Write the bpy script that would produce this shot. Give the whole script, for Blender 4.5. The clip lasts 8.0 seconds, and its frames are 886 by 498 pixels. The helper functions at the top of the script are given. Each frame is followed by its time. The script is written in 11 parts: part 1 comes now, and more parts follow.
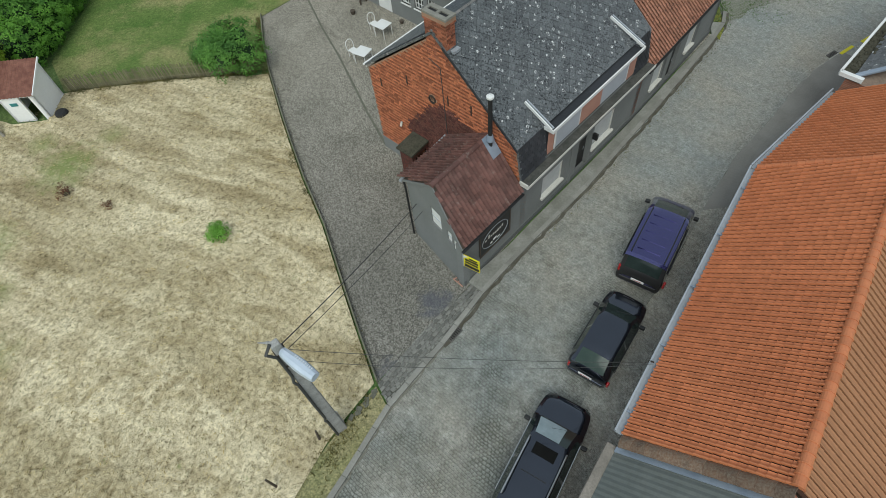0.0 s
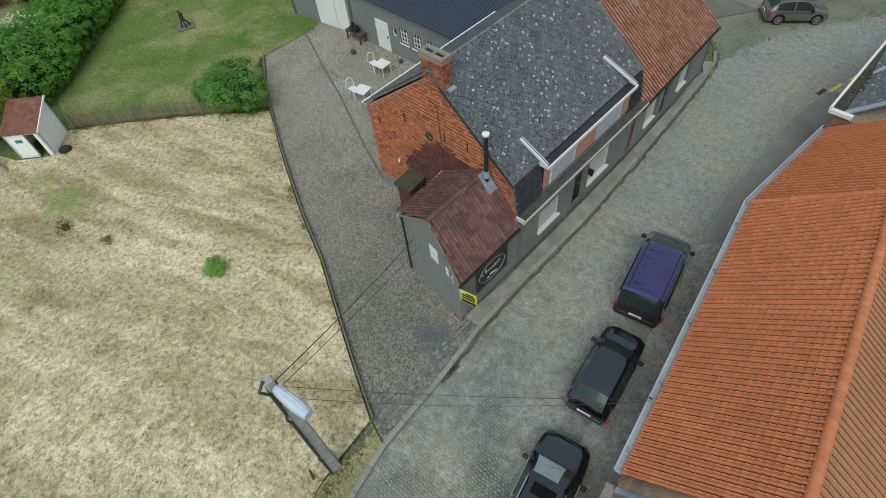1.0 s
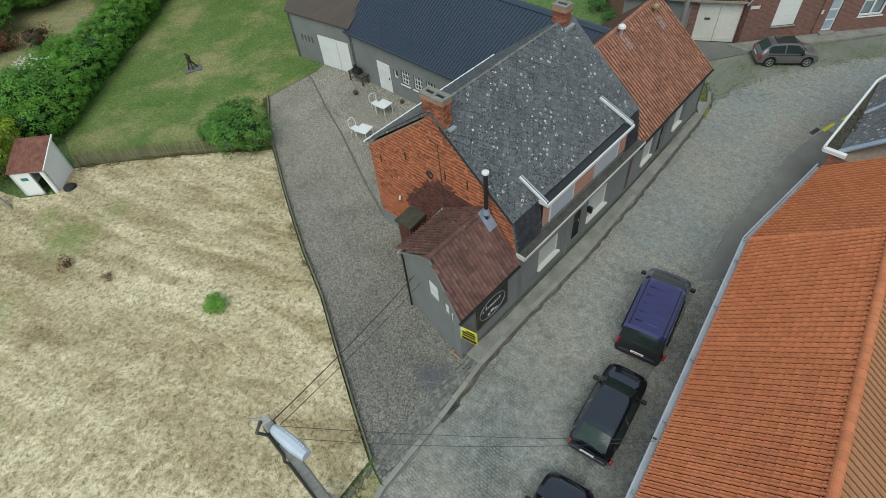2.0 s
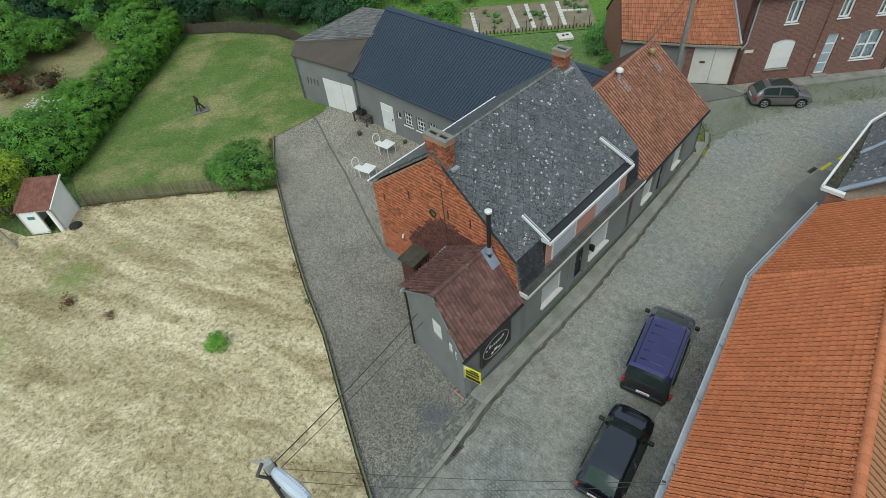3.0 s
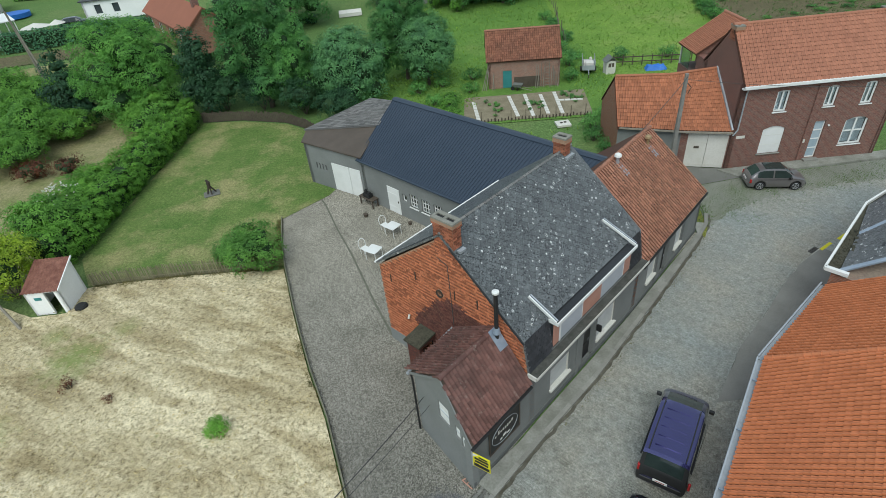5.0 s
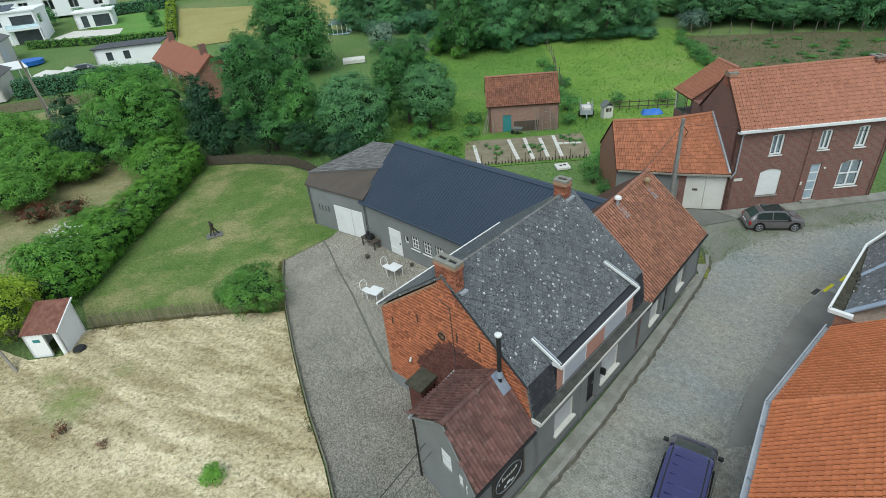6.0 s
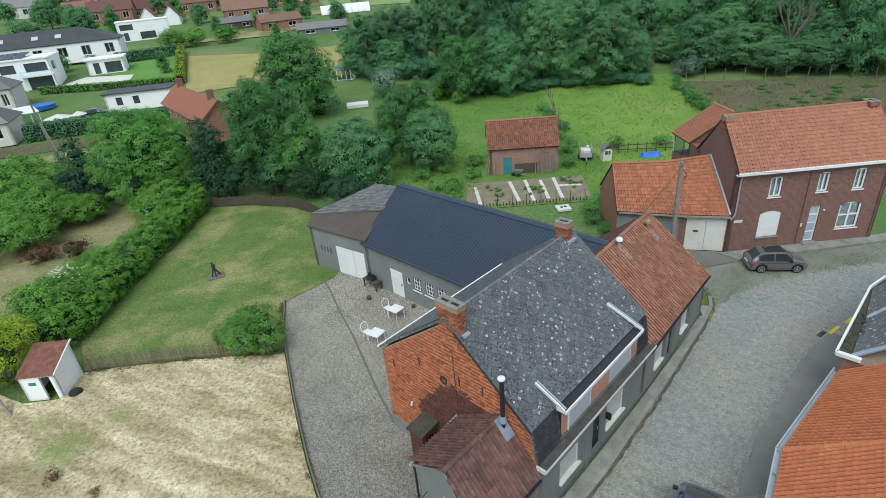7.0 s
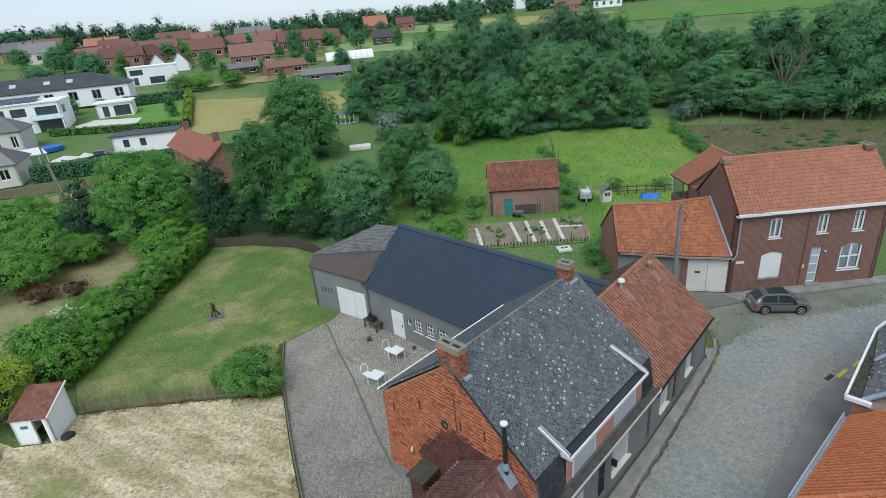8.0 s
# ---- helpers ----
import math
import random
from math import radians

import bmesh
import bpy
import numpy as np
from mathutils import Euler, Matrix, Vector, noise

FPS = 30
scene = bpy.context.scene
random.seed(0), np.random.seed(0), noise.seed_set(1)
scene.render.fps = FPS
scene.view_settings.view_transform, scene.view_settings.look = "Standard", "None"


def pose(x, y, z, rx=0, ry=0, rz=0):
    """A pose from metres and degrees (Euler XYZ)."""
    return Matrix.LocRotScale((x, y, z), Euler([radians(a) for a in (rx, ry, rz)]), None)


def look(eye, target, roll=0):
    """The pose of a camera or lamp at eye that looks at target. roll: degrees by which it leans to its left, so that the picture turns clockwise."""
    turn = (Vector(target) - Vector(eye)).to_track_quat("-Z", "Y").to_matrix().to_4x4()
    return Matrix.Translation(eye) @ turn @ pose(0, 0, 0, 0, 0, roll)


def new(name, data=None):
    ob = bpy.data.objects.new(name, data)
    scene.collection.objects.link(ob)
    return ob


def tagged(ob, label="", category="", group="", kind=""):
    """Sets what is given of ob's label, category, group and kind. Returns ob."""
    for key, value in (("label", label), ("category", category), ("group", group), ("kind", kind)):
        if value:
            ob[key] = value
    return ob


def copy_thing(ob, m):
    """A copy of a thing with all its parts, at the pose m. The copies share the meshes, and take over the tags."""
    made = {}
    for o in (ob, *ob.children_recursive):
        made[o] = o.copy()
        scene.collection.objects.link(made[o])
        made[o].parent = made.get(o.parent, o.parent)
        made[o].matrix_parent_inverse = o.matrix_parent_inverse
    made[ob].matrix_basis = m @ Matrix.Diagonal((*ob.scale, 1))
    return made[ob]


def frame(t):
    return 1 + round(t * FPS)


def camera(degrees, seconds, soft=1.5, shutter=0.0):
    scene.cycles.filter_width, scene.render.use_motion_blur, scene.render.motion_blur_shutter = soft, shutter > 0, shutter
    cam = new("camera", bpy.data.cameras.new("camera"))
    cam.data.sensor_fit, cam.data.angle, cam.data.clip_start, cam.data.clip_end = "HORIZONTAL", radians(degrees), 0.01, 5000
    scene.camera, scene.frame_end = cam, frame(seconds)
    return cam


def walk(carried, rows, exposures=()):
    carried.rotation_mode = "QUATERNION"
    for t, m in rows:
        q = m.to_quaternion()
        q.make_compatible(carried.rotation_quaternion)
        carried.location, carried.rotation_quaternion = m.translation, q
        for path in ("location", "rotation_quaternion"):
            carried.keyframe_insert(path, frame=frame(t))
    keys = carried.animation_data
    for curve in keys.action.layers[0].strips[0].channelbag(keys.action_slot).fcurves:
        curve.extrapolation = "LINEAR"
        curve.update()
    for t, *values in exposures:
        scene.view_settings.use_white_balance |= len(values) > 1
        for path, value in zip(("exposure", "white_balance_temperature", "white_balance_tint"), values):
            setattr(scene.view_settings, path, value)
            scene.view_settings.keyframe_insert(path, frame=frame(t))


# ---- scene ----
cam = camera(78.64, 8.0, soft=0.7)
walk(cam, [
    (0.0, pose(0.102, 0.049, 19.690, 34.245, 4.229, -0.035)),
    (0.5, pose(0.193, 0.068, 19.722, 35.939, 4.295, -0.042)),
    (1.0, pose(0.240, 0.074, 19.753, 37.758, 4.285, -0.058)),
    (1.5, pose(0.252, 0.070, 19.784, 39.653, 4.272, -0.063)),
    (3.0, pose(0.163, 0.031, 19.886, 45.575, 4.412, -0.000)),
    (3.5, pose(0.113, 0.017, 19.924, 47.609, 4.489, 0.025)),
    (4.0, pose(0.063, 0.005, 19.964, 49.674, 4.554, 0.043)),
    (4.5, pose(0.015, -0.002, 20.003, 51.769, 4.600, 0.054)),
    (6.0, pose(-0.089, 0.007, 20.115, 58.181, 4.651, 0.106)),
    (6.5, pose(-0.108, 0.023, 20.143, 60.331, 4.671, 0.159)),
    (7.0, pose(-0.120, 0.044, 20.164, 62.474, 4.699, 0.234)),
    (7.5, pose(-0.128, 0.071, 20.173, 64.607, 4.711, 0.317)),
    (8.0, pose(-0.134, 0.103, 20.170, 66.742, 4.648, 0.372)),
], [(0.0, 0.43, 6450, 2), (4.0, 0.58, 6350, 1), (6.0, 0.71, 6220, 2), (7.4, 0.79, 6120, 6), (8.0, 0.64, 6050, 8)])

# ---- light: bright overcast afternoon, soft sun high behind the clouds ----
SUN_EL, SUN_AZ = radians(54), radians(190)      # elevation, compass-like turn from +y clockwise
w = bpy.data.worlds.new("overcast")
scene.world = w
w.use_nodes = True
wn, wl = w.node_tree.nodes, w.node_tree.links
sky = wn.new("ShaderNodeTexSky")
sky.sky_type = "NISHITA"
sky.sun_disc = False
sky.sun_elevation, sky.sun_rotation = SUN_EL, SUN_AZ
sky.air_density, sky.dust_density, sky.ozone_density = 1.0, 1.0, 2.0
soft_sky = wn.new("ShaderNodeHueSaturation")
soft_sky.inputs["Saturation"].default_value = 0.5
wl.new(sky.outputs[0], soft_sky.inputs["Color"])
cloud = wn.new("ShaderNodeMix")          # an even veil of cloud over the clear sky
cloud.data_type = "RGBA"
cloud.inputs[0].default_value = 0.65
cloud.inputs[7].default_value = (2.26, 2.56, 2.95, 1)
wl.new(soft_sky.outputs[0], cloud.inputs[6])
wl.new(cloud.outputs[2], wn["Background"].inputs["Color"])
wn["Background"].inputs["Strength"].default_value = 0.15

sun = new("sun", bpy.data.lights.new("sun", "SUN"))
sun.data.energy, sun.data.angle, sun.data.color = 1.25, radians(36), (1.0, 0.985, 0.95)
away = Vector((math.sin(SUN_AZ) * math.cos(SUN_EL), math.cos(SUN_AZ) * math.cos(SUN_EL), math.sin(SUN_EL)))
sun.matrix_world = look(away * 60, (0, 0, 0))

# ---- material builders ----
def nodes_of(name):
    m = bpy.data.materials.new(name)
    m.use_nodes = True
    nt = m.node_tree
    return m, nt.nodes, nt.links, nt.nodes["Principled BSDF"]


def ramp(ns, ls, src, stops):
    r = ns.new("ShaderNodeValToRGB")
    el = r.color_ramp.elements
    while len(el) < len(stops):
        el.new(0.5)
    for e, (p, c) in zip(el, stops):
        e.position, e.color = p, (*c, 1) if len(c) == 3 else c
    ls.new(src, r.inputs[0])
    return r.outputs[0]


def blend(ns, ls, kind, fac, a, b):
    m = ns.new("ShaderNodeMix")
    m.data_type, m.blend_type = "RGBA", kind
    for sock, val in ((m.inputs[0], fac), (m.inputs[6], a), (m.inputs[7], b)):
        if hasattr(val, "links"):
            ls.new(val, sock)
        elif isinstance(val, (int, float)):
            sock.default_value = val
        else:
            sock.default_value = (*val, 1)
    return m.outputs[2]


def noise_tex(ns, ls, vec, scale, detail=4.0, rough=0.6, warp=0.0):
    n = ns.new("ShaderNodeTexNoise")
    n.inputs["Scale"].default_value, n.inputs["Detail"].default_value = scale, detail
    n.inputs["Roughness"].default_value, n.inputs["Distortion"].default_value = rough, warp
    ls.new(vec, n.inputs["Vector"])
    return n.outputs[0]


def place(ns, ls, kind="world", turn=0.0, stretch=(1, 1, 1)):
    if kind == "world":
        src = ns.new("ShaderNodeNewGeometry").outputs["Position"]
    else:
        src = ns.new("ShaderNodeTexCoord").outputs["Object"]
    mp = ns.new("ShaderNodeMapping")
    mp.inputs["Rotation"].default_value = (0, 0, turn)
    mp.inputs["Scale"].default_value = stretch
    ls.new(src, mp.inputs[0])
    return mp.outputs[0]


def rows_vector(ns, ls, turn, length):
    """World places drawn out along one level direction, for mown rows."""
    mp = ns.new("ShaderNodeMapping")
    mp.vector_type = "TEXTURE"
    mp.inputs["Rotation"].default_value = (0, 0, turn)
    mp.inputs["Scale"].default_value = (length, 1, 1)
    ls.new(ns.new("ShaderNodeNewGeometry").outputs["Position"], mp.inputs[0])
    return mp.outputs[0]


def bumped(ns, ls, bsdf, height, strength, dist=0.02):
    b = ns.new("ShaderNodeBump")
    b.inputs["Strength"].default_value, b.inputs["Distance"].default_value = strength, dist
    ls.new(height, b.inputs["Height"])
    ls.new(b.outputs[0], bsdf.inputs["Normal"])


def surf(name, a, b, rough=0.8, big=0.6, fine=12.0, c=None, metal=0.0, bump=0.3, rand=0.0, island=0.0, spec=0.4, coords="world", dist=0.02, coat=0.0):
    """Two or three colours mixed by a broad and a fine noise, with bump of the fine one."""
    m, ns, ls, bs = nodes_of(name)
    v = place(ns, ls, coords)
    n1, n2 = noise_tex(ns, ls, v, big, 5), noise_tex(ns, ls, v, fine, 6)
    f1 = ramp(ns, ls, n1, [(0.35, (0, 0, 0)), (0.65, (1, 1, 1))])
    col = blend(ns, ls, "MIX", f1, a, b)
    f2 = ramp(ns, ls, n2, [(0.38, (0, 0, 0)), (0.68, (1, 1, 1))])
    third = c or tuple(0.5 * x + 0.5 * y for x, y in zip(a, b))
    mixer = blend(ns, ls, "MIX", 0.5, (0, 0, 0), f2)
    col = blend(ns, ls, "MIX", mixer, col, third)
    for amount, out in ((rand, "Random"), (island, "Random Per Island")):
        if amount:
            src = ns.new("ShaderNodeObjectInfo" if out == "Random" else "ShaderNodeNewGeometry").outputs[out]
            k = ramp(ns, ls, src, [(0.0, (1 - amount,) * 3), (0.5, (1, 1, 1)), (1.0, (1 + amount,) * 3)])
            col = blend(ns, ls, "MULTIPLY", 1.0, col, k)
    ls.new(col, bs.inputs["Base Color"])
    bs.inputs["Roughness"].default_value, bs.inputs["Metallic"].default_value = rough, metal
    bs.inputs["Specular IOR Level"].default_value = spec
    bs.inputs["Coat Weight"].default_value = coat
    bs.inputs["Coat Roughness"].default_value = 0.05
    if bump:
        bumped(ns, ls, bs, n2, bump, dist)
    return m


def wall_vector(ns, ls):
    """(x + y, z) of the building's own axes: runs along either wall."""
    src = ns.new("ShaderNodeTexCoord").outputs["Object"]
    sp, cb, ad = ns.new("ShaderNodeSeparateXYZ"), ns.new("ShaderNodeCombineXYZ"), ns.new("ShaderNodeMath")
    ls.new(src, sp.inputs[0])
    ls.new(sp.outputs[0], ad.inputs[0]), ls.new(sp.outputs[1], ad.inputs[1])
    ls.new(ad.outputs[0], cb.inputs[0]), ls.new(sp.outputs[2], cb.inputs[1])
    return cb.outputs[0], src


def brick_mat(name, c1, c2, mortar, stain, w=0.22, h=0.075, gap=0.012, stain_amount=0.6, patch=None):
    m, ns, ls, bs = nodes_of(name)
    v, src = wall_vector(ns, ls)
    t = ns.new("ShaderNodeTexBrick")
    t.inputs["Scale"].default_value = 1.0
    for key, val in (("Brick Width", w), ("Row Height", h), ("Mortar Size", gap), ("Mortar Smooth", 0.3), ("Bias", 0.0)):
        t.inputs[key].default_value = val
    t.inputs["Color1"].default_value, t.inputs["Color2"].default_value, t.inputs["Mortar"].default_value = (*c1, 1), (*c2, 1), (*mortar, 1)
    ls.new(v, t.inputs["Vector"])
    n1, n2 = noise_tex(ns, ls, src, 0.9, 6), noise_tex(ns, ls, src, 7.0, 6)
    tone = ramp(ns, ls, n2, [(0.3, (0.72, 0.7, 0.7)), (0.7, (1.2, 1.18, 1.15))])
    col = blend(ns, ls, "MULTIPLY", 1.0, t.outputs["Color"], tone)
    f = ramp(ns, ls, n1, [(0.52, (0, 0, 0)), (0.72, (stain_amount,) * 3)])
    col = blend(ns, ls, "MIX", f, col, stain)
    ls.new(col, bs.inputs["Base Color"])
    bs.inputs["Roughness"].default_value = 0.9
    inv = ns.new("ShaderNodeMath")
    inv.operation = "SUBTRACT"
    inv.inputs[0].default_value = 1.0
    ls.new(t.outputs["Fac"], inv.inputs[1])
    bumped(ns, ls, bs, inv.outputs[0], 0.6, 0.012)
    return m


def glass_mat(name, tint=(0.75, 0.82, 0.85), rough=0.02):
    m, ns, ls, bs = nodes_of(name)
    bs.inputs["Base Color"].default_value = (*tint, 1)
    bs.inputs["Roughness"].default_value = rough
    bs.inputs["Transmission Weight"].default_value = 1.0
    bs.inputs["IOR"].default_value = 1.45
    return m


def paint_mat(name, col, rough=0.35, coat=0.0, metal=0.0, dirt=0.12, flake=0.0):
    return surf(name, col, tuple(x * (1 - dirt) for x in col), rough, 1.2, 25, c=tuple(x * (1 - 0.5 * dirt) for x in col), metal=metal, bump=0.03, coat=coat)


def leaf_mat(name, dark, mid, light, through_light=0.35):
    m, ns, ls, bs = nodes_of(name)
    isl = ns.new("ShaderNodeNewGeometry").outputs["Random Per Island"]
    near_mid = lambda c, k: tuple(x * k + y * (1 - k) for x, y in zip(c, mid))
    col = ramp(ns, ls, isl, [(0.0, near_mid(dark, 0.3)), (0.5, mid), (1.0, near_mid(light, 0.32))])
    v = place(ns, ls)
    n = noise_tex(ns, ls, v, 0.9, 5, 0.65)
    tone = ramp(ns, ls, n, [(0.32, (0.52, 0.6, 0.62)), (0.68, (1.46, 1.38, 1.14))])
    col = blend(ns, ls, "MULTIPLY", 1.0, col, tone)
    rnd = ns.new("ShaderNodeObjectInfo").outputs["Random"]
    k = ramp(ns, ls, rnd, [(0.0, (0.8, 0.83, 0.86)), (0.5, (1.0, 1.0, 0.97)), (1.0, (1.22, 1.18, 1.06))])
    col = blend(ns, ls, "MULTIPLY", 1.0, col, k)
    ls.new(col, bs.inputs["Base Color"])
    bs.inputs["Roughness"].default_value = 0.6
    bs.inputs["Specular IOR Level"].default_value = 0.25
    tr = ns.new("ShaderNodeBsdfTranslucent")
    ls.new(col, tr.inputs["Color"])
    mx = ns.new("ShaderNodeMixShader")
    mx.inputs[0].default_value = through_light
    ls.new(bs.outputs[0], mx.inputs[1]), ls.new(tr.outputs[0], mx.inputs[2])
    ls.new(mx.outputs[0], ns["Material Output"].inputs["Surface"])
    return m


def roof_mat(name, a, b, c, rand=0.25, island=0.25, lichen=None, amount=0.5, rough=0.8, spots=0.0, flecks=0.0):
    m, ns, ls, bs = nodes_of(name)
    v = place(ns, ls)
    n1, n2 = noise_tex(ns, ls, v, 0.45, 5), noise_tex(ns, ls, v, 9.0, 8, 0.75)
    col = blend(ns, ls, "MIX", ramp(ns, ls, n1, [(0.35, (0, 0, 0)), (0.65, (1, 1, 1))]), a, b)
    col = blend(ns, ls, "MIX", ramp(ns, ls, n2, [(0.5, (0, 0, 0)), (0.75, (0.8, 0.8, 0.8))]), col, c)
    for amt, kind, out in ((rand, "ShaderNodeObjectInfo", "Random"), (island, "ShaderNodeNewGeometry", "Random Per Island")):
        if amt:
            k = ramp(ns, ls, ns.new(kind).outputs[out], [(0.0, (1 - amt,) * 3), (1.0, (1 + amt,) * 3)])
            col = blend(ns, ls, "MULTIPLY", 1.0, col, k)
    if lichen:
        n3 = noise_tex(ns, ls, v, 5.0, 8, 0.75)
        n4 = noise_tex(ns, ls, v, 0.7, 3)
        gate = ns.new("ShaderNodeMath")
        gate.operation = "MULTIPLY"
        ls.new(ramp(ns, ls, n3, [(0.55, (0, 0, 0)), (0.68, (1, 1, 1))]), gate.inputs[0])
        ls.new(ramp(ns, ls, n4, [(0.35, (0, 0, 0)), (0.7, (amount,) * 3)]), gate.inputs[1])
        col = blend(ns, ls, "MIX", gate.outputs[0], col, lichen)
        if spots:
            vo = ns.new("ShaderNodeTexVoronoi")
            vo.inputs["Scale"].default_value = 3.9
            ls.new(v, vo.inputs["Vector"])
            ring = ramp(ns, ls, vo.outputs["Distance"], [(0.0, (0, 0, 0)), (0.13, (0.05, 0.05, 0.05)), (0.17, (1, 1, 1)), (0.23, (1, 1, 1)), (0.26, (0, 0, 0))])
            some = ramp(ns, ls, vo.outputs["Color"], [(0.42, (0, 0, 0)), (0.48, (1, 1, 1))])
            n5 = ramp(ns, ls, noise_tex(ns, ls, v, 14.0, 3), [(0.42, (0, 0, 0)), (0.55, (1, 1, 1))])
            r1 = blend(ns, ls, "MULTIPLY", 1.0, ring, some)
            r1 = blend(ns, ls, "MULTIPLY", 1.0, r1, n5)
            r1 = blend(ns, ls, "MULTIPLY", 1.0, r1, (spots, spots, spots))
            col = blend(ns, ls, "MIX", r1, col, (0.78, 0.79, 0.77))
            v2 = ns.new("ShaderNodeTexVoronoi")
            v2.inputs["Scale"].default_value = 7.0
            ls.new(v, v2.inputs["Vector"])
            dots = ramp(ns, ls, v2.outputs["Distance"], [(0.16, (1, 1, 1)), (0.26, (0, 0, 0))])
            pick = ramp(ns, ls, v2.outputs["Color"], [(0.58, (0, 0, 0)), (0.64, (0.6, 0.6, 0.6))])
            col = blend(ns, ls, "MIX", blend(ns, ls, "MULTIPLY", 1.0, dots, pick), col, (0.4, 0.41, 0.4))
            chips = noise_tex(ns, ls, v, 13.0, 4, 0.65, 0.5)
            pits = ramp(ns, ls, chips, [(0.435, (0.95, 0.95, 0.95)), (0.475, (0, 0, 0))])
            those = ramp(ns, ls, noise_tex(ns, ls, v, 1.3, 4), [(0.36, (0.25, 0.25, 0.25)), (0.6, (1, 1, 1))])
            scuff = ramp(ns, ls, noise_tex(ns, ls, v, 16.0, 4, 0.7), [(0.56, (0, 0, 0)), (0.66, (0.4, 0.4, 0.4))])
            col = blend(ns, ls, "MIX", scuff, col, (0.3, 0.305, 0.3))
            col = blend(ns, ls, "MIX", blend(ns, ls, "MULTIPLY", 1.0, pits, those), col, (0.025, 0.026, 0.028))
            holes = ramp(ns, ls, v2.outputs["Color"], [(0.34, (0.9, 0.9, 0.9)), (0.42, (0, 0, 0))])
            col = blend(ns, ls, "MIX", blend(ns, ls, "MULTIPLY", 1.0, dots, holes), col, (0.02, 0.021, 0.023))
    if flecks:
        # dark holes of moss and chipped edges
        vf = ns.new("ShaderNodeTexVoronoi")
        vf.inputs["Scale"].default_value = 9.5
        ls.new(v, vf.inputs["Vector"])
        spot_ = ramp(ns, ls, vf.outputs["Distance"], [(0.24, (1, 1, 1)), (0.42, (0, 0, 0))])
        keep_ = ramp(ns, ls, vf.outputs["Color"], [(0.42, (flecks, flecks, flecks)), (0.5, (0, 0, 0))])
        col = blend(ns, ls, "MIX", blend(ns, ls, "MULTIPLY", 1.0, spot_, keep_), col, (0.06, 0.035, 0.026))
    ls.new(col, bs.inputs["Base Color"])
    bs.inputs["Roughness"].default_value = rough
    bs.inputs["Specular IOR Level"].default_value = 0.3
    bumped(ns, ls, bs, n2, 0.25, 0.01)
    return m


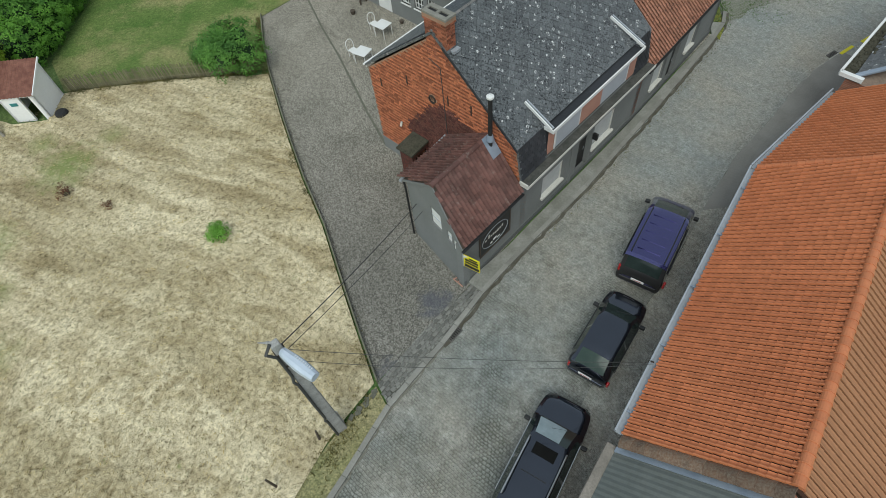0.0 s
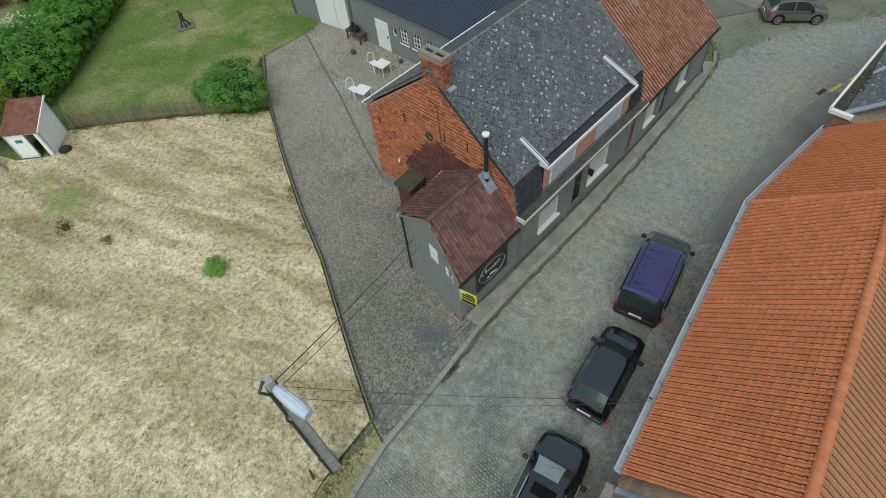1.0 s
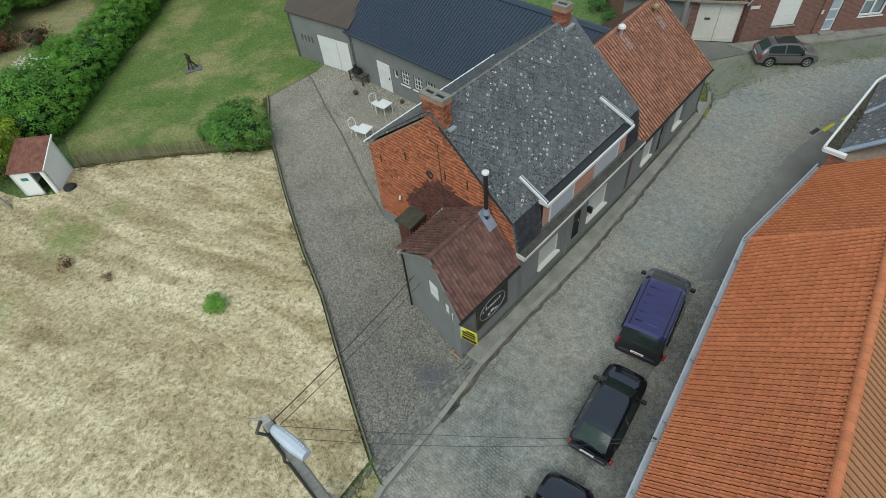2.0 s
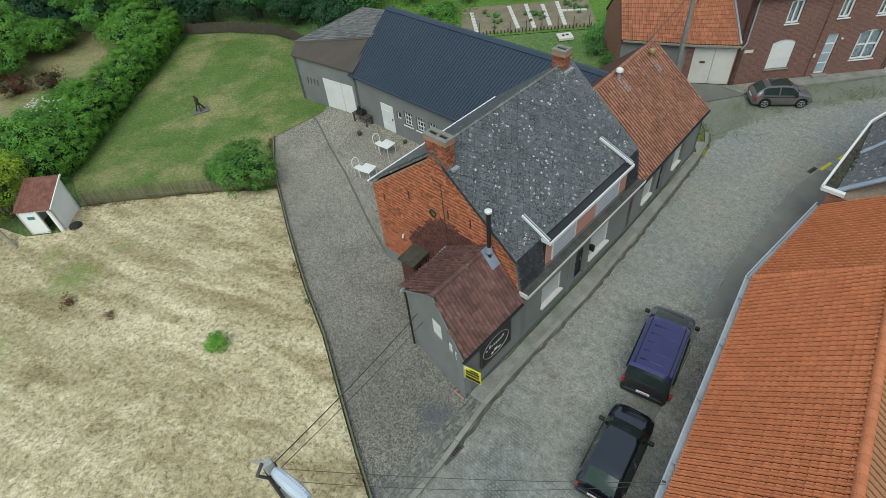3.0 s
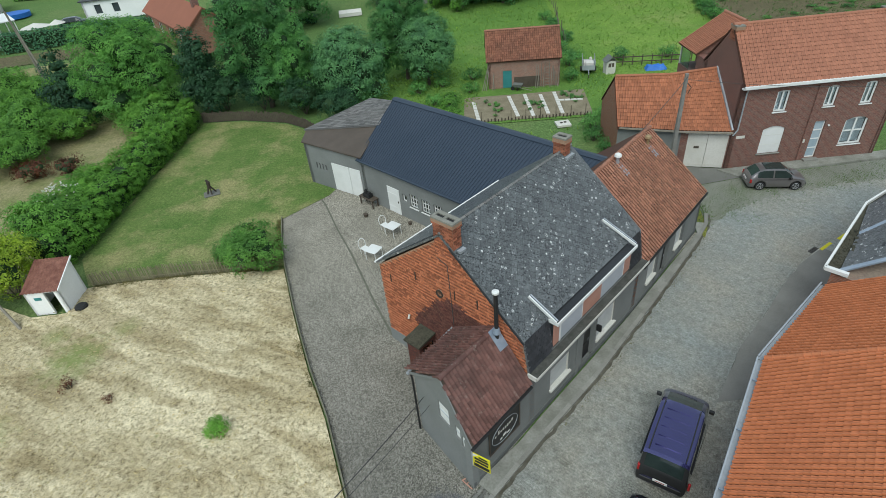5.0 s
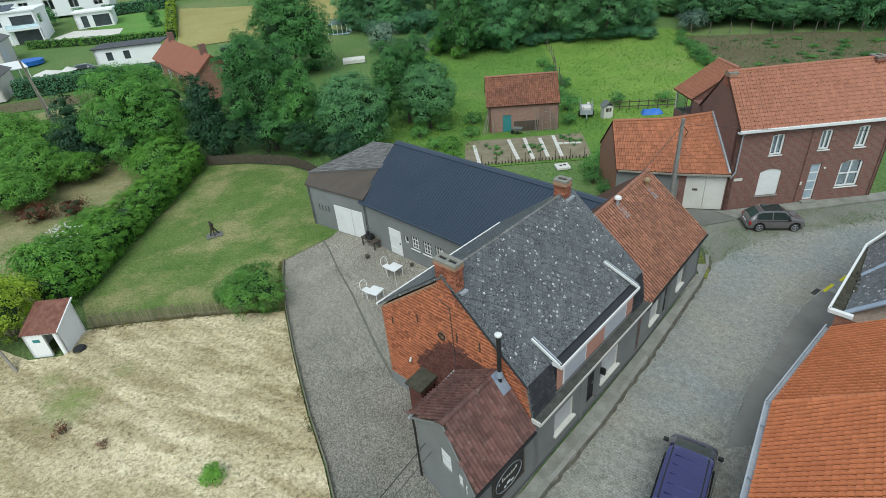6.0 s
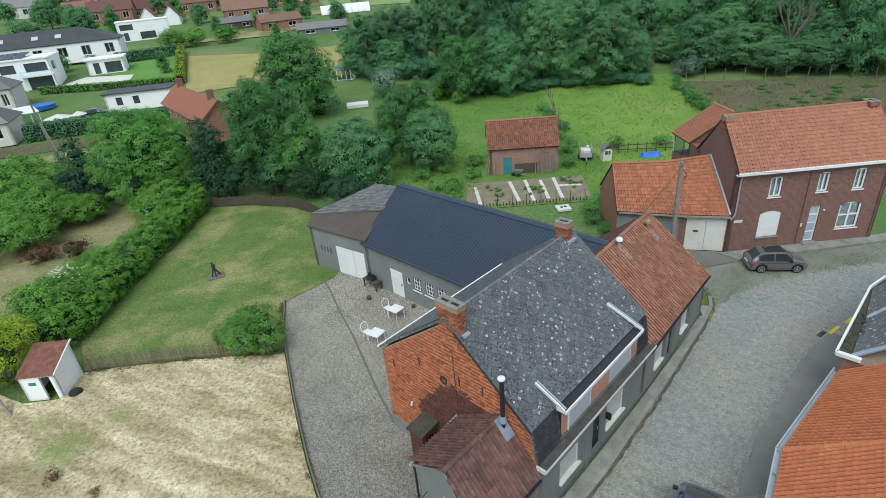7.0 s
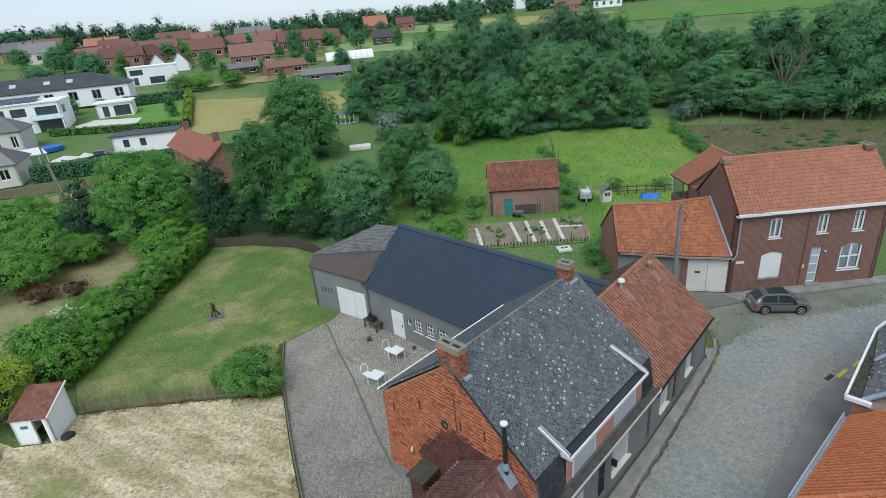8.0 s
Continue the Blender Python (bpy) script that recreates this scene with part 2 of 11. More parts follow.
# ---- mesh builders ----
class Shape:
    """Gathers faces; becomes one mesh object."""

    def __init__(self):
        self.v, self.f = [], []

    def poly(self, *pts):
        k = len(self.v)
        self.v += [tuple(p) for p in pts]
        self.f.append(tuple(range(k, k + len(pts))))
        return self

    def solid(self, lower, upper):
        """Closed body between two rings of points that run counter-clockwise seen from the upper side."""
        k, n = len(self.v), len(lower)
        self.v += [tuple(p) for p in lower] + [tuple(p) for p in upper]
        self.f.append(tuple(range(k + n - 1, k - 1, -1)))
        self.f.append(tuple(range(k + n, k + 2 * n)))
        for i in range(n):
            j = (i + 1) % n
            self.f.append((k + i, k + j, k + n + j, k + n + i))
        return self

    def box(self, x0, y0, z0, x1, y1, z1):
        ring = ((x0, y0), (x1, y0), (x1, y1), (x0, y1))
        return self.solid([(*p, z0) for p in ring], [(*p, z1) for p in ring])

    def prism(self, ring, z0, z1):
        return self.solid([(*p, z0) for p in ring], [(*p, z1) for p in ring])

    def slab(self, pts, thick):
        """Plate whose upper face is the ring pts."""
        p = [Vector(q) for q in pts]
        n = (p[1] - p[0]).cross(p[2] - p[0]).normalized()
        if n.z < 0:
            p, n = p[::-1], -n
        return self.solid([q - n * thick for q in p], p)

    def beam(self, a, b, wide, high, up=(0, 0, 1)):
        """A bar from a to b whose section is wide by high, centred on the line."""
        a, b = Vector(a), Vector(b)
        d = (b - a).normalized()
        s = d.cross(Vector(up))
        s = s.normalized() if s.length > 1e-4 else Vector((1, 0, 0))
        t = s.cross(d)
        ring = [s * (wide / 2 * i) + t * (high / 2 * j) for i, j in ((-1, -1), (1, -1), (1, 1), (-1, 1))]
        return self.solid([a + r for r in ring], [b + r for r in ring])

    def tube(self, a, b, r0, r1=None, n=10):
        a, b = Vector(a), Vector(b)
        d = (b - a).normalized()
        s = d.orthogonal().normalized()
        t = d.cross(s)
        rr = r0 if r1 is None else r1
        ring = [(s * math.cos(2 * math.pi * i / n) + t * math.sin(2 * math.pi * i / n)) for i in range(n)]
        return self.solid([a + q * r0 for q in ring], [b + q * rr for q in ring])

    def path(self, pts, r, n=8):
        """One continuous round bar through the points."""
        pts = [Vector(p) for p in pts]
        k, m = len(self.v), len(pts)
        s = None
        for i, p in enumerate(pts):
            d = (pts[min(i + 1, m - 1)] - pts[max(i - 1, 0)]).normalized()
            s = d.orthogonal().normalized() if s is None else (s - d * s.dot(d)).normalized()
            t = d.cross(s)
            self.v += [tuple(p + (s * math.cos(2 * math.pi * j / n) + t * math.sin(2 * math.pi * j / n)) * r) for j in range(n)]
        for i in range(m - 1):
            for j in range(n):
                q = (j + 1) % n
                self.f.append((k + i * n + j, k + i * n + q, k + i * n + n + q, k + i * n + n + j))
        self.f.append(tuple(range(k + n - 1, k - 1, -1)))
        self.f.append(tuple(range(k + (m - 1) * n, k + m * n)))
        return self

    def waves(self, a, b, down, n, rise, thick=0.012):
        """A corrugated sheet, one connected body: n ribs from a to b, running along the vector down."""
        a, b, down = Vector(a), Vector(b), Vector(down)
        k, m = len(self.v), 2 * n + 1
        for dz in (0.0, -thick):
            for off in (Vector((0, 0, 0)), down):
                self.v += [tuple(a + (b - a) * (i / (m - 1)) + off + Vector((0, 0, rise * (i % 2) + dz))) for i in range(m)]
        for i in range(m - 1):
            self.f.append((k + i, k + m + i, k + m + i + 1, k + i + 1))
            self.f.append((k + 2 * m + i, k + 2 * m + i + 1, k + 3 * m + i + 1, k + 3 * m + i))
            self.f.append((k + i, k + i + 1, k + 2 * m + i + 1, k + 2 * m + i))
            self.f.append((k + m + i, k + 3 * m + i, k + 3 * m + i + 1, k + m + i + 1))
        return self

    def mesh(self, name, mat, smooth=False):
        me = bpy.data.meshes.new(name)
        me.from_pydata(self.v, [], self.f)
        me.materials.append(mat)
        if smooth:
            me.shade_smooth()
        me.update()
        return me


def part(name, shape, mat, parent, label="", smooth=False, bevel=0.0, kind=""):
    """Links a shape as one mesh object under a thing or a part, in its coordinates."""
    ob = new(name, shape.mesh(name, mat, smooth))
    ob.parent = parent
    if bevel:
        b = ob.modifiers.new("edge", "BEVEL")
        b.width, b.segments, b.limit_method = bevel, 2, "ANGLE"
    return tagged(ob, label, kind=kind)


def thing(name, m, label, category, group="", kind=""):
    ob = new(name)
    ob.empty_display_size = 0.2
    ob.matrix_world = m
    return tagged(ob, label, category, group, kind)


def plain(name, shape, mat, label, category="", group="", kind="", m=None, smooth=False, bevel=0.0):
    ob = part(name, shape, mat, None, smooth=smooth, bevel=bevel)
    if m is not None:
        ob.matrix_world = m
    return tagged(ob, label, category, group, kind)


def inside(p, poly):
    x, y, hit = p[0], p[1], False
    for (x0, y0), (x1, y1) in zip(poly, poly[1:] + poly[:1]):
        if (y0 > y) != (y1 > y) and x < (x1 - x0) * (y - y0) / (y1 - y0) + x0:
            hit = not hit
    return hit


def wall(length, height, thick, holes=(), top=()):
    """A wall along +x from 0, its outer face at y = 0, its body behind (y > 0). holes: (x0, z0, x1, z1) go through it.
    top: (x, z) points of a sloping upper edge; without it the edge is level."""
    prof = list(top) or [(0, height), (length, height)]
    xs = sorted({0.0, float(length), *[x for x, _ in prof], *[h[0] for h in holes], *[h[2] for h in holes]})
    zs = sorted({0.0, *[h[1] for h in holes], *[h[3] for h in holes]})
    for (xa, za), (xb, zb) in zip(prof, prof[1:]):
        xs += [xa + (xb - xa) * (z - za) / (zb - za) for z in zs if min(za, zb) < z < max(za, zb)]
    xs = sorted(set(xs))

    def edge(x):
        for (xa, za), (xb, zb) in zip(prof, prof[1:]):
            if xa <= x <= xb:
                return za + (zb - za) * (x - xa) / max(xb - xa, 1e-6)
        return prof[-1][1]
    s, index, cells = Shape(), {}, []

    def vert(x, z, y):
        key = (round(x, 4), round(z, 4), y)
        if key not in index:
            index[key] = len(s.v)
            s.v.append((x, y, z))
        return index[key]
    for xa, xb in zip(xs, xs[1:]):
        if xb - xa < 1e-4:
            continue
        for za, zb in list(zip(zs, zs[1:])) + [(zs[-1], 1e3)]:
            ta, tb = min(zb, edge(xa)), min(zb, edge(xb))
            mid = ((xa + xb) / 2, (2 * za + ta + tb) / 4)
            if (ta <= za + 1e-3 and tb <= za + 1e-3) or any(h[0] < mid[0] < h[2] and h[1] < mid[1] < h[3] for h in holes):
                continue
            loop = []
            for q in ((xa, za), (xb, za), (xb, max(tb, za)), (xa, max(ta, za))):
                q = (round(q[0], 4), round(q[1], 4))
                if q not in loop:
                    loop.append(q)
            cells.append(loop)
    used = {}
    for loop in cells:
        for a, b in zip(loop, loop[1:] + loop[:1]):
            used[(a, b)] = True
    for loop in cells:
        s.f.append(tuple(vert(*q, 0.0) for q in loop))
        s.f.append(tuple(vert(*q, thick) for q in loop[::-1]))
        for a, b in zip(loop, loop[1:] + loop[:1]):
            if (b, a) not in used:
                s.f.append((vert(*b, 0.0), vert(*a, 0.0), vert(*a, thick), vert(*b, thick)))
    return s


def moved(shape, m):
    shape.v = [tuple(m @ Vector(p)) for p in shape.v]
    return shape


def turned(x, y, z, deg):
    return Matrix.Translation((x, y, z)) @ Matrix.Rotation(radians(deg), 4, "Z")


def window(parent, x, z, w, h, mats, bars=(1, 0), depth=0.12, sill=True, rim=0.07, m=None, name="window", blind=None, label=""):
    """A framed window in a hole of a wall that runs along x with its face at y = 0. bars: upright and level glazing bars."""
    fm, gm = mats
    m = m or Matrix.Identity(4)
    s = Shape()
    y0, y1 = depth, depth + 0.06
    s.box(x, y0, z, x + rim, y1, z + h).box(x + w - rim, y0, z, x + w, y1, z + h)
    s.box(x + rim, y0, z, x + w - rim, y1, z + rim).box(x + rim, y0, z + h - rim, x + w - rim, y1, z + h)
    glaze = []
    for i in range(bars[0]):
        c = x + w * (i + 1) / (bars[0] + 1)
        glaze.append(Shape().box(c - rim * 0.45, y0 + 0.004, z + rim, c + rim * 0.45, y1 - 0.004, z + h - rim))
    for i in range(bars[1]):
        c = z + h * (i + 1) / (bars[1] + 1)
        glaze.append(Shape().box(x + rim, y0 + 0.008, c - rim * 0.4, x + w - rim, y1 - 0.008, c + rim * 0.4))
    win = part(name, moved(s, m), fm, parent, label, bevel=0.006)
    for g in glaze:
        part("glazing_bar", moved(g, m), fm, win)
    part("pane", moved(Shape().box(x + rim * 0.6, y0 + 0.025, z + rim * 0.6, x + w - rim * 0.6, y0 + 0.035, z + h - rim * 0.6), m), gm, win)
    if blind:
        part("blind", moved(Shape().box(x + rim, y1 + 0.05, z + rim, x + w - rim, y1 + 0.06, z + h - rim), m), blind, win)
    if sill:
        part("sill", moved(Shape().box(x - 0.06, -0.07, z - 0.07, x + w + 0.06, depth, z), m), sill if sill is not True else fm, win, bevel=0.008)
    return win


def terrain(x, y):
    q = max(0.0, math.hypot(x, y) - 58)
    return 0.085 * q * q / (q + 20) - 0.032 * max(0.0, min(math.hypot(x, y), 420) - 165)


def drape(poly, off=0.02, step=3.0):
    """A sheet over the ground with the outline poly."""
    bm = bmesh.new()
    bm.faces.new([bm.verts.new((*p, 0)) for p in poly])
    xs, ys = [p[0] for p in poly], [p[1] for p in poly]
    for axis, (lo, hi) in enumerate(((min(xs), max(xs)), (min(ys), max(ys)))):
        k = math.ceil(lo / step)
        while k * step < hi:
            co, no = [0, 0, 0], [0, 0, 0]
            co[axis], no[axis] = k * step, 1
            bmesh.ops.bisect_plane(bm, geom=bm.verts[:] + bm.edges[:] + bm.faces[:], plane_co=co, plane_no=no)
            k += 1
    s = Shape()
    bm.verts.index_update()
    s.v = [(q.co.x, q.co.y, terrain(q.co.x, q.co.y) + off) for q in bm.verts]
    for fc in bm.faces:
        loop = [q.index for q in fc.verts]
        if fc.normal.z < 0:
            loop = loop[::-1]
        s.f.append(tuple(loop))
    bm.free()
    return s


def strip(line, left, right):
    """The ring of a band along a line: left and right are its reach to either side."""
    pts = [Vector(p) for p in line]
    a, b = [], []
    for i, p in enumerate(pts):
        d = (pts[min(i + 1, len(pts) - 1)] - pts[max(i - 1, 0)]).normalized()
        n = Vector((-d.y, d.x))
        a.append(tuple(p + n * left))
        b.append(tuple(p - n * right))
    return b + a[::-1]


def tile_field(parent, name, unit, mat, origin, ux, uy, poly, w, l, keep=0, lift=0.0, tilt=0.06, jitter=0.004, loose=True, stagger=False, label="", near=None):
    """Covers the ring poly (in metres along ux and up uy of a roof plane) with copies of the mesh data `unit`, a piece w wide and l long.
    The first `keep` nearest to `near` are objects of their own, the rest one joined mesh."""
    origin, ux, uy = Vector(origin), Vector(ux).normalized(), Vector(uy).normalized()
    un = ux.cross(uy)
    rng = random.Random(name + str(round(origin.x * 100)))
    xs, ys = [p[0] for p in poly], [p[1] for p in poly]
    spots = []
    for j in range(int(math.floor(min(ys) / l)), int(math.ceil(max(ys) / l)) + 1):
        for i in range(int(math.floor(min(xs) / w)) - 1, int(math.ceil(max(xs) / w)) + 1):
            c = ((i + (0.5 if stagger and j % 2 else 0.0) + 0.5) * w, (j + 0.5) * l)
            if inside(c, poly):
                spots.append(c)
    if near:
        spots.sort(key=lambda c: (c[0] - near[0]) ** 2 + (c[1] - near[1]) ** 2)
    pv = [Vector(v.co) for v in unit.vertices]
    pf = [tuple(p.vertices) for p in unit.polygons]
    rest = Shape()
    for k, c in enumerate(spots):
        rz = rng.uniform(-jitter, jitter) * 3
        m = Matrix((ux, uy, un)).transposed().to_4x4()
        m.translation = origin + ux * (c[0] + rng.uniform(-jitter, jitter)) + uy * (c[1] + rng.uniform(-jitter, jitter)) + un * (lift + rng.uniform(0, jitter))
        m = m @ Matrix.Rotation(rz, 4, "Z") @ Matrix.Rotation(-tilt + rng.uniform(-jitter, jitter) * 2, 4, "X")
        if k < keep:
            ob = new(name, unit)
            ob.parent = parent
            ob.matrix_local = m
        else:
            b = len(rest.v)
            rest.v += [tuple(m @ q) for q in pv]
            rest.f += [tuple(b + q for q in fc) for fc in pf]
    if rest.v:
        part(name + "_cover", rest, mat, parent, label, kind="stuff")
    return len(spots)


def tile_patch(parent, name, unit, mat, p00, p10, p11, p01, w, l, lift=0.025, tilt=0.09, jitter=0.004, label=""):
    """Covers a four-cornered, slightly twisted slope with pieces: lower left, lower right, upper right, upper left corner."""
    p00, p10, p11, p01 = Vector(p00), Vector(p10), Vector(p11), Vector(p01)
    nx = max(1, round(((p10 - p00).length + (p11 - p01).length) / 2 / w))
    ny = max(1, round(((p01 - p00).length + (p11 - p10).length) / 2 / l))
    rng = random.Random(name + str(nx * 100 + ny))
    pv = [Vector(v.co) for v in unit.vertices]
    pf = [tuple(p.vertices) for p in unit.polygons]
    rest = Shape()
    for j in range(ny):
        for i in range(nx):
            u, v = (i + 0.5) / nx, (j + 0.5) / ny
            c = (p00 * (1 - u) + p10 * u) * (1 - v) + (p01 * (1 - u) + p11 * u) * v
            du, dv = (p10 - p00) * (1 - v) + (p11 - p01) * v, (p01 - p00) * (1 - u) + (p11 - p10) * u
            un = du.cross(dv).normalized()
            m = Matrix((du / (nx * w), dv / (ny * l), un)).transposed().to_4x4()
            m.translation = c + un * (lift + rng.uniform(0, jitter))
            m = m @ Matrix.Rotation(-tilt + rng.uniform(-jitter, jitter) * 2, 4, "X")
            k = len(rest.v)
            rest.v += [tuple(m @ q) for q in pv]
            rest.f += [tuple(k + q for q in fc) for fc in pf]
    return part(name + "_cover", rest, mat, parent, label, kind="stuff")


# cover below 1 leaves gaps where the dark slab reads as roll shade
def pantile(name, mat, w, l, rise=0.035, seg=6, thick=0.012, cover=(0.9, 0.92)):
    """One clay tile: a flat pan and a raised roll at its side, its face up, centred, long along y."""
    s = Shape()
    prof = []
    for i in range(seg + 1):
        q = i / seg
        zz = rise * math.sin(math.pi * 0.5 * min(1.0, (q - 0.5) / 0.36)) if q > 0.5 else -0.25 * rise * math.sin(math.pi * q / 0.5)
        prof.append(((q - 0.5) * w * cover[0], zz))
    prof.append((prof[-1][0] + 0.008, -0.3 * rise))
    seg += 1
    k = len(s.v)
    for y in (-l * 0.5 * cover[1], l * 0.5 * cover[1]):
        s.v += [(x, y, z) for x, z in prof]
    n = seg + 1
    for i in range(seg):
        s.f.append((k + i, k + i + 1, k + n + i + 1, k + n + i))
    s.v += [(x, -l * 0.5 * cover[1], z - thick * 2.6) for x, z in prof]
    for i in range(seg):
        s.f.append((2 * n + i, 2 * n + i + 1, i + 1, i))
    return s.mesh(name, mat, False)


def slate(name, mat, w, l, thick=0.012):
    return Shape().box(-w * 0.465, -l * 0.7, 0, w * 0.465, l * 0.7, thick).mesh(name, mat)


def ridge_caps(parent, name, mat, a, b, r=0.11, l=0.34, drop=0.03):
    """Half-round cap tiles along a ridge or hip, each an object."""
    a, b = Vector(a), Vector(b)
    n = max(1, int((b - a).length / l))
    d = (b - a) / n
    ux = d.normalized()
    side = Vector((0, 0, 1)).cross(ux).normalized()
    un = ux.cross(side)
    s = Shape()
    for x, rr in ((-0.55 * d.length, r * 1.13), (-0.44 * d.length, r * 1.13), (-0.435 * d.length, r * 1.02), (0.5 * d.length, r)):
        s.v += [(x, rr * math.cos(math.pi * i / 8), rr * math.sin(math.pi * i / 8) - drop) for i in range(9)]
    for j in range(3):
        for i in range(8):
            s.f.append((9 * j + i + 1, 9 * j + i, 9 * j + 9 + i, 9 * j + 10 + i))
    s.f.append(tuple(range(9)))
    me = s.mesh(name, mat, False)
    for i in range(n):
        m = Matrix((ux, side, un)).transposed().to_4x4()
        m.translation = a + d * (i + 0.5)
        ob = new(name, me)
        ob.parent = parent
        ob.matrix_local = m

# ---- materials ----
def cobble_mat(name, turn, w, h, c1, c2, joint, gap=0.02, dusty=None, spread=(-0.1, 0.27)):
    m, ns, ls, bs = nodes_of(name)
    v = place(ns, ls, "world", turn)
    n0 = ns.new("ShaderNodeTexNoise")
    n0.inputs["Scale"].default_value = 1.4
    ls.new(v, n0.inputs["Vector"])
    warp = ns.new("ShaderNodeVectorMath")
    warp.operation = "MULTIPLY_ADD"
    warp.inputs[1].default_value = (0.22, 0.22, 0)
    ls.new(n0.outputs["Color"], warp.inputs[0]), ls.new(v, warp.inputs[2])
    t = ns.new("ShaderNodeTexBrick")
    t.inputs["Scale"].default_value = 1.0
    for key, val in (("Brick Width", w), ("Row Height", h), ("Mortar Size", gap), ("Mortar Smooth", 0.7), ("Bias", 0.0)):
        t.inputs[key].default_value = val
    t.inputs["Color1"].default_value, t.inputs["Color2"].default_value, t.inputs["Mortar"].default_value = (*c1, 1), (*c2, 1), (*joint, 1)
    n00 = ns.new("ShaderNodeTexNoise")
    n00.inputs["Scale"].default_value = 7.0
    ls.new(v, n00.inputs["Vector"])
    wob = ns.new("ShaderNodeVectorMath")
    wob.operation = "MULTIPLY_ADD"
    wob.inputs[1].default_value = (0.055, 0.055, 0)
    ls.new(n00.outputs["Color"], wob.inputs[0]), ls.new(warp.outputs[0], wob.inputs[2])
    ls.new(wob.outputs[0], t.inputs["Vector"])
    n1, n2, n3 = noise_tex(ns, ls, v, 0.35, 6), noise_tex(ns, ls, v, 18.0, 5), noise_tex(ns, ls, v, 0.12, 4)
    worn = ramp(ns, ls, n1, [(0.4, (0.0, 0.0, 0.0)), (0.6, (0.72, 0.72, 0.72))])
    col = blend(ns, ls, "MIX", worn, t.outputs["Color"], tuple(0.5 * (a + b) for a, b in zip(c1, c2)))
    col = blend(ns, ls, "MULTIPLY", 1.0, col, ramp(ns, ls, n2, [(0.34, (0.62, 0.62, 0.6)), (0.66, (1.28, 1.28, 1.26))]))
    col = blend(ns, ls, "MULTIPLY", 1.0, col, ramp(ns, ls, n3, [(0.3, (0.85, 0.86, 0.84)), (0.7, (1.15, 1.15, 1.15))]))
    if dusty:
        # a pale worn crust that thickens towards the wide upper end of the street
        sp, mr, ad = ns.new("ShaderNodeSeparateXYZ"), ns.new("ShaderNodeMapRange"), ns.new("ShaderNodeMath")
        ls.new(ns.new("ShaderNodeNewGeometry").outputs["Position"], sp.inputs[0])
        ls.new(sp.outputs[1], mr.inputs[0])
        mr.inputs[1].default_value, mr.inputs[2].default_value, mr.inputs[3].default_value, mr.inputs[4].default_value = 4.0, 26.0, *spread
        ls.new(mr.outputs[0], ad.inputs[0]), ls.new(noise_tex(ns, ls, v, 0.5, 8, 0.68), ad.inputs[1])
        crust = ramp(ns, ls, ad.outputs[0], [(0.45, (0.0, 0.0, 0.0)), (0.6, (0.85, 0.85, 0.85))])
        grit = blend(ns, ls, "MULTIPLY", 1.0, dusty, ramp(ns, ls, noise_tex(ns, ls, v, 9.0, 8, 0.8), [(0.36, (0.55, 0.55, 0.53)), (0.64, (1.4, 1.4, 1.4))]))
        col = blend(ns, ls, "MIX", crust, col, grit)
        col = blend(ns, ls, "MULTIPLY", 1.0, col, ramp(ns, ls, noise_tex(ns, ls, v, 3.2, 9, 0.8), [(0.36, (0.68, 0.68, 0.65)), (0.64, (1.3, 1.3, 1.31))]))
        mud = ramp(ns, ls, noise_tex(ns, ls, v, 0.8, 7, 0.7), [(0.54, (0, 0, 0)), (0.74, (0.4, 0.4, 0.4))])
        col = blend(ns, ls, "MIX", mud, col, (0.19, 0.182, 0.148))
        col = blend(ns, ls, "MULTIPLY", 1.0, col, ramp(ns, ls, noise_tex(ns, ls, v, 0.22, 6, 0.6), [(0.36, (0.9, 0.96, 0.99)), (0.64, (1.1, 1.04, 0.96))]))
    ls.new(col, bs.inputs["Base Color"])
    bs.inputs["Roughness"].default_value = 0.55
    bs.inputs["Specular IOR Level"].default_value = 0.5
    inv = ns.new("ShaderNodeMath")
    inv.operation = "SUBTRACT"
    inv.inputs[0].default_value = 1.0
    ls.new(t.outputs["Fac"], inv.inputs[1])
    bumped(ns, ls, bs, inv.outputs[0], 0.7, 0.03)
    return m


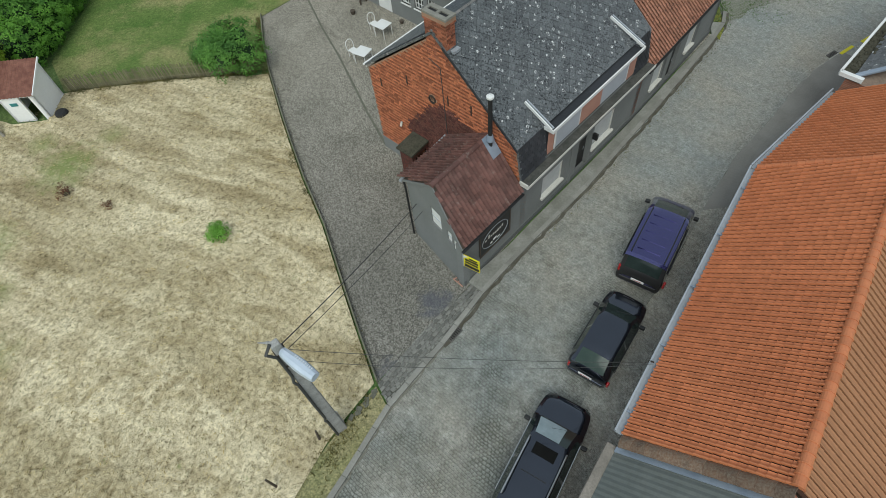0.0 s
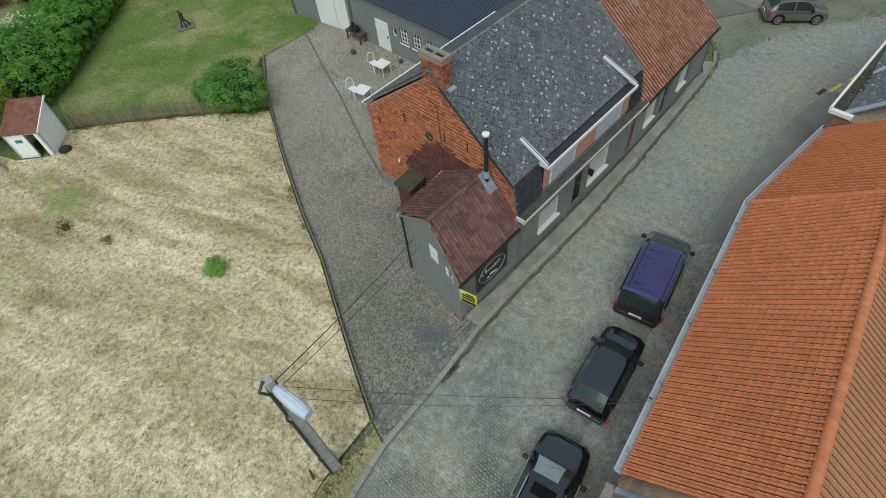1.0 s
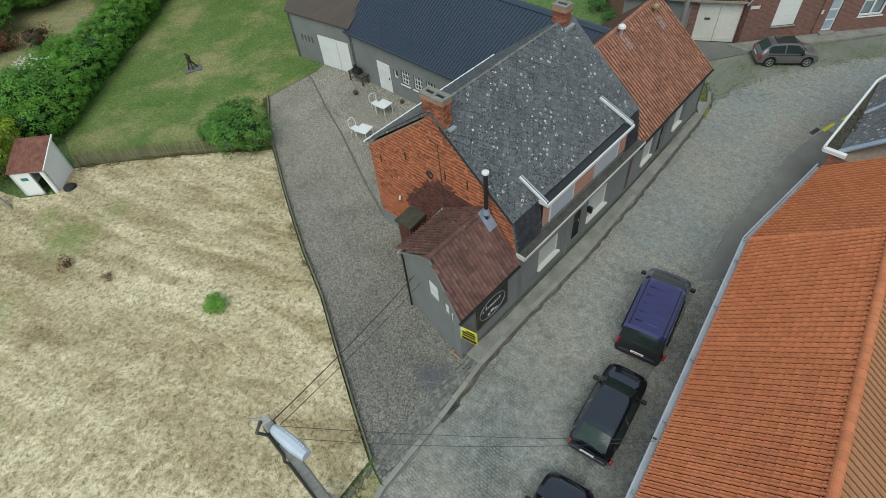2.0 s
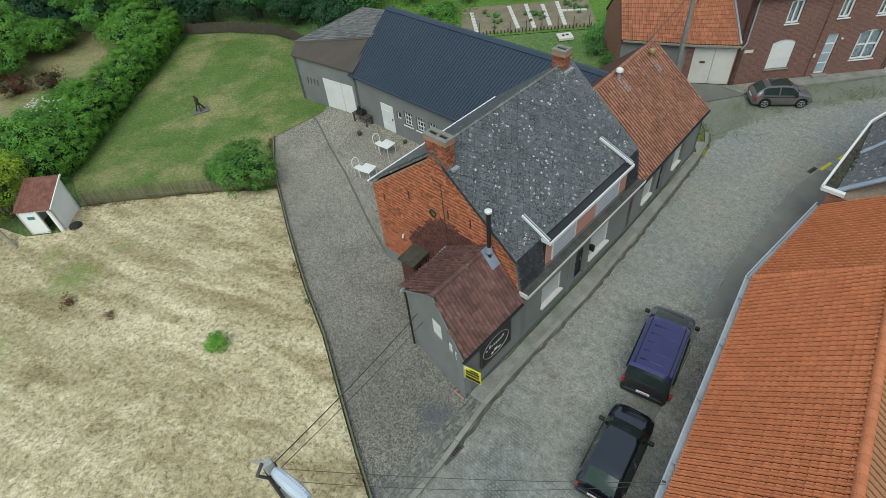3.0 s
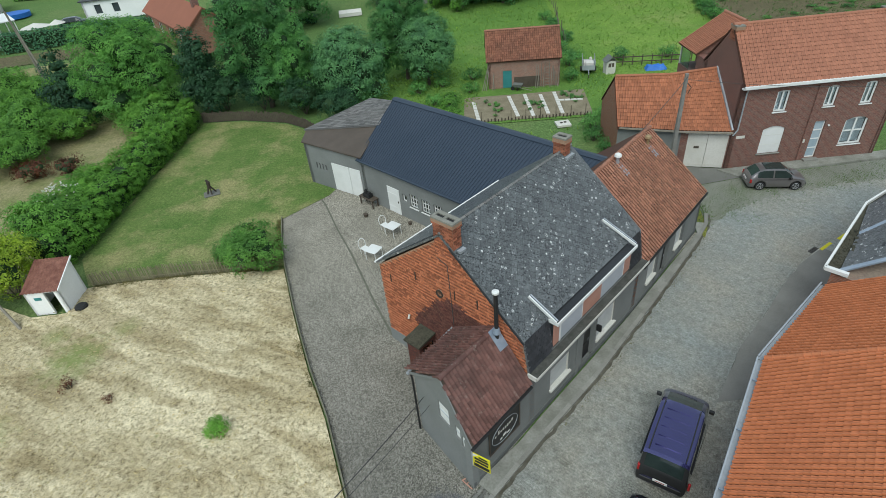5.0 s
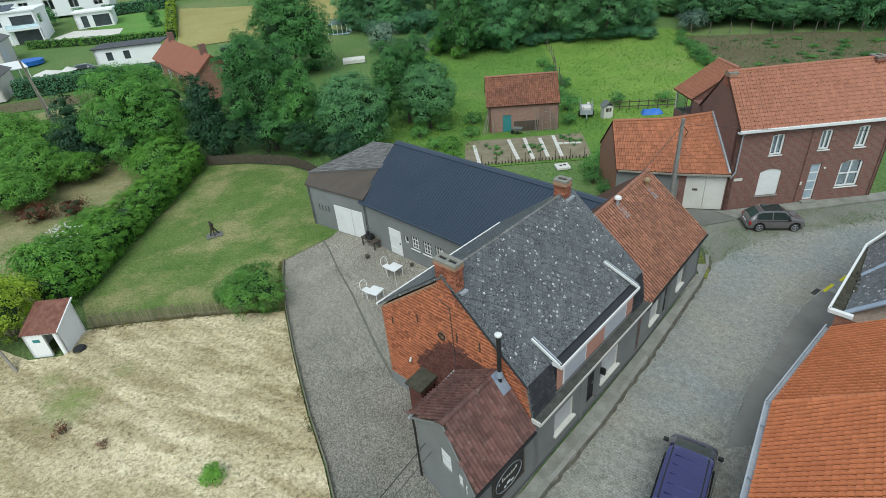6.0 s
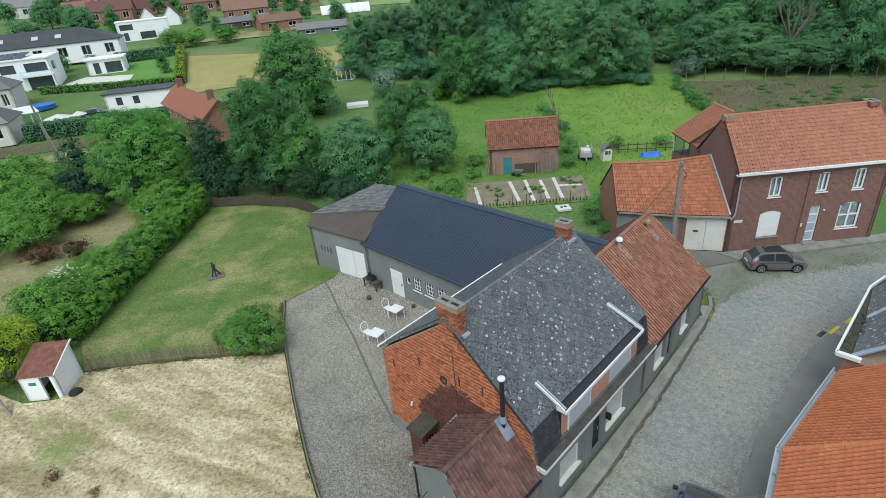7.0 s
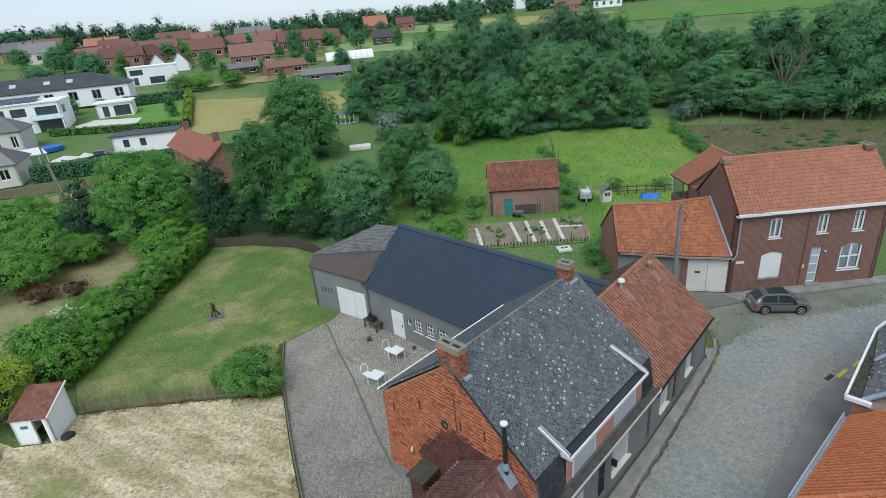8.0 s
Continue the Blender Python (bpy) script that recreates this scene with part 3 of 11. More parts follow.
def hay_mat(name):
    m, ns, ls, bs = nodes_of(name)
    v = place(ns, ls)
    n1 = noise_tex(ns, ls, rows_vector(ns, ls, radians(-24), 2.6), 0.5, 6, 0.65, 0.6)
    # mown swaths run in arcs round the lower part of the field
    rel = ns.new("ShaderNodeVectorMath")
    rel.operation = "SUBTRACT"
    rel.inputs[1].default_value = (-13.0, 4.5, 0)
    ls.new(v, rel.inputs[0])
    sp = ns.new("ShaderNodeSeparateXYZ")
    ls.new(rel.outputs[0], sp.inputs[0])
    ang, rad, arc = ns.new("ShaderNodeMath"), ns.new("ShaderNodeVectorMath"), ns.new("ShaderNodeCombineXYZ")
    ang.operation, rad.operation = "ARCTAN2", "LENGTH"
    ls.new(sp.outputs[1], ang.inputs[0]), ls.new(sp.outputs[0], ang.inputs[1])
    ls.new(rel.outputs[0], rad.inputs[0])
    far_ = ns.new("ShaderNodeMath")
    far_.operation = "MULTIPLY"
    far_.inputs[1].default_value = 3.6
    ls.new(ang.outputs[0], far_.inputs[0])
    ls.new(far_.outputs[0], arc.inputs[0]), ls.new(rad.outputs["Value"], arc.inputs[1])
    n2 = noise_tex(ns, ls, arc.outputs[0], 0.9, 7, 0.68, 1.2)
    n3 = noise_tex(ns, ls, v, 5.0, 8, 0.74, 0.5)
    lumps = noise_tex(ns, ls, v, 1.15, 7, 0.66, 0.9)
    rows_ = noise_tex(ns, ls, rows_vector(ns, ls, radians(-24), 5.5), 0.75, 6, 0.6, 0.45)
    # arcs fade into straight rows away from the turning place
    mr0 = ns.new("ShaderNodeMapRange")
    mr0.inputs[1].default_value, mr0.inputs[2].default_value, mr0.inputs[3].default_value, mr0.inputs[4].default_value = 5.0, 11.0, 0.75, 0.1
    ls.new(rad.outputs["Value"], mr0.inputs[0])
    band = blend(ns, ls, "MIX", mr0.outputs[0], rows_, n2)
    straw = blend(ns, ls, "MIX", ramp(ns, ls, band, [(0.43, (0, 0, 0)), (0.55, (1, 1, 1))]), (0.375, 0.31, 0.19), (0.63, 0.555, 0.388))
    straw = blend(ns, ls, "MIX", ramp(ns, ls, lumps, [(0.36, (0.7, 0.7, 0.7)), (0.5, (0, 0, 0))]), straw, (0.43, 0.362, 0.228))
    straw = blend(ns, ls, "MIX", ramp(ns, ls, n1, [(0.42, (0, 0, 0)), (0.66, (0.6, 0.6, 0.6))]), straw, (0.64, 0.565, 0.4))
    swath = noise_tex(ns, ls, rows_vector(ns, ls, radians(-20), 3.5), 0.33, 4, 0.55, 0.6)
    straw = blend(ns, ls, "MULTIPLY", 1.0, straw, ramp(ns, ls, swath, [(0.4, (0.82, 0.8, 0.745)), (0.58, (1.1, 1.1, 1.1))]))
    straw = blend(ns, ls, "MULTIPLY", 1.0, straw, ramp(ns, ls, n3, [(0.32, (0.3, 0.28, 0.22)), (0.47, (0.95, 0.94, 0.9)), (0.66, (1.4, 1.4, 1.36))]))
    pecks = noise_tex(ns, ls, v, 13.0, 5, 0.7, 0.3)
    straw = blend(ns, ls, "MULTIPLY", 1.0, straw, ramp(ns, ls, pecks, [(0.34, (0.45, 0.42, 0.34)), (0.44, (1, 1, 1)), (0.62, (1.0, 1.0, 1.0)), (0.74, (1.25, 1.25, 1.22))]))
    for centre, size, most in (((-21.3, 19.7, 0), 2.6, 0.85), ((-23.4, 21.5, 0), 1.3, 0.6), ((-23.0, 14.8, 0), 2.2, 0.5), ((-20.0, 9.0, 0), 1.6, 0.45), ((-19.5, 22.0, 0), 1.2, 0.5), ((-21.5, 12.2, 0), 1.4, 0.5)):
        # green regrowth showing through the straw
        off = ns.new("ShaderNodeVectorMath")
        off.operation = "DISTANCE"
        off.inputs[1].default_value = centre
        ls.new(v, off.inputs[0])
        mr = ns.new("ShaderNodeMapRange")
        mr.inputs[1].default_value, mr.inputs[2].default_value, mr.inputs[3].default_value, mr.inputs[4].default_value = 0.0, size, 0.42, -0.15
        ls.new(off.outputs["Value"], mr.inputs[0])
        su = ns.new("ShaderNodeMath")
        ls.new(mr.outputs[0], su.inputs[0]), ls.new(noise_tex(ns, ls, v, 1.6, 7, 0.7), su.inputs[1])
        straw = blend(ns, ls, "MIX", ramp(ns, ls, su.outputs[0], [(0.48, (0, 0, 0)), (0.86, (most, most, most))]), straw, (0.2, 0.25, 0.075))
    ls.new(straw, bs.inputs["Base Color"])
    bs.inputs["Roughness"].default_value = 0.95
    bs.inputs["Specular IOR Level"].default_value = 0.1
    ad = ns.new("ShaderNodeMath")
    ls.new(n2, ad.inputs[0]), ls.new(n3, ad.inputs[1])
    bumped(ns, ls, bs, ad.outputs[0], 0.8, 0.08)
    return m


def grass_mat(name, a, b, dry, dry_from=0.58, scale=0.35, stripes=None):
    m, ns, ls, bs = nodes_of(name)
    v = place(ns, ls)
    n1, n2, n3 = noise_tex(ns, ls, v, scale, 6, 0.65), noise_tex(ns, ls, v, 5.0, 9, 0.78), noise_tex(ns, ls, v, scale * 0.45, 7, 0.68)
    col = blend(ns, ls, "MIX", ramp(ns, ls, n1, [(0.35, (0, 0, 0)), (0.65, (1, 1, 1))]), a, b)
    col = blend(ns, ls, "MIX", ramp(ns, ls, n3, [(dry_from, (0, 0, 0)), (dry_from + 0.18, (0.8, 0.8, 0.8))]), col, dry)
    col = blend(ns, ls, "MULTIPLY", 1.0, col, ramp(ns, ls, n2, [(0.32, (0.5, 0.53, 0.45)), (0.68, (1.42, 1.4, 1.3))]))
    col = blend(ns, ls, "MULTIPLY", 1.0, col, ramp(ns, ls, noise_tex(ns, ls, v, 15.0, 5, 0.7), [(0.34, (0.6, 0.64, 0.6)), (0.5, (1, 1, 1)), (0.66, (1.45, 1.36, 1.25))]))
    ls.new(col, bs.inputs["Base Color"])
    bs.inputs["Roughness"].default_value = 0.95
    bs.inputs["Specular IOR Level"].default_value = 0.1
    bumped(ns, ls, bs, n2, 0.7, 0.06)
    return m


def gravel_mat(name, a, b, c, wet=()):
    m, ns, ls, bs = nodes_of(name)
    v = place(ns, ls)
    vo = ns.new("ShaderNodeTexVoronoi")
    vo.inputs["Scale"].default_value = 26.0
    ls.new(v, vo.inputs["Vector"])
    bw = ns.new("ShaderNodeRGBToBW")
    ls.new(vo.outputs["Color"], bw.inputs[0])
    n1, n2 = noise_tex(ns, ls, v, 0.4, 6), noise_tex(ns, ls, v, 5.0, 6, 0.7)
    col = ramp(ns, ls, bw.outputs[0], [(0.2, a), (0.5, b), (0.8, c)])
    col = blend(ns, ls, "MULTIPLY", 1.0, col, ramp(ns, ls, n1, [(0.3, (0.82, 0.82, 0.8)), (0.7, (1.14, 1.13, 1.12))]))
    col = blend(ns, ls, "MULTIPLY", 1.0, col, ramp(ns, ls, n2, [(0.3, (0.8, 0.8, 0.78)), (0.7, (1.16, 1.16, 1.14))]))
    # paler in the courtyard than along the driveway
    sp, mr = ns.new("ShaderNodeSeparateXYZ"), ns.new("ShaderNodeMapRange")
    ls.new(v, sp.inputs[0])
    ls.new(sp.outputs[1], mr.inputs[0])
    mr.inputs[1].default_value, mr.inputs[2].default_value, mr.inputs[3].default_value, mr.inputs[4].default_value = 13.0, 27.0, 0.0, 1.0
    col = blend(ns, ls, "MULTIPLY", 1.0, col, ramp(ns, ls, mr.outputs[0], [(0.0, (0.94, 0.94, 0.94)), (1.0, (1.36, 1.32, 1.27))]))
    for centre, size in wet:
        # dark bluish puddle stains
        off = ns.new("ShaderNodeVectorMath")
        off.operation = "DISTANCE"
        off.inputs[1].default_value = centre
        ls.new(v, off.inputs[0])
        mr = ns.new("ShaderNodeMapRange")
        mr.inputs[1].default_value, mr.inputs[2].default_value, mr.inputs[3].default_value, mr.inputs[4].default_value = 0.0, size, 0.4, -0.2
        ls.new(off.outputs["Value"], mr.inputs[0])
        su = ns.new("ShaderNodeMath")
        ls.new(mr.outputs[0], su.inputs[0]), ls.new(noise_tex(ns, ls, v, 2.2, 6, 0.7), su.inputs[1])
        col = blend(ns, ls, "MIX", ramp(ns, ls, su.outputs[0], [(0.5, (0, 0, 0)), (0.75, (0.7, 0.7, 0.7))]), col, (0.1, 0.105, 0.125))
    ls.new(col, bs.inputs["Base Color"])
    bs.inputs["Roughness"].default_value = 0.9
    bs.inputs["Specular IOR Level"].default_value = 0.15
    bumped(ns, ls, bs, vo.outputs["Distance"], 0.6, 0.02)
    return m


STREET = cobble_mat("street_setts", radians(42), 0.155, 0.115, (0.2, 0.203, 0.187), (0.285, 0.288, 0.268), (0.08, 0.082, 0.064), 0.022, (0.322, 0.322, 0.298), (-0.03, 0.28))
ASPHALT = surf("worn_asphalt", (0.2, 0.194, 0.174), (0.275, 0.268, 0.24), 0.9, 0.6, 15, c=(0.32, 0.312, 0.28), bump=0.4, dist=0.03)
MUD = cobble_mat("worn_margin_setts", radians(52), 0.16, 0.12, (0.28, 0.276, 0.246), (0.35, 0.345, 0.31), (0.13, 0.126, 0.1), 0.022, (0.39, 0.38, 0.34), (0.22, 0.28))
MOSSY_EDGE = surf("mossy_concrete", (0.13, 0.125, 0.085), (0.2, 0.19, 0.14), 0.9, 1.2, 12, c=(0.09, 0.1, 0.05), bump=0.4)
CAP_DARK = surf("mossy_stone", (0.12, 0.118, 0.09), (0.18, 0.175, 0.14), 0.9, 3, 22, c=(0.08, 0.085, 0.05), bump=0.5)
CAP = surf("lichened_cap", (0.2, 0.193, 0.165), (0.29, 0.28, 0.245), 0.9, 3, 22, c=(0.17, 0.165, 0.13), bump=0.5)
WEEDY = cobble_mat("weedy_setts", radians(20), 0.2, 0.14, (0.24, 0.24, 0.215), (0.3, 0.295, 0.26), (0.1, 0.13, 0.05), 0.035)
APRON = cobble_mat("apron_setts", radians(-42), 0.22, 0.16, (0.2, 0.2, 0.18), (0.27, 0.265, 0.24), (0.075, 0.07, 0.055), 0.03)
HAY = hay_mat("mown_hay")
LAWN = grass_mat("lawn_grass", (0.095, 0.165, 0.046), (0.155, 0.212, 0.072), (0.32, 0.29, 0.155), 0.46, 0.5)
MOSS_SOFT = grass_mat("soft_moss", (0.16, 0.17, 0.045), (0.21, 0.22, 0.06), (0.2, 0.19, 0.1), 0.5, 1.2)
MEADOW = grass_mat("meadow_grass", (0.095, 0.19, 0.045), (0.14, 0.25, 0.06), (0.18, 0.24, 0.085), 0.55, 0.25)
MEADOW_LIGHT = grass_mat("pasture_grass", (0.128, 0.232, 0.05), (0.185, 0.292, 0.067), (0.25, 0.295, 0.11), 0.52, 0.22)
ROUGH = grass_mat("rough_grass", (0.1, 0.18, 0.062), (0.135, 0.21, 0.08), (0.23, 0.24, 0.125), 0.5, 0.06)
GARDEN = grass_mat("garden_grass", (0.12, 0.165, 0.06), (0.2, 0.21, 0.09), (0.36, 0.31, 0.19), 0.4, 0.3)
CORN = grass_mat("ripening_field", (0.3, 0.27, 0.11), (0.36, 0.33, 0.15), (0.2, 0.22, 0.08), 0.6, 0.12)
SOIL = grass_mat("bare_field", (0.12, 0.105, 0.07), (0.155, 0.138, 0.092), (0.09, 0.125, 0.048), 0.48, 0.25)
DRY_PATH = grass_mat("dry_grass_path", (0.27, 0.25, 0.14), (0.34, 0.305, 0.19), (0.17, 0.2, 0.08), 0.5, 0.4)
BED = surf("vegetable_bed", (0.22, 0.185, 0.13), (0.3, 0.255, 0.18), 0.95, 1.0, 9, c=(0.13, 0.13, 0.07), bump=0.8, dist=0.05, spec=0.1)
GRAVEL = gravel_mat("grey_gravel", (0.105, 0.1, 0.086), (0.202, 0.193, 0.17), (0.335, 0.322, 0.29), (((-1.67, 10.82, 0), 1.3), ((-3.29, 7.87, 0), 1.0)))
CONCRETE = surf("pavement_concrete", (0.2, 0.198, 0.168), (0.34, 0.335, 0.3), 0.85, 0.9, 11, c=(0.14, 0.142, 0.105), bump=0.3)
DARK_PAVE = surf("old_concrete", (0.15, 0.148, 0.13), (0.2, 0.196, 0.178), 0.85, 0.5, 10, c=(0.11, 0.11, 0.095), bump=0.3)
KERB = surf("kerb_stone", (0.24, 0.232, 0.205), (0.31, 0.302, 0.27), 0.85, 1.1, 20, c=(0.19, 0.185, 0.16), bump=0.3, rand=0.12)
GUTTER_DUST = surf("dusty_gutter", (0.17, 0.162, 0.13), (0.25, 0.242, 0.21), 0.95, 1.8, 14, c=(0.12, 0.12, 0.08), bump=0.6, dist=0.03)
GUTTER_DIRT = surf("silted_gutter", (0.075, 0.069, 0.05), (0.15, 0.14, 0.112), 0.95, 1.8, 14, c=(0.05, 0.046, 0.03), bump=0.6, dist=0.03)
GREY_PAINT = surf("grey_render", (0.192, 0.2, 0.192), (0.235, 0.242, 0.234), 0.85, 0.5, 18, c=(0.165, 0.17, 0.162), bump=0.15)
PLINTH = surf("plinth_render", (0.13, 0.135, 0.13), (0.16, 0.165, 0.16), 0.85, 0.8, 18, bump=0.2)
BRICK_OLD = brick_mat("old_orange_brick", (0.56, 0.165, 0.06), (0.26, 0.075, 0.034), (0.33, 0.17, 0.1), (0.2, 0.075, 0.048), 0.23, 0.09, 0.017, 0.45)
BRICK_PIECE = surf("loose_orange_brick", (0.53, 0.185, 0.085), (0.46, 0.155, 0.073), 0.9, 1.1, 26, c=(0.38, 0.135, 0.07), bump=0.5, rand=0.2, island=0.2, coords="object")
BRICK_HEADER = surf("burnt_orange_brick", (0.42, 0.138, 0.066), (0.36, 0.118, 0.058), 0.9, 1.1, 26, c=(0.27, 0.094, 0.052), bump=0.5, rand=0.25, island=0.25, coords="object")
BRICK_SOOT = surf("sooty_brick", (0.15, 0.045, 0.034), (0.1, 0.038, 0.03), 0.9, 1.4, 26, c=(0.2, 0.1, 0.08), bump=0.5, rand=0.35, island=0.35, coords="object")
BRICK_CHIMNEY = surf("sooty_chimney_brick", (0.36, 0.12, 0.062), (0.26, 0.09, 0.052), 0.9, 2.0, 26, c=(0.12, 0.055, 0.04), bump=0.5, island=0.5, coords="object")
MORTAR = surf("old_mortar", (0.36, 0.21, 0.135), (0.29, 0.165, 0.105), 0.95, 1.4, 20, c=(0.42, 0.29, 0.2), bump=0.4)
WET_BED = surf("silted_gutter_bed", (0.06, 0.06, 0.052), (0.11, 0.107, 0.095), 0.75, 2.4, 11, c=(0.028, 0.03, 0.024), bump=0.5, dist=0.03)
SHUTTER = surf("pale_shutter", (0.56, 0.57, 0.56), (0.48, 0.49, 0.48), 0.7, 1.6, 20, c=(0.42, 0.43, 0.41), bump=0.1)
PALE_SHEET = surf("silvery_sheet", (0.42, 0.5, 0.52), (0.32, 0.4, 0.42), 0.35, 4, 16, metal=0.4, bump=0.1)
BRICK_DARK = brick_mat("soot_red_brick", (0.17, 0.042, 0.028), (0.095, 0.03, 0.022), (0.06, 0.035, 0.028), (0.05, 0.028, 0.022), 0.23, 0.085, 0.016)
BRICK_BROWN = brick_mat("brown_brick", (0.25, 0.107, 0.08), (0.17, 0.076, 0.06), (0.22, 0.165, 0.14), (0.13, 0.075, 0.06), 0.22, 0.085, 0.014, 0.3)
BRICK_SHED = brick_mat("weathered_brick", (0.36, 0.165, 0.115), (0.22, 0.105, 0.08), (0.34, 0.27, 0.22), (0.33, 0.25, 0.2), 0.22, 0.085, 0.018)
BRICK_RED = brick_mat("red_brick", (0.34, 0.13, 0.075), (0.27, 0.1, 0.06), (0.3, 0.24, 0.19), (0.22, 0.1, 0.07), 0.22, 0.075, 0.012, 0.4)
SLATE = roof_mat("roof_slate", (0.1, 0.108, 0.112), (0.122, 0.13, 0.133), (0.165, 0.172, 0.174), 0.1, 0.2, (0.3, 0.31, 0.29), 0.14, 0.38, 0.95)
SLATE_DARK = roof_mat("dark_slate", (0.03, 0.032, 0.036), (0.045, 0.047, 0.052), (0.06, 0.062, 0.066), 0.2, 0.25, (0.12, 0.12, 0.11), 0.3, 0.55)
SLATE_FLAT = roof_mat("weathered_slate", (0.18, 0.178, 0.172), (0.21, 0.2, 0.19), (0.1, 0.1, 0.1), 0.2, 0.3, (0.28, 0.27, 0.24), 0.5, 0.85)
TILE_ORANGE = roof_mat("orange_clay_tile", (0.58, 0.208, 0.092), (0.53, 0.182, 0.08), (0.4, 0.14, 0.07), 0.1, 0.1, None, 0, 0.5)
TILE_PALE = roof_mat("pale_orange_tile", (0.42, 0.205, 0.105), (0.39, 0.185, 0.095), (0.3, 0.145, 0.085), 0.04, 0.05, None, 0, 0.7)
TILE_OLD = roof_mat("old_maroon_tile", (0.16, 0.076, 0.063), (0.125, 0.066, 0.057), (0.092, 0.06, 0.052), 0.3, 0.3, (0.34, 0.3, 0.26), 0.95, 0.7)
TILE_COTTAGE = roof_mat("worn_red_tile", (0.38, 0.175, 0.112), (0.34, 0.155, 0.1), (0.23, 0.13, 0.095), 0.05, 0.26, (0.46, 0.38, 0.3), 0.7, 0.7, flecks=0.9)
TILE_SHED = roof_mat("dark_red_tile", (0.26, 0.108, 0.064), (0.2, 0.088, 0.056), (0.12, 0.066, 0.048), 0.1, 0.26, (0.32, 0.25, 0.17), 0.7, 0.8)
TILE_GARAGE = roof_mat("garage_clay_tile", (0.4, 0.15, 0.074), (0.36, 0.135, 0.068), (0.25, 0.105, 0.06), 0.06, 0.18, None, 0, 0.55)
TILE_SALMON = roof_mat("salmon_tile", (0.39, 0.168, 0.102), (0.36, 0.152, 0.093), (0.26, 0.12, 0.08), 0.05, 0.11, (0.45, 0.3, 0.2), 0.25, 0.5)
RUST_SHEET = surf("rusty_sheet", (0.17, 0.062, 0.042), (0.29, 0.13, 0.09), 0.75, 2.6, 14, c=(0.1, 0.045, 0.036), bump=0.2)
# dark sheet under the tiles: its colour gives the shade beside the rolls
UNDERLAY = surf("dark_underlay", (0.07, 0.033, 0.022), (0.1, 0.046, 0.03), 0.95, 2, 14, bump=0.2)
MOSS_DARK = surf("dark_moss", (0.035, 0.035, 0.022), (0.07, 0.066, 0.045), 0.95, 3, 16, c=(0.11, 0.1, 0.075), bump=0.6, dist=0.04)
METAL_ROOF = surf("dark_blue_sheet_metal", (0.03, 0.045, 0.068), (0.04, 0.055, 0.08), 0.45, 0.3, 6, metal=0.0, bump=0.03, spec=0.4)
BITUMEN = surf("brown_bitumen", (0.075, 0.058, 0.046), (0.105, 0.082, 0.066), 0.85, 0.4, 9, c=(0.07, 0.065, 0.055), bump=0.2)
CORRUGATED = surf("grey_corrugated_sheet", (0.13, 0.145, 0.138), (0.19, 0.2, 0.185), 0.7, 0.5, 8, c=(0.1, 0.11, 0.095), bump=0.1)
COPING = surf("weathered_coping", (0.2, 0.18, 0.155), (0.29, 0.26, 0.225), 0.9, 1.6, 16, c=(0.14, 0.125, 0.1), bump=0.4)
VERGE = surf("mossy_verge", (0.12, 0.078, 0.056), (0.21, 0.12, 0.075), 0.9, 2.4, 18, c=(0.3, 0.26, 0.2), bump=0.5, rand=0.2)
ZINC = surf("zinc", (0.38, 0.41, 0.44), (0.47, 0.5, 0.53), 0.5, 0.8, 9, c=(0.33, 0.35, 0.37), metal=0.35, bump=0.05)
BRASS = surf("dull_brass", (0.4, 0.3, 0.17), (0.3, 0.22, 0.12), 0.5, 3, 16, metal=0.5, bump=0.1)
PICKET = surf("mossy_chestnut", (0.17, 0.155, 0.09), (0.24, 0.21, 0.14), 0.9, 2.5, 22, c=(0.11, 0.115, 0.06), bump=0.4, rand=0.3)
POLE_OLD = surf("dark_pole_concrete", (0.2, 0.19, 0.17), (0.28, 0.27, 0.245), 0.9, 2.2, 18, c=(0.13, 0.125, 0.11), bump=0.5)
LEAD = surf("lead_sheet", (0.24, 0.29, 0.36), (0.34, 0.39, 0.46), 0.55, 2, 9, metal=0.3, bump=0.1)
WHITE = surf("white_paint", (0.78, 0.78, 0.76), (0.7, 0.7, 0.67), 0.5, 1.2, 12, c=(0.74, 0.74, 0.72), bump=0.05)
WHITE_WALL = surf("whitewash", (0.9, 0.9, 0.89), (0.86, 0.86, 0.85), 0.85, 0.6, 10, c=(0.8, 0.8, 0.78), bump=0.1)
OFF_WHITE = surf("aged_white", (0.62, 0.6, 0.54), (0.7, 0.68, 0.63), 0.7, 1, 14, c=(0.5, 0.48, 0.42), bump=0.1)
CREAM = surf("cream_render", (0.6, 0.57, 0.5), (0.66, 0.63, 0.57), 0.85, 0.6, 10, bump=0.1)
WOOD_GREY = surf("weathered_wood", (0.23, 0.205, 0.165), (0.3, 0.27, 0.22), 0.9, 2.5, 22, c=(0.15, 0.135, 0.105), bump=0.4, rand=0.2)
WOOD_DARK = surf("dark_wood", (0.07, 0.055, 0.042), (0.1, 0.08, 0.06), 0.85, 2.5, 22, bump=0.3)
WOOD_OLD = surf("old_grey_boards", (0.13, 0.115, 0.09), (0.18, 0.16, 0.13), 0.9, 2.5, 22, c=(0.08, 0.075, 0.055), bump=0.4, rand=0.25)
BLACK = surf("black_paint", (0.018, 0.018, 0.018), (0.026, 0.026, 0.026), 0.5, 2, 20, bump=0.05)
CAST = surf("worn_cast_iron", (0.1, 0.096, 0.088), (0.14, 0.132, 0.12), 0.6, 3, 20, metal=0.2, bump=0.3)
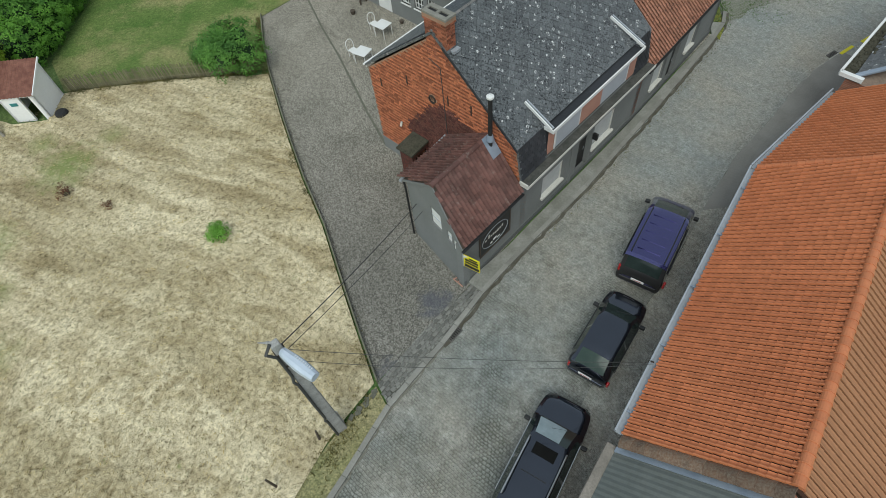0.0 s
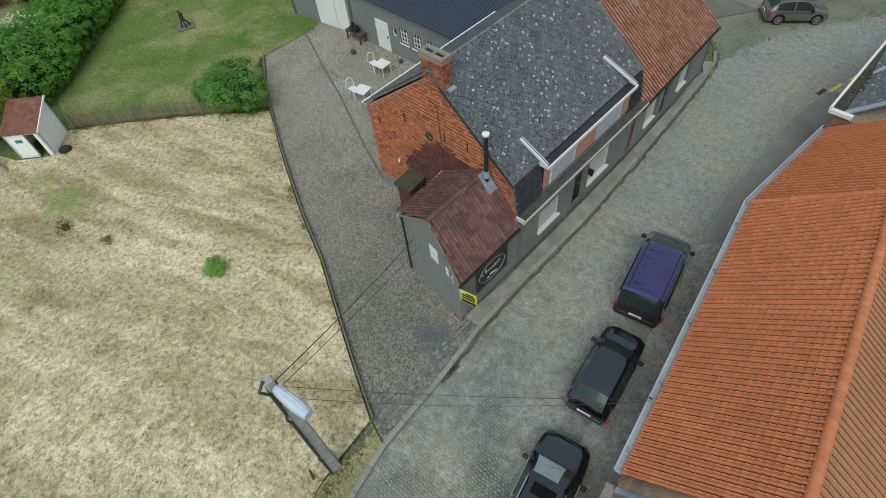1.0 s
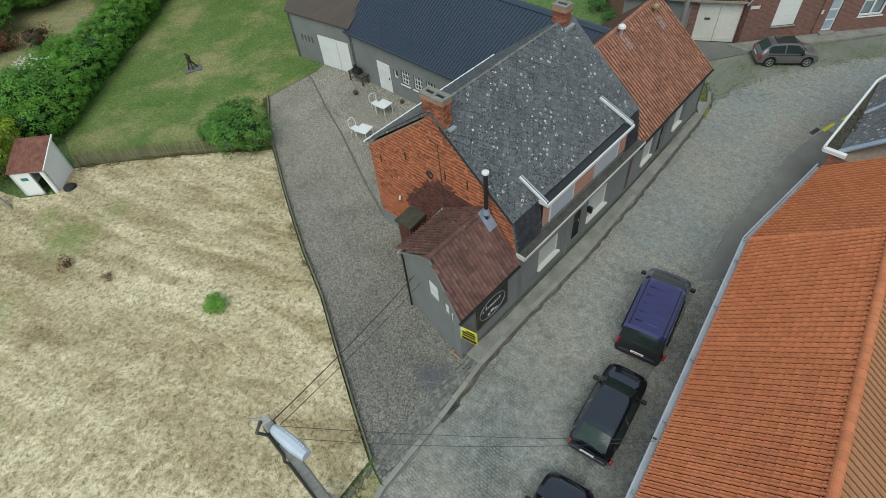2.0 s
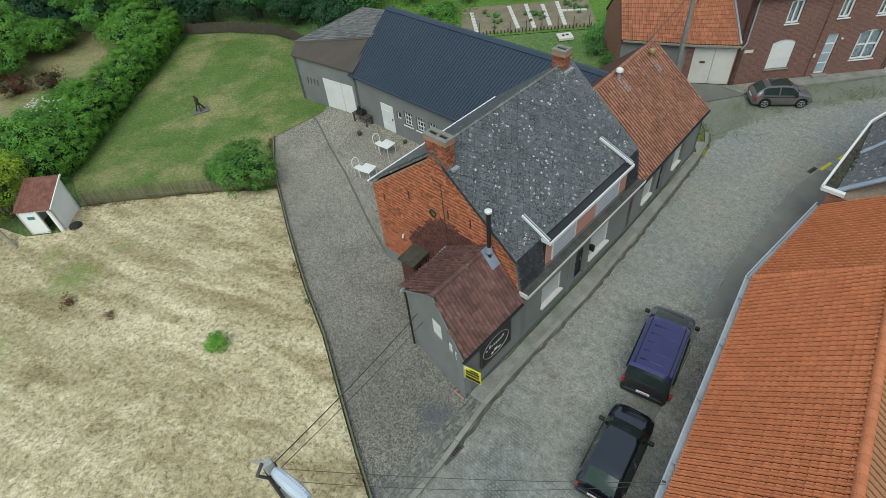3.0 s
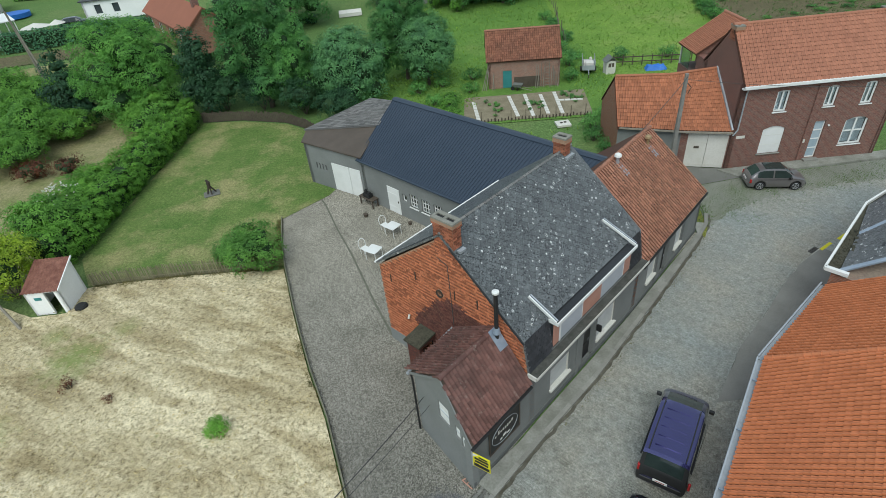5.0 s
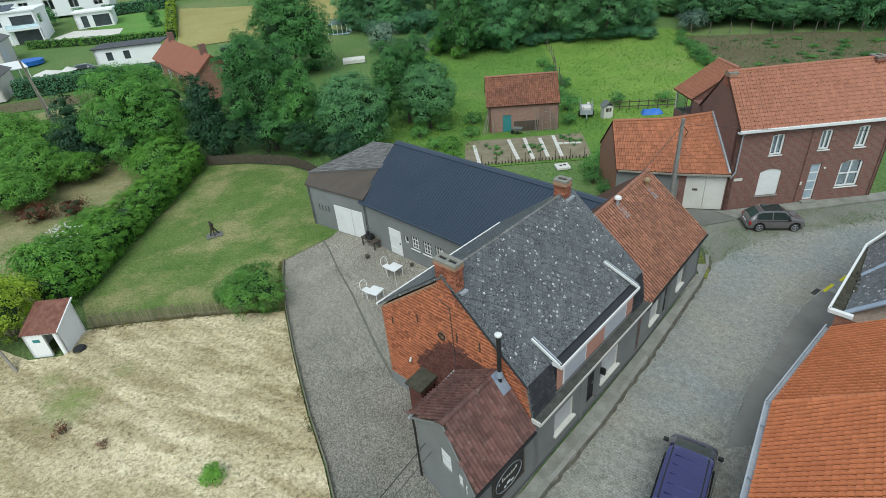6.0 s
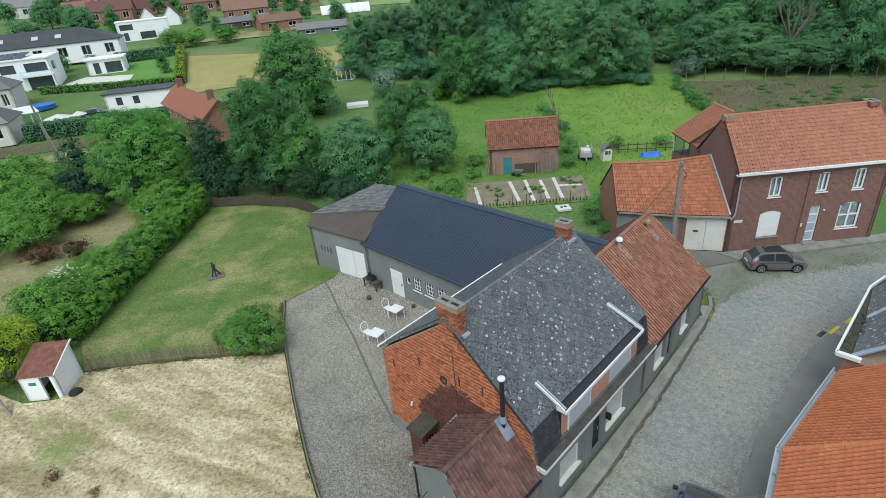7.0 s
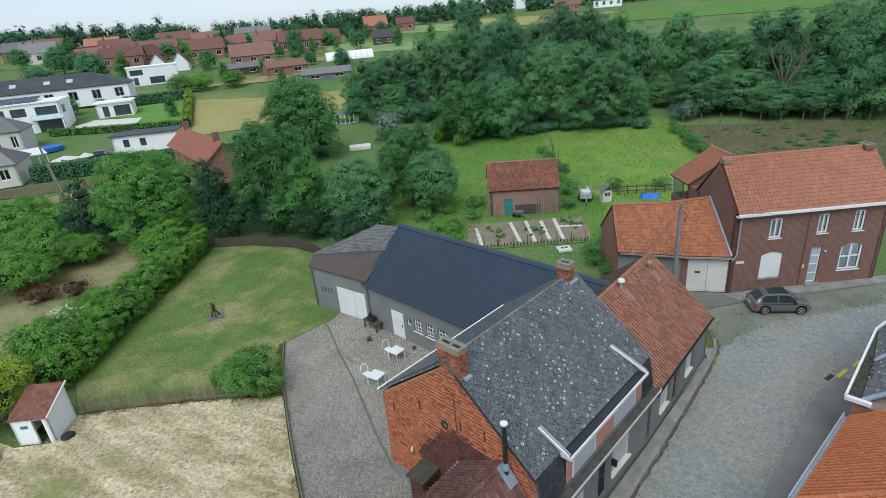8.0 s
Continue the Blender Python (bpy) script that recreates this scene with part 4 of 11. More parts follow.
PIT = surf("drain_pit", (0.008, 0.008, 0.007), (0.012, 0.012, 0.01), 0.95, 3, 20, bump=0, spec=0.1)
IRON = surf("rusty_iron", (0.06, 0.05, 0.045), (0.09, 0.07, 0.055), 0.7, 3, 20, metal=0.5, bump=0.3)
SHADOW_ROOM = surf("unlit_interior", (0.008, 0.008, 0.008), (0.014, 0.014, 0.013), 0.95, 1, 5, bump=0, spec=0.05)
GLASS = glass_mat("window_glass")
PANE_BLUE = surf("bluish_pane", (0.3, 0.38, 0.44), (0.4, 0.47, 0.52), 0.12, 1.5, 8, bump=0, spec=0.6)
STRAW = leaf_mat("loose_straw", (0.24, 0.185, 0.1), (0.52, 0.44, 0.28), (0.74, 0.67, 0.48), 0.25)
GRASS_DRY = leaf_mat("dry_weeds", (0.1, 0.1, 0.04), (0.2, 0.185, 0.085), (0.34, 0.3, 0.16), 0.4)
FROST = glass_mat("bluish_glass", (0.7, 0.86, 0.9), 0.15)
CURTAIN = surf("net_curtain", (0.78, 0.79, 0.8), (0.68, 0.69, 0.7), 0.9, 3, 30, bump=0.1)
PINK = surf("salmon_panel", (0.5, 0.27, 0.2), (0.44, 0.23, 0.17), 0.7, 1.5, 14, bump=0.1)
PANEL_GREY = surf("pale_grey_panel", (0.5, 0.53, 0.56), (0.44, 0.47, 0.5), 0.4, 1.5, 12, bump=0.03)
POLE_CONCRETE = surf("pole_concrete", (0.3, 0.295, 0.28), (0.45, 0.445, 0.425), 0.9, 2.6, 24, c=(0.16, 0.155, 0.14), bump=0.5)
CABLE = surf("black_cable", (0.05, 0.05, 0.048), (0.07, 0.07, 0.066), 0.6, 2, 10, bump=0)
BARK = surf("bark", (0.1, 0.08, 0.06), (0.14, 0.115, 0.09), 0.95, 2, 18, bump=0.6, dist=0.04)
YELLOW = surf("yellow_sign", (0.75, 0.68, 0.02), (0.7, 0.62, 0.02), 0.5, 2, 12, bump=0)
TEAL = surf("teal_door_paint", (0.04, 0.2, 0.2), (0.05, 0.24, 0.24), 0.6, 2, 14, bump=0.1)
BLUE_SHEET = surf("blue_tarpaulin", (0.03, 0.14, 0.5), (0.04, 0.18, 0.6), 0.5, 2, 8, bump=0.3)
TYRE = surf("tyre_rubber", (0.02, 0.02, 0.02), (0.03, 0.03, 0.03), 0.85, 3, 30, bump=0.1)
RIM = surf("alloy_rim", (0.42, 0.43, 0.44), (0.5, 0.5, 0.51), 0.35, 3, 20, metal=0.8, bump=0)
REAR_GLASS = surf("greenish_rear_glass", (0.03, 0.05, 0.042), (0.05, 0.075, 0.062), 0.12, 2, 10, bump=0, spec=0.25, coords="object")
CAR_GLASS = surf("tinted_car_glass", (0.02, 0.03, 0.028), (0.032, 0.046, 0.042), 0.05, 2, 10, bump=0, spec=0.4, coords="object")
RED_LAMP = surf("red_lamp", (0.4, 0.012, 0.012), (0.34, 0.01, 0.01), 0.2, 3, 20, bump=0, coat=0.6)
LAMP_BLUE = surf("bluish_lamp_metal", (0.5, 0.57, 0.65), (0.62, 0.68, 0.76), 0.4, 3, 18, metal=0.3, bump=0.05)
CLEAR_LAMP = surf("clear_lamp", (0.7, 0.72, 0.74), (0.62, 0.64, 0.66), 0.15, 3, 20, bump=0, coat=0.6)
# core colours hold the shade between leaves; the cores are hidden filler
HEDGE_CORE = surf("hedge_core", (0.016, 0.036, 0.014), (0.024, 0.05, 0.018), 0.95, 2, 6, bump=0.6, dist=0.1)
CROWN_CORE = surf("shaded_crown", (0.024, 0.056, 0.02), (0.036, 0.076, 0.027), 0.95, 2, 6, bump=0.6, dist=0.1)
LEAF_HEDGE = leaf_mat("leaf_hedge", (0.088, 0.225, 0.036), (0.176, 0.385, 0.062), (0.31, 0.55, 0.118))
LEAF_MAPLE = leaf_mat("leaf_maple", (0.07, 0.19, 0.046), (0.142, 0.335, 0.082), (0.25, 0.49, 0.145), 0.45)
LEAF_ASH = leaf_mat("leaf_ash", (0.064, 0.185, 0.06), (0.126, 0.31, 0.102), (0.225, 0.46, 0.17), 0.45)
LEAF_SHRUB = leaf_mat("leaf_shrub", (0.058, 0.15, 0.038), (0.115, 0.262, 0.064), (0.21, 0.4, 0.115))
LEAF_TREE = leaf_mat("leaf_tree", (0.056, 0.166, 0.054), (0.113, 0.284, 0.087), (0.210, 0.443, 0.155))
# blue share raised: far haze is mixed into this leaf green
LEAF_MID = leaf_mat("leaf_mid", (0.059, 0.171, 0.078), (0.118, 0.289, 0.132), (0.218, 0.454, 0.222))
LEAF_BRIGHT = leaf_mat("leaf_bright", (0.076, 0.2, 0.038), (0.152, 0.335, 0.066), (0.27, 0.5, 0.125))
LEAF_DARK = leaf_mat("leaf_dark", (0.043, 0.123, 0.067), (0.081, 0.213, 0.114), (0.146, 0.314, 0.174), 0.2)
LEAF_GREY = leaf_mat("leaf_grey", (0.063, 0.167, 0.079), (0.127, 0.287, 0.131), (0.218, 0.425, 0.217))
LEAF_YEW = leaf_mat("leaf_yew", (0.018, 0.055, 0.028), (0.03, 0.085, 0.042), (0.055, 0.13, 0.066), 0.15)
LEAF_SILVER = leaf_mat("leaf_silver", (0.14, 0.22, 0.18), (0.22, 0.32, 0.27), (0.33, 0.45, 0.4))
LEAF_YELLOW = leaf_mat("leaf_yellow", (0.150, 0.237, 0.030), (0.300, 0.428, 0.050), (0.550, 0.641, 0.100))
LEAF_RUST = leaf_mat("leaf_rust", (0.07, 0.028, 0.02), (0.12, 0.045, 0.03), (0.18, 0.08, 0.05), 0.2)

GRASS_TALL = leaf_mat("tall_grass", (0.165, 0.285, 0.068), (0.245, 0.395, 0.1), (0.34, 0.485, 0.15), 0.5)
GRASS_ROUGH = grass_mat("rough_grass", (0.1, 0.18, 0.062), (0.135, 0.21, 0.08), (0.23, 0.24, 0.125), 0.5, 0.06)

# ---- ground ----
def ground_sheet():
    s = Shape()
    rings = [0, 20, 40, 52, 58] + [58 + 4 * i for i in range(1, 20)] + [134 + 10 * i for i in range(1, 18)] + [320, 350, 400, 480, 600, 900, 1600, 3500]
    n = 96
    for r in rings:
        for i in range(n):
            x, y = r * math.sin(2 * math.pi * i / n), r * math.cos(2 * math.pi * i / n)
            rr = min(r, 420)
            z = terrain(x * rr / max(r, 1e-6), y * rr / max(r, 1e-6)) if r else 0
            s.v.append((x, y, z - 0.06))
    for k in range(len(rings) - 1):
        for i in range(n):
            j = (i + 1) % n
            s.f.append((k * n + j, k * n + i, (k + 1) * n + i, (k + 1) * n + j) if k else (j, n + i, n + j))
    return plain("ground", s, ROUGH, "green rolling grassland around the village", "ground", kind="structure", smooth=True)


ground_sheet()
GRAVEL_EDGE = [(-3.85, 7.46), (-4.62, 9.29), (-5.56, 11.69), (-6.84, 15.07), (-8.19, 17.94), (-9.36, 20.77), (-10.15, 22.78), (-11.53, 26.52), (-12.45, 29.4), (-13.18, 32.41)]
KERB_LINE = [(-9.4, -3.4), (-4.78, 4.08), (-3.36, 6.53), (-1.38, 8.96), (0.27, 11.2), (1.39, 12.47), (2.61, 13.8), (5.34, 16.66), (9.4, 21.45), (13.81, 26.85), (14.9, 28.4), (15.3, 29.5)]
RIGHT_EDGE = [(-1.5, -1.5), (4.0, 6.9), (6.41, 9.88), (7.9, 11.64), (10.2, 14.95), (12.66, 18.18), (14.17, 19.6), (16.84, 22.5), (18.62, 24.2), (20.22, 25.3), (24.5, 27.6), (30, 29.6), (46, 33)]
plain("road", drape(KERB_LINE + [(15.6, 33.0), (19.3, 33.75), (24, 34.3), (28.93, 34.88), (46, 36.5)] + RIGHT_EDGE[::-1], 0.0), STREET,
      "worn grey granite sett street with patched joints", "road", kind="structure")
plain("gravel_yard", drape(GRAVEL_EDGE + [(-10.3, 35.35), (-9.6, 37), (-2, 33), (12, 30), (14, 27.5), (5, 17.6), (-0.3, 11.5), (-1.9, 9.7), (-3.3, 8.1)], 0.005), GRAVEL,
      "light grey gravel driveway and courtyard", "gravel", kind="structure")
plain("lawn", drape([(-11.6, 26.9), (-12.5, 29.4), (-13.22, 32.45), (-10.35, 35.4), (-9.7, 36.6), (-12, 38), (-10, 44), (-14.5, 48.0), (-17, 50), (-22, 51.6), (-26.4, 51.9), (-26.1, 29), (-24, 26)], 0.0), LAWN,
      "mown green lawn with dry patches", "lawn", kind="structure")
plain("garden", drape([(-27, 26), (-27, 52), (-33, 56), (-48, 62), (-52, 40), (-46, 24)], -0.01), GARDEN,
      "neighbouring garden with dry grass and bare soil", "garden", kind="structure")


def ragged(line, step, amount, seed):
    """The same line with short uneven steps to both sides."""
    rnd, out = random.Random(seed), []
    for a, b in zip(line, line[1:]):
        a, b = Vector(a), Vector(b)
        n = max(1, int((b - a).length / step))
        side = Vector((a.y - b.y, b.x - a.x)).normalized()
        out += [tuple(a + (b - a) * (i / n) + side * rnd.uniform(-amount, amount)) for i in range(n)]
    return out


def hay_field():
    ring = [(-3.98, 7.42), (-4.74, 9.29), (-5.68, 11.69), (-6.96, 15.07), (-8.31, 17.94), (-9.48, 20.77), (-10.27, 22.78), (-11.6, 26.4), (-15, 26.5), (-20.6, 26.2), (-23.9, 25.8),
            (-23.9, 23.5), (-26, 23.3), (-29, 24.6), (-46, 24.6), (-46, -10), (-14.2, -10), (-8.9, -1.6), (-5.5, 5.3)]
    s = drape(ring, 0.0, 0.4)
    out = []
    for x, y, z in s.v:
        p = Vector((x, y, 0))
        row = noise.noise(Vector((x * 0.35 + y * 0.2, (y - x * 0.5) * 0.9, 0)))
        out.append((x, y, 0.05 + 0.06 * row + 0.055 * noise.noise(p * 1.7) + 0.03 * noise.noise(p * 4.1)))
    s.v = out
    return plain("hay_field", s, HAY, "freshly mown hay meadow in pale straw rows", "field", kind="structure", smooth=True)


hay_field()
# apron of large setts between gravel and kerb, and the pavement along the houses
apron = plain("apron", drape([(-3.85, 7.4), (-3.42, 6.6), (-1.45, 9.02), (0.2, 11.25), (0.0, 11.75), (-0.9, 10.9), (-2.1, 9.6), (-3.2, 8.2)], 0.03), APRON,
      "rough stone sett apron at the driveway entrance", "pavement", kind="structure")
plain("verge", drape([(-9.4, -3.35), (-4.8, 4.1), (-3.42, 6.5), (-3.9, 7.3), (-5.5, 5.2), (-10.4, -3.2)], 0.012), DRY_PATH, "worn grass verge beside the kerb", "verge", kind="structure")


def pavement_left():
    front = [(-0.3, 11.75), (1.49, 13.42), (2.76, 14.85), (5.45, 17.75), (7.84, 20.4), (13.98, 27.45), (14.2, 28.6)]
    back = KERB_LINE[4:11]
    ring = back + front[::-1]
    s = Shape().prism(ring, -0.05, 0.1)
    return plain("pavement", s, CONCRETE, "concrete pavement strip below the grey facades", "pavement", kind="structure")


pavement_left()


def kerb_stones(line, parent, width=0.2, high=0.11, length=1.0):
    pts = [Vector(p) for p in line]
    me = Shape().box(-0.49 * length, -width / 2, -0.1, 0.49 * length, width / 2, high).mesh("kerb_stone", KERB)
    for a, b in zip(pts, pts[1:]):
        n = max(1, round((b - a).length / length))
        d = (b - a) / n
        for i in range(n):
            c = a + d * (i + 0.5)
            ob = new("kerb_stone", me)
            ob.parent = parent
            ob.matrix_local = Matrix.Translation((c.x, c.y, random.uniform(-0.008, 0.008))) @ Matrix.Rotation(math.atan2(d.y, d.x), 4, "Z") @ Matrix.Diagonal((d.length / length, 1, 1, 1))


plain("forecourt", drape([(15.2, 29.3), (12.2, 30.4), (11.9, 37.6), (15.6, 36.12), (18.7, 35.25), (19.25, 33.8), (15.55, 33.05)], 0.006), DARK_PAVE, "dark patched concrete forecourt before the garage", "pavement", kind="structure")
plain("weedy_setts", drape([(14.6, 28.2)] + ragged([(15.3, 28.5), (17.2, 29.8), (20.5, 31.2), (26, 32.2), (32, 32.4)], 0.22, 0.16, 12) + [(46, 34), (46, 36.5), (28.93, 34.88), (24, 34.3), (19.3, 33.75), (15.6, 33.0), (15.3, 29.5)], 0.006), WEEDY, "old setts with grass growing in the joints", "road", kind="structure")
plain("moss_strip", drape([(14.79, 30.54), (15.18, 30.22), (14.83, 27.96), (14.28, 26.92), (14.12, 28.05)], 0.02), MOSS_SOFT, "yellow-green moss at the cottage's corner", "moss", kind="structure")
plain("garden_track", drape([(-40, 30), (-34.2, 34.6), (-33.3, 38), (-33.2, 40.6), (-33, 44.2), (-32.6, 47), (-33.6, 52), (-37.2, 52), (-36.6, 47), (-39.6, 43.8), (-41, 38), (-44, 31)], 0.012), DRY_PATH, "pale dry grass track through the neighbouring garden", "path", kind="structure")
kerb = thing("kerb", Matrix.Identity(4), "low concrete kerb stones along the street", "kerb", kind="structure")
kerb_stones(KERB_LINE, kerb)
for k, (line, w_) in enumerate(((KERB_LINE[:4], 0.16), (KERB_LINE[3:], 0.26))):
    plain("street_gutter", drape(strip(ragged(line, 0.35, 0.06, 21 + k) + [line[-1]], -0.1, w_), 0.012), GUTTER_DIRT if k else GUTTER_DUST, "dirty mossy gutter with silt and weeds", "gutter", kind="structure")
edging = thing("driveway_edging", Matrix.Identity(4), "thin weathered concrete edging boards beside the gravel", "edging", kind="structure")
for a, b in zip(GRAVEL_EDGE, GRAVEL_EDGE[1:]):
    part("board", Shape().beam((*a, 0.09), (*b, 0.09), 0.07, 0.3), MOSSY_EDGE, edging)
plain("drain_channel", drape(strip([(-10.82, 34.9), (-10.33, 33.99), (-8.95, 30.69), (-7.55, 27.71), (-6.44, 25.04), (-5.44, 22.61), (-4.32, 20.2)], 0.06, 0.06), 0.012), CAP_DARK,
      "narrow dark drainage channel across the gravel", "channel", kind="structure")
# pavement on the other side
plain("road_joint", drape(strip(ragged(RIGHT_EDGE[1:9], 0.5, 0.02, 33) + [RIGHT_EDGE[9]], 0.01, 0.05), 0.012), GUTTER_DIRT, "dark weedy joint along the worn margin", "joint", kind="structure")
s = Shape().prism(RIGHT_EDGE + [(46, 30), (26, 25), (16, 17), (8, 8), (2, -3)], -0.05, 0.06)
plain("pavement_far_side", s, MUD, "muddy grey-brown sett margin below the eaves", "pavement", kind="structure")
plain("asphalt_margin", Shape().prism(ragged(RIGHT_EDGE[4:9], 0.6, 0.05, 35) + [(20.2, 25.2), (22.5, 22.5), (16.5, 15.5)], -0.05, 0.066), ASPHALT, "dark worn asphalt margin below the corner house", "pavement", kind="structure")
s = Shape().prism([(18.2, 35.0), (19.2, 33.85), (24, 34.45), (28.93, 34.95), (46, 36.7), (46, 38.2), (29.6, 36.0)], -0.05, 0.12)
plain("pavement_brick_house", s, CONCRETE, "grey pavement before the brick house", "pavement", kind="structure")
plain("meadow", drape([(-10, 46), (-10, 62), (-6, 90), (13.7, 95), (13.4, 80), (14.6, 68.6), (15.4, 60), (15.6, 46.8), (12.6, 46.4), (0, 46.4), (-4, 42.5)], 0.0), MEADOW, "deep green uncut meadow", "meadow", kind="structure")
plain("pasture", drape([(15.6, 46.8), (15.4, 60), (14.6, 68.6), (13.4, 80), (13.7, 95), (16, 96), (34, 90), (36, 84.2), (31.5, 69), (26, 60), (24, 47)], 0.0), MEADOW_LIGHT, "bright yellow-green grazed pasture", "meadow", kind="structure")
plain("bare_paddock", drape([(33.8, 86), (36.2, 84.2), (50, 80), (62, 73), (60, 60), (46, 56), (32.3, 63), (31.5, 69)], 0.01), SOIL, "bare brown paddock with tufts", "field", kind="structure")
plain("corn_field", drape([(-49.3, 101), (-62.6, 135.3), (-43, 134), (-23.6, 138), (-19.4, 108.8), (-38, 106)], 0.05), CORN, "ripening yellow field", "field", kind="structure")

# ---- the brick and slate house with its low annex ----
FRONT = 47.3
HOUSE_M = turned(-0.44, 11.57, 0, FRONT)
house = thing("house", HOUSE_M, "grey-fronted house with orange brick gable and lichened slate roof", "house")
S0, S1, DEEP = 3.65, 12.9, 8.6
# street front: grey render with three wide windows and a door


def shuttered(parent, x, z, w_, h, m=None):
    """A wide window behind a closed pale roller shutter, with a stone sill."""
    m = m or Matrix.Identity(4)
    s = Shape().box(x, 0.05, z, x + 0.08, 0.14, z + h).box(x + w_ - 0.08, 0.05, z, x + w_, 0.14, z + h).box(x + 0.08, 0.05, z + h - 0.14, x + w_ - 0.08, 0.14, z + h)
    win = part("window", moved(s, m), OFF_WHITE, parent, "wide window with a closed pale shutter", bevel=0.008)
    n = 7
    for i in range(n):
        za = z + 0.035 + (h - 0.175) * i / n
        part("slat", moved(Shape().box(x + 0.08, 0.085, za + 0.004, x + w_ - 0.08, 0.11, za + (h - 0.175) / n - 0.004), m), SHUTTER, win)
    part("sill", moved(Shape().box(x - 0.06, -0.12, z - 0.08, x + w_ + 0.06, 0.0, z + 0.03).box(x + 0.004, 0.0, z - 0.05, x + w_ - 0.004, 0.12, z + 0.03), m), OFF_WHITE, win, bevel=0.008)
    return win


front_holes = [(1.5, 0.95, 3.0, 2.2), (4.15, 0.12, 5.15, 2.3), (5.3, 0.95, 7.0, 2.35)]
part("front_wall", moved(wall(S1 - S0, 3.3, 0.35, front_holes), Matrix.Translation((S0, 0, 0))), GREY_PAINT, house, "dark grey painted street front")
part("plinth", moved(Shape().box(0, -0.03, 0, S1 - S0, 0.0, 0.32), Matrix.Translation((S0, 0, 0))), PLINTH, house)
mf = Matrix.Translation((S0, 0, 0))
shuttered(house, 1.5, 0.95, 1.5, 1.25, mf)
shuttered(house, 5.3, 0.95, 1.7, 1.4, mf)
door = part("door", moved(Shape().box(4.15, 0.22, 0.12, 5.15, 0.28, 2.3), mf), BLACK, house, "recessed black front door", bevel=0.01)
part("handle", moved(Shape().tube((4.95, 0.19, 1.1), (4.95, 0.19, 1.3), 0.015), mf), ZINC, door)
part("door_panel", moved(Shape().box(4.3, 0.2, 1.2, 5.0, 0.22, 2.15).box(4.3, 0.2, 0.25, 5.0, 0.22, 1.05), mf), BLACK, door)
part("pilaster", moved(Shape().box(3.55, -0.04, 0, 3.8, 0, 2.95), mf), GREY_PAINT, house)
part("pilaster", moved(Shape().box(5.16, -0.04, 0.32, 5.26, 0, 2.9), mf), GREY_PAINT, house)
part("house_lamp", moved(Shape().box(5.14, -0.3, 1.75, 5.26, -0.06, 2.1), mf), BLACK, house, bevel=0.02)
# brick gable: profile runs from the back eave over the ridge to the front gutter
RIDGE_D, RIDGE_Z = 4.3, 8.35
gable_top = [(0, 4.8), (DEEP - RIDGE_D, RIDGE_Z - 0.24), (DEEP - 0.32, 4.84), (DEEP - 0.06, 3.35), (DEEP, 3.3)]
mg = turned(S0, DEEP, 0, -90)
gable_part = part("gable_wall", moved(wall(DEEP, 0, 0.35, [(DEEP - 4.79, 4.9, DEEP - 4.55, 5.2)], gable_top), mg), MORTAR, house, "weathered orange brick gable")
part("gable_plinth", moved(Shape().box(0, -0.04, 0, 2.6, 0.0, 0.75), mg), GREY_PAINT, house, "grey painted plinth")
# round vent with an iron ring, wall anchors
s = Shape()
for i in range(16):
    a0, a1 = 2 * math.pi * i / 16, 2 * math.pi * (i + 1) / 16
    s.beam((DEEP - 4.67 + 0.17 * math.cos(a0), -0.02, 5.05 + 0.17 * math.sin(a0)), (DEEP - 4.67 + 0.17 * math.cos(a1), -0.02, 5.05 + 0.17 * math.sin(a1)), 0.05, 0.06, (0, 1, 0))
part("vent_ring", moved(s, mg), IRON, house)
for d, z in ((6.08, 5.33), (3.77, 5.44), (7.85, 4.35), (2.55, 5.6)):
    part("wall_anchor", moved(Shape().box(DEEP - d - 0.025, -0.04, z - 0.22, DEEP - d + 0.025, -0.004, z + 0.22), mg), IRON, house)
part("gable_cable", moved(Shape().path([(DEEP - 4.6, -0.03, 7.05), (DEEP - 4.03, -0.03, 6.86), (DEEP - 3.95, -0.03, 3.3)], 0.016, 6), mg), CABLE, house)
part("wall_light", moved(Shape().tube((DEEP - 6.87, -0.14, 2.42), (DEEP - 6.87, -0.05, 2.62), 0.06, 0.05, 10), mg), OFF_WHITE, house, "small pale wall light", bevel=0.01)


def gable_line(x):
    """Height of the gable's upper edge, x metres from its rear corner."""
    for (xa, za), (xb, zb) in zip(gable_top, gable_top[1:]):
        if xa <= x <= xb:
            return za + (zb - za) * (x - xa) / (xb - xa)
    return 0.0


SOOT_RING = [(DEEP - 6.5, 2.75), (DEEP - 4.94, 4.43), (DEEP - 4.3, 4.98), (DEEP - 1.9, 4.55), (DEEP - 1.5, 3.0), (DEEP - 4.9, 1.4), (DEEP - 6.3, 2.1)]


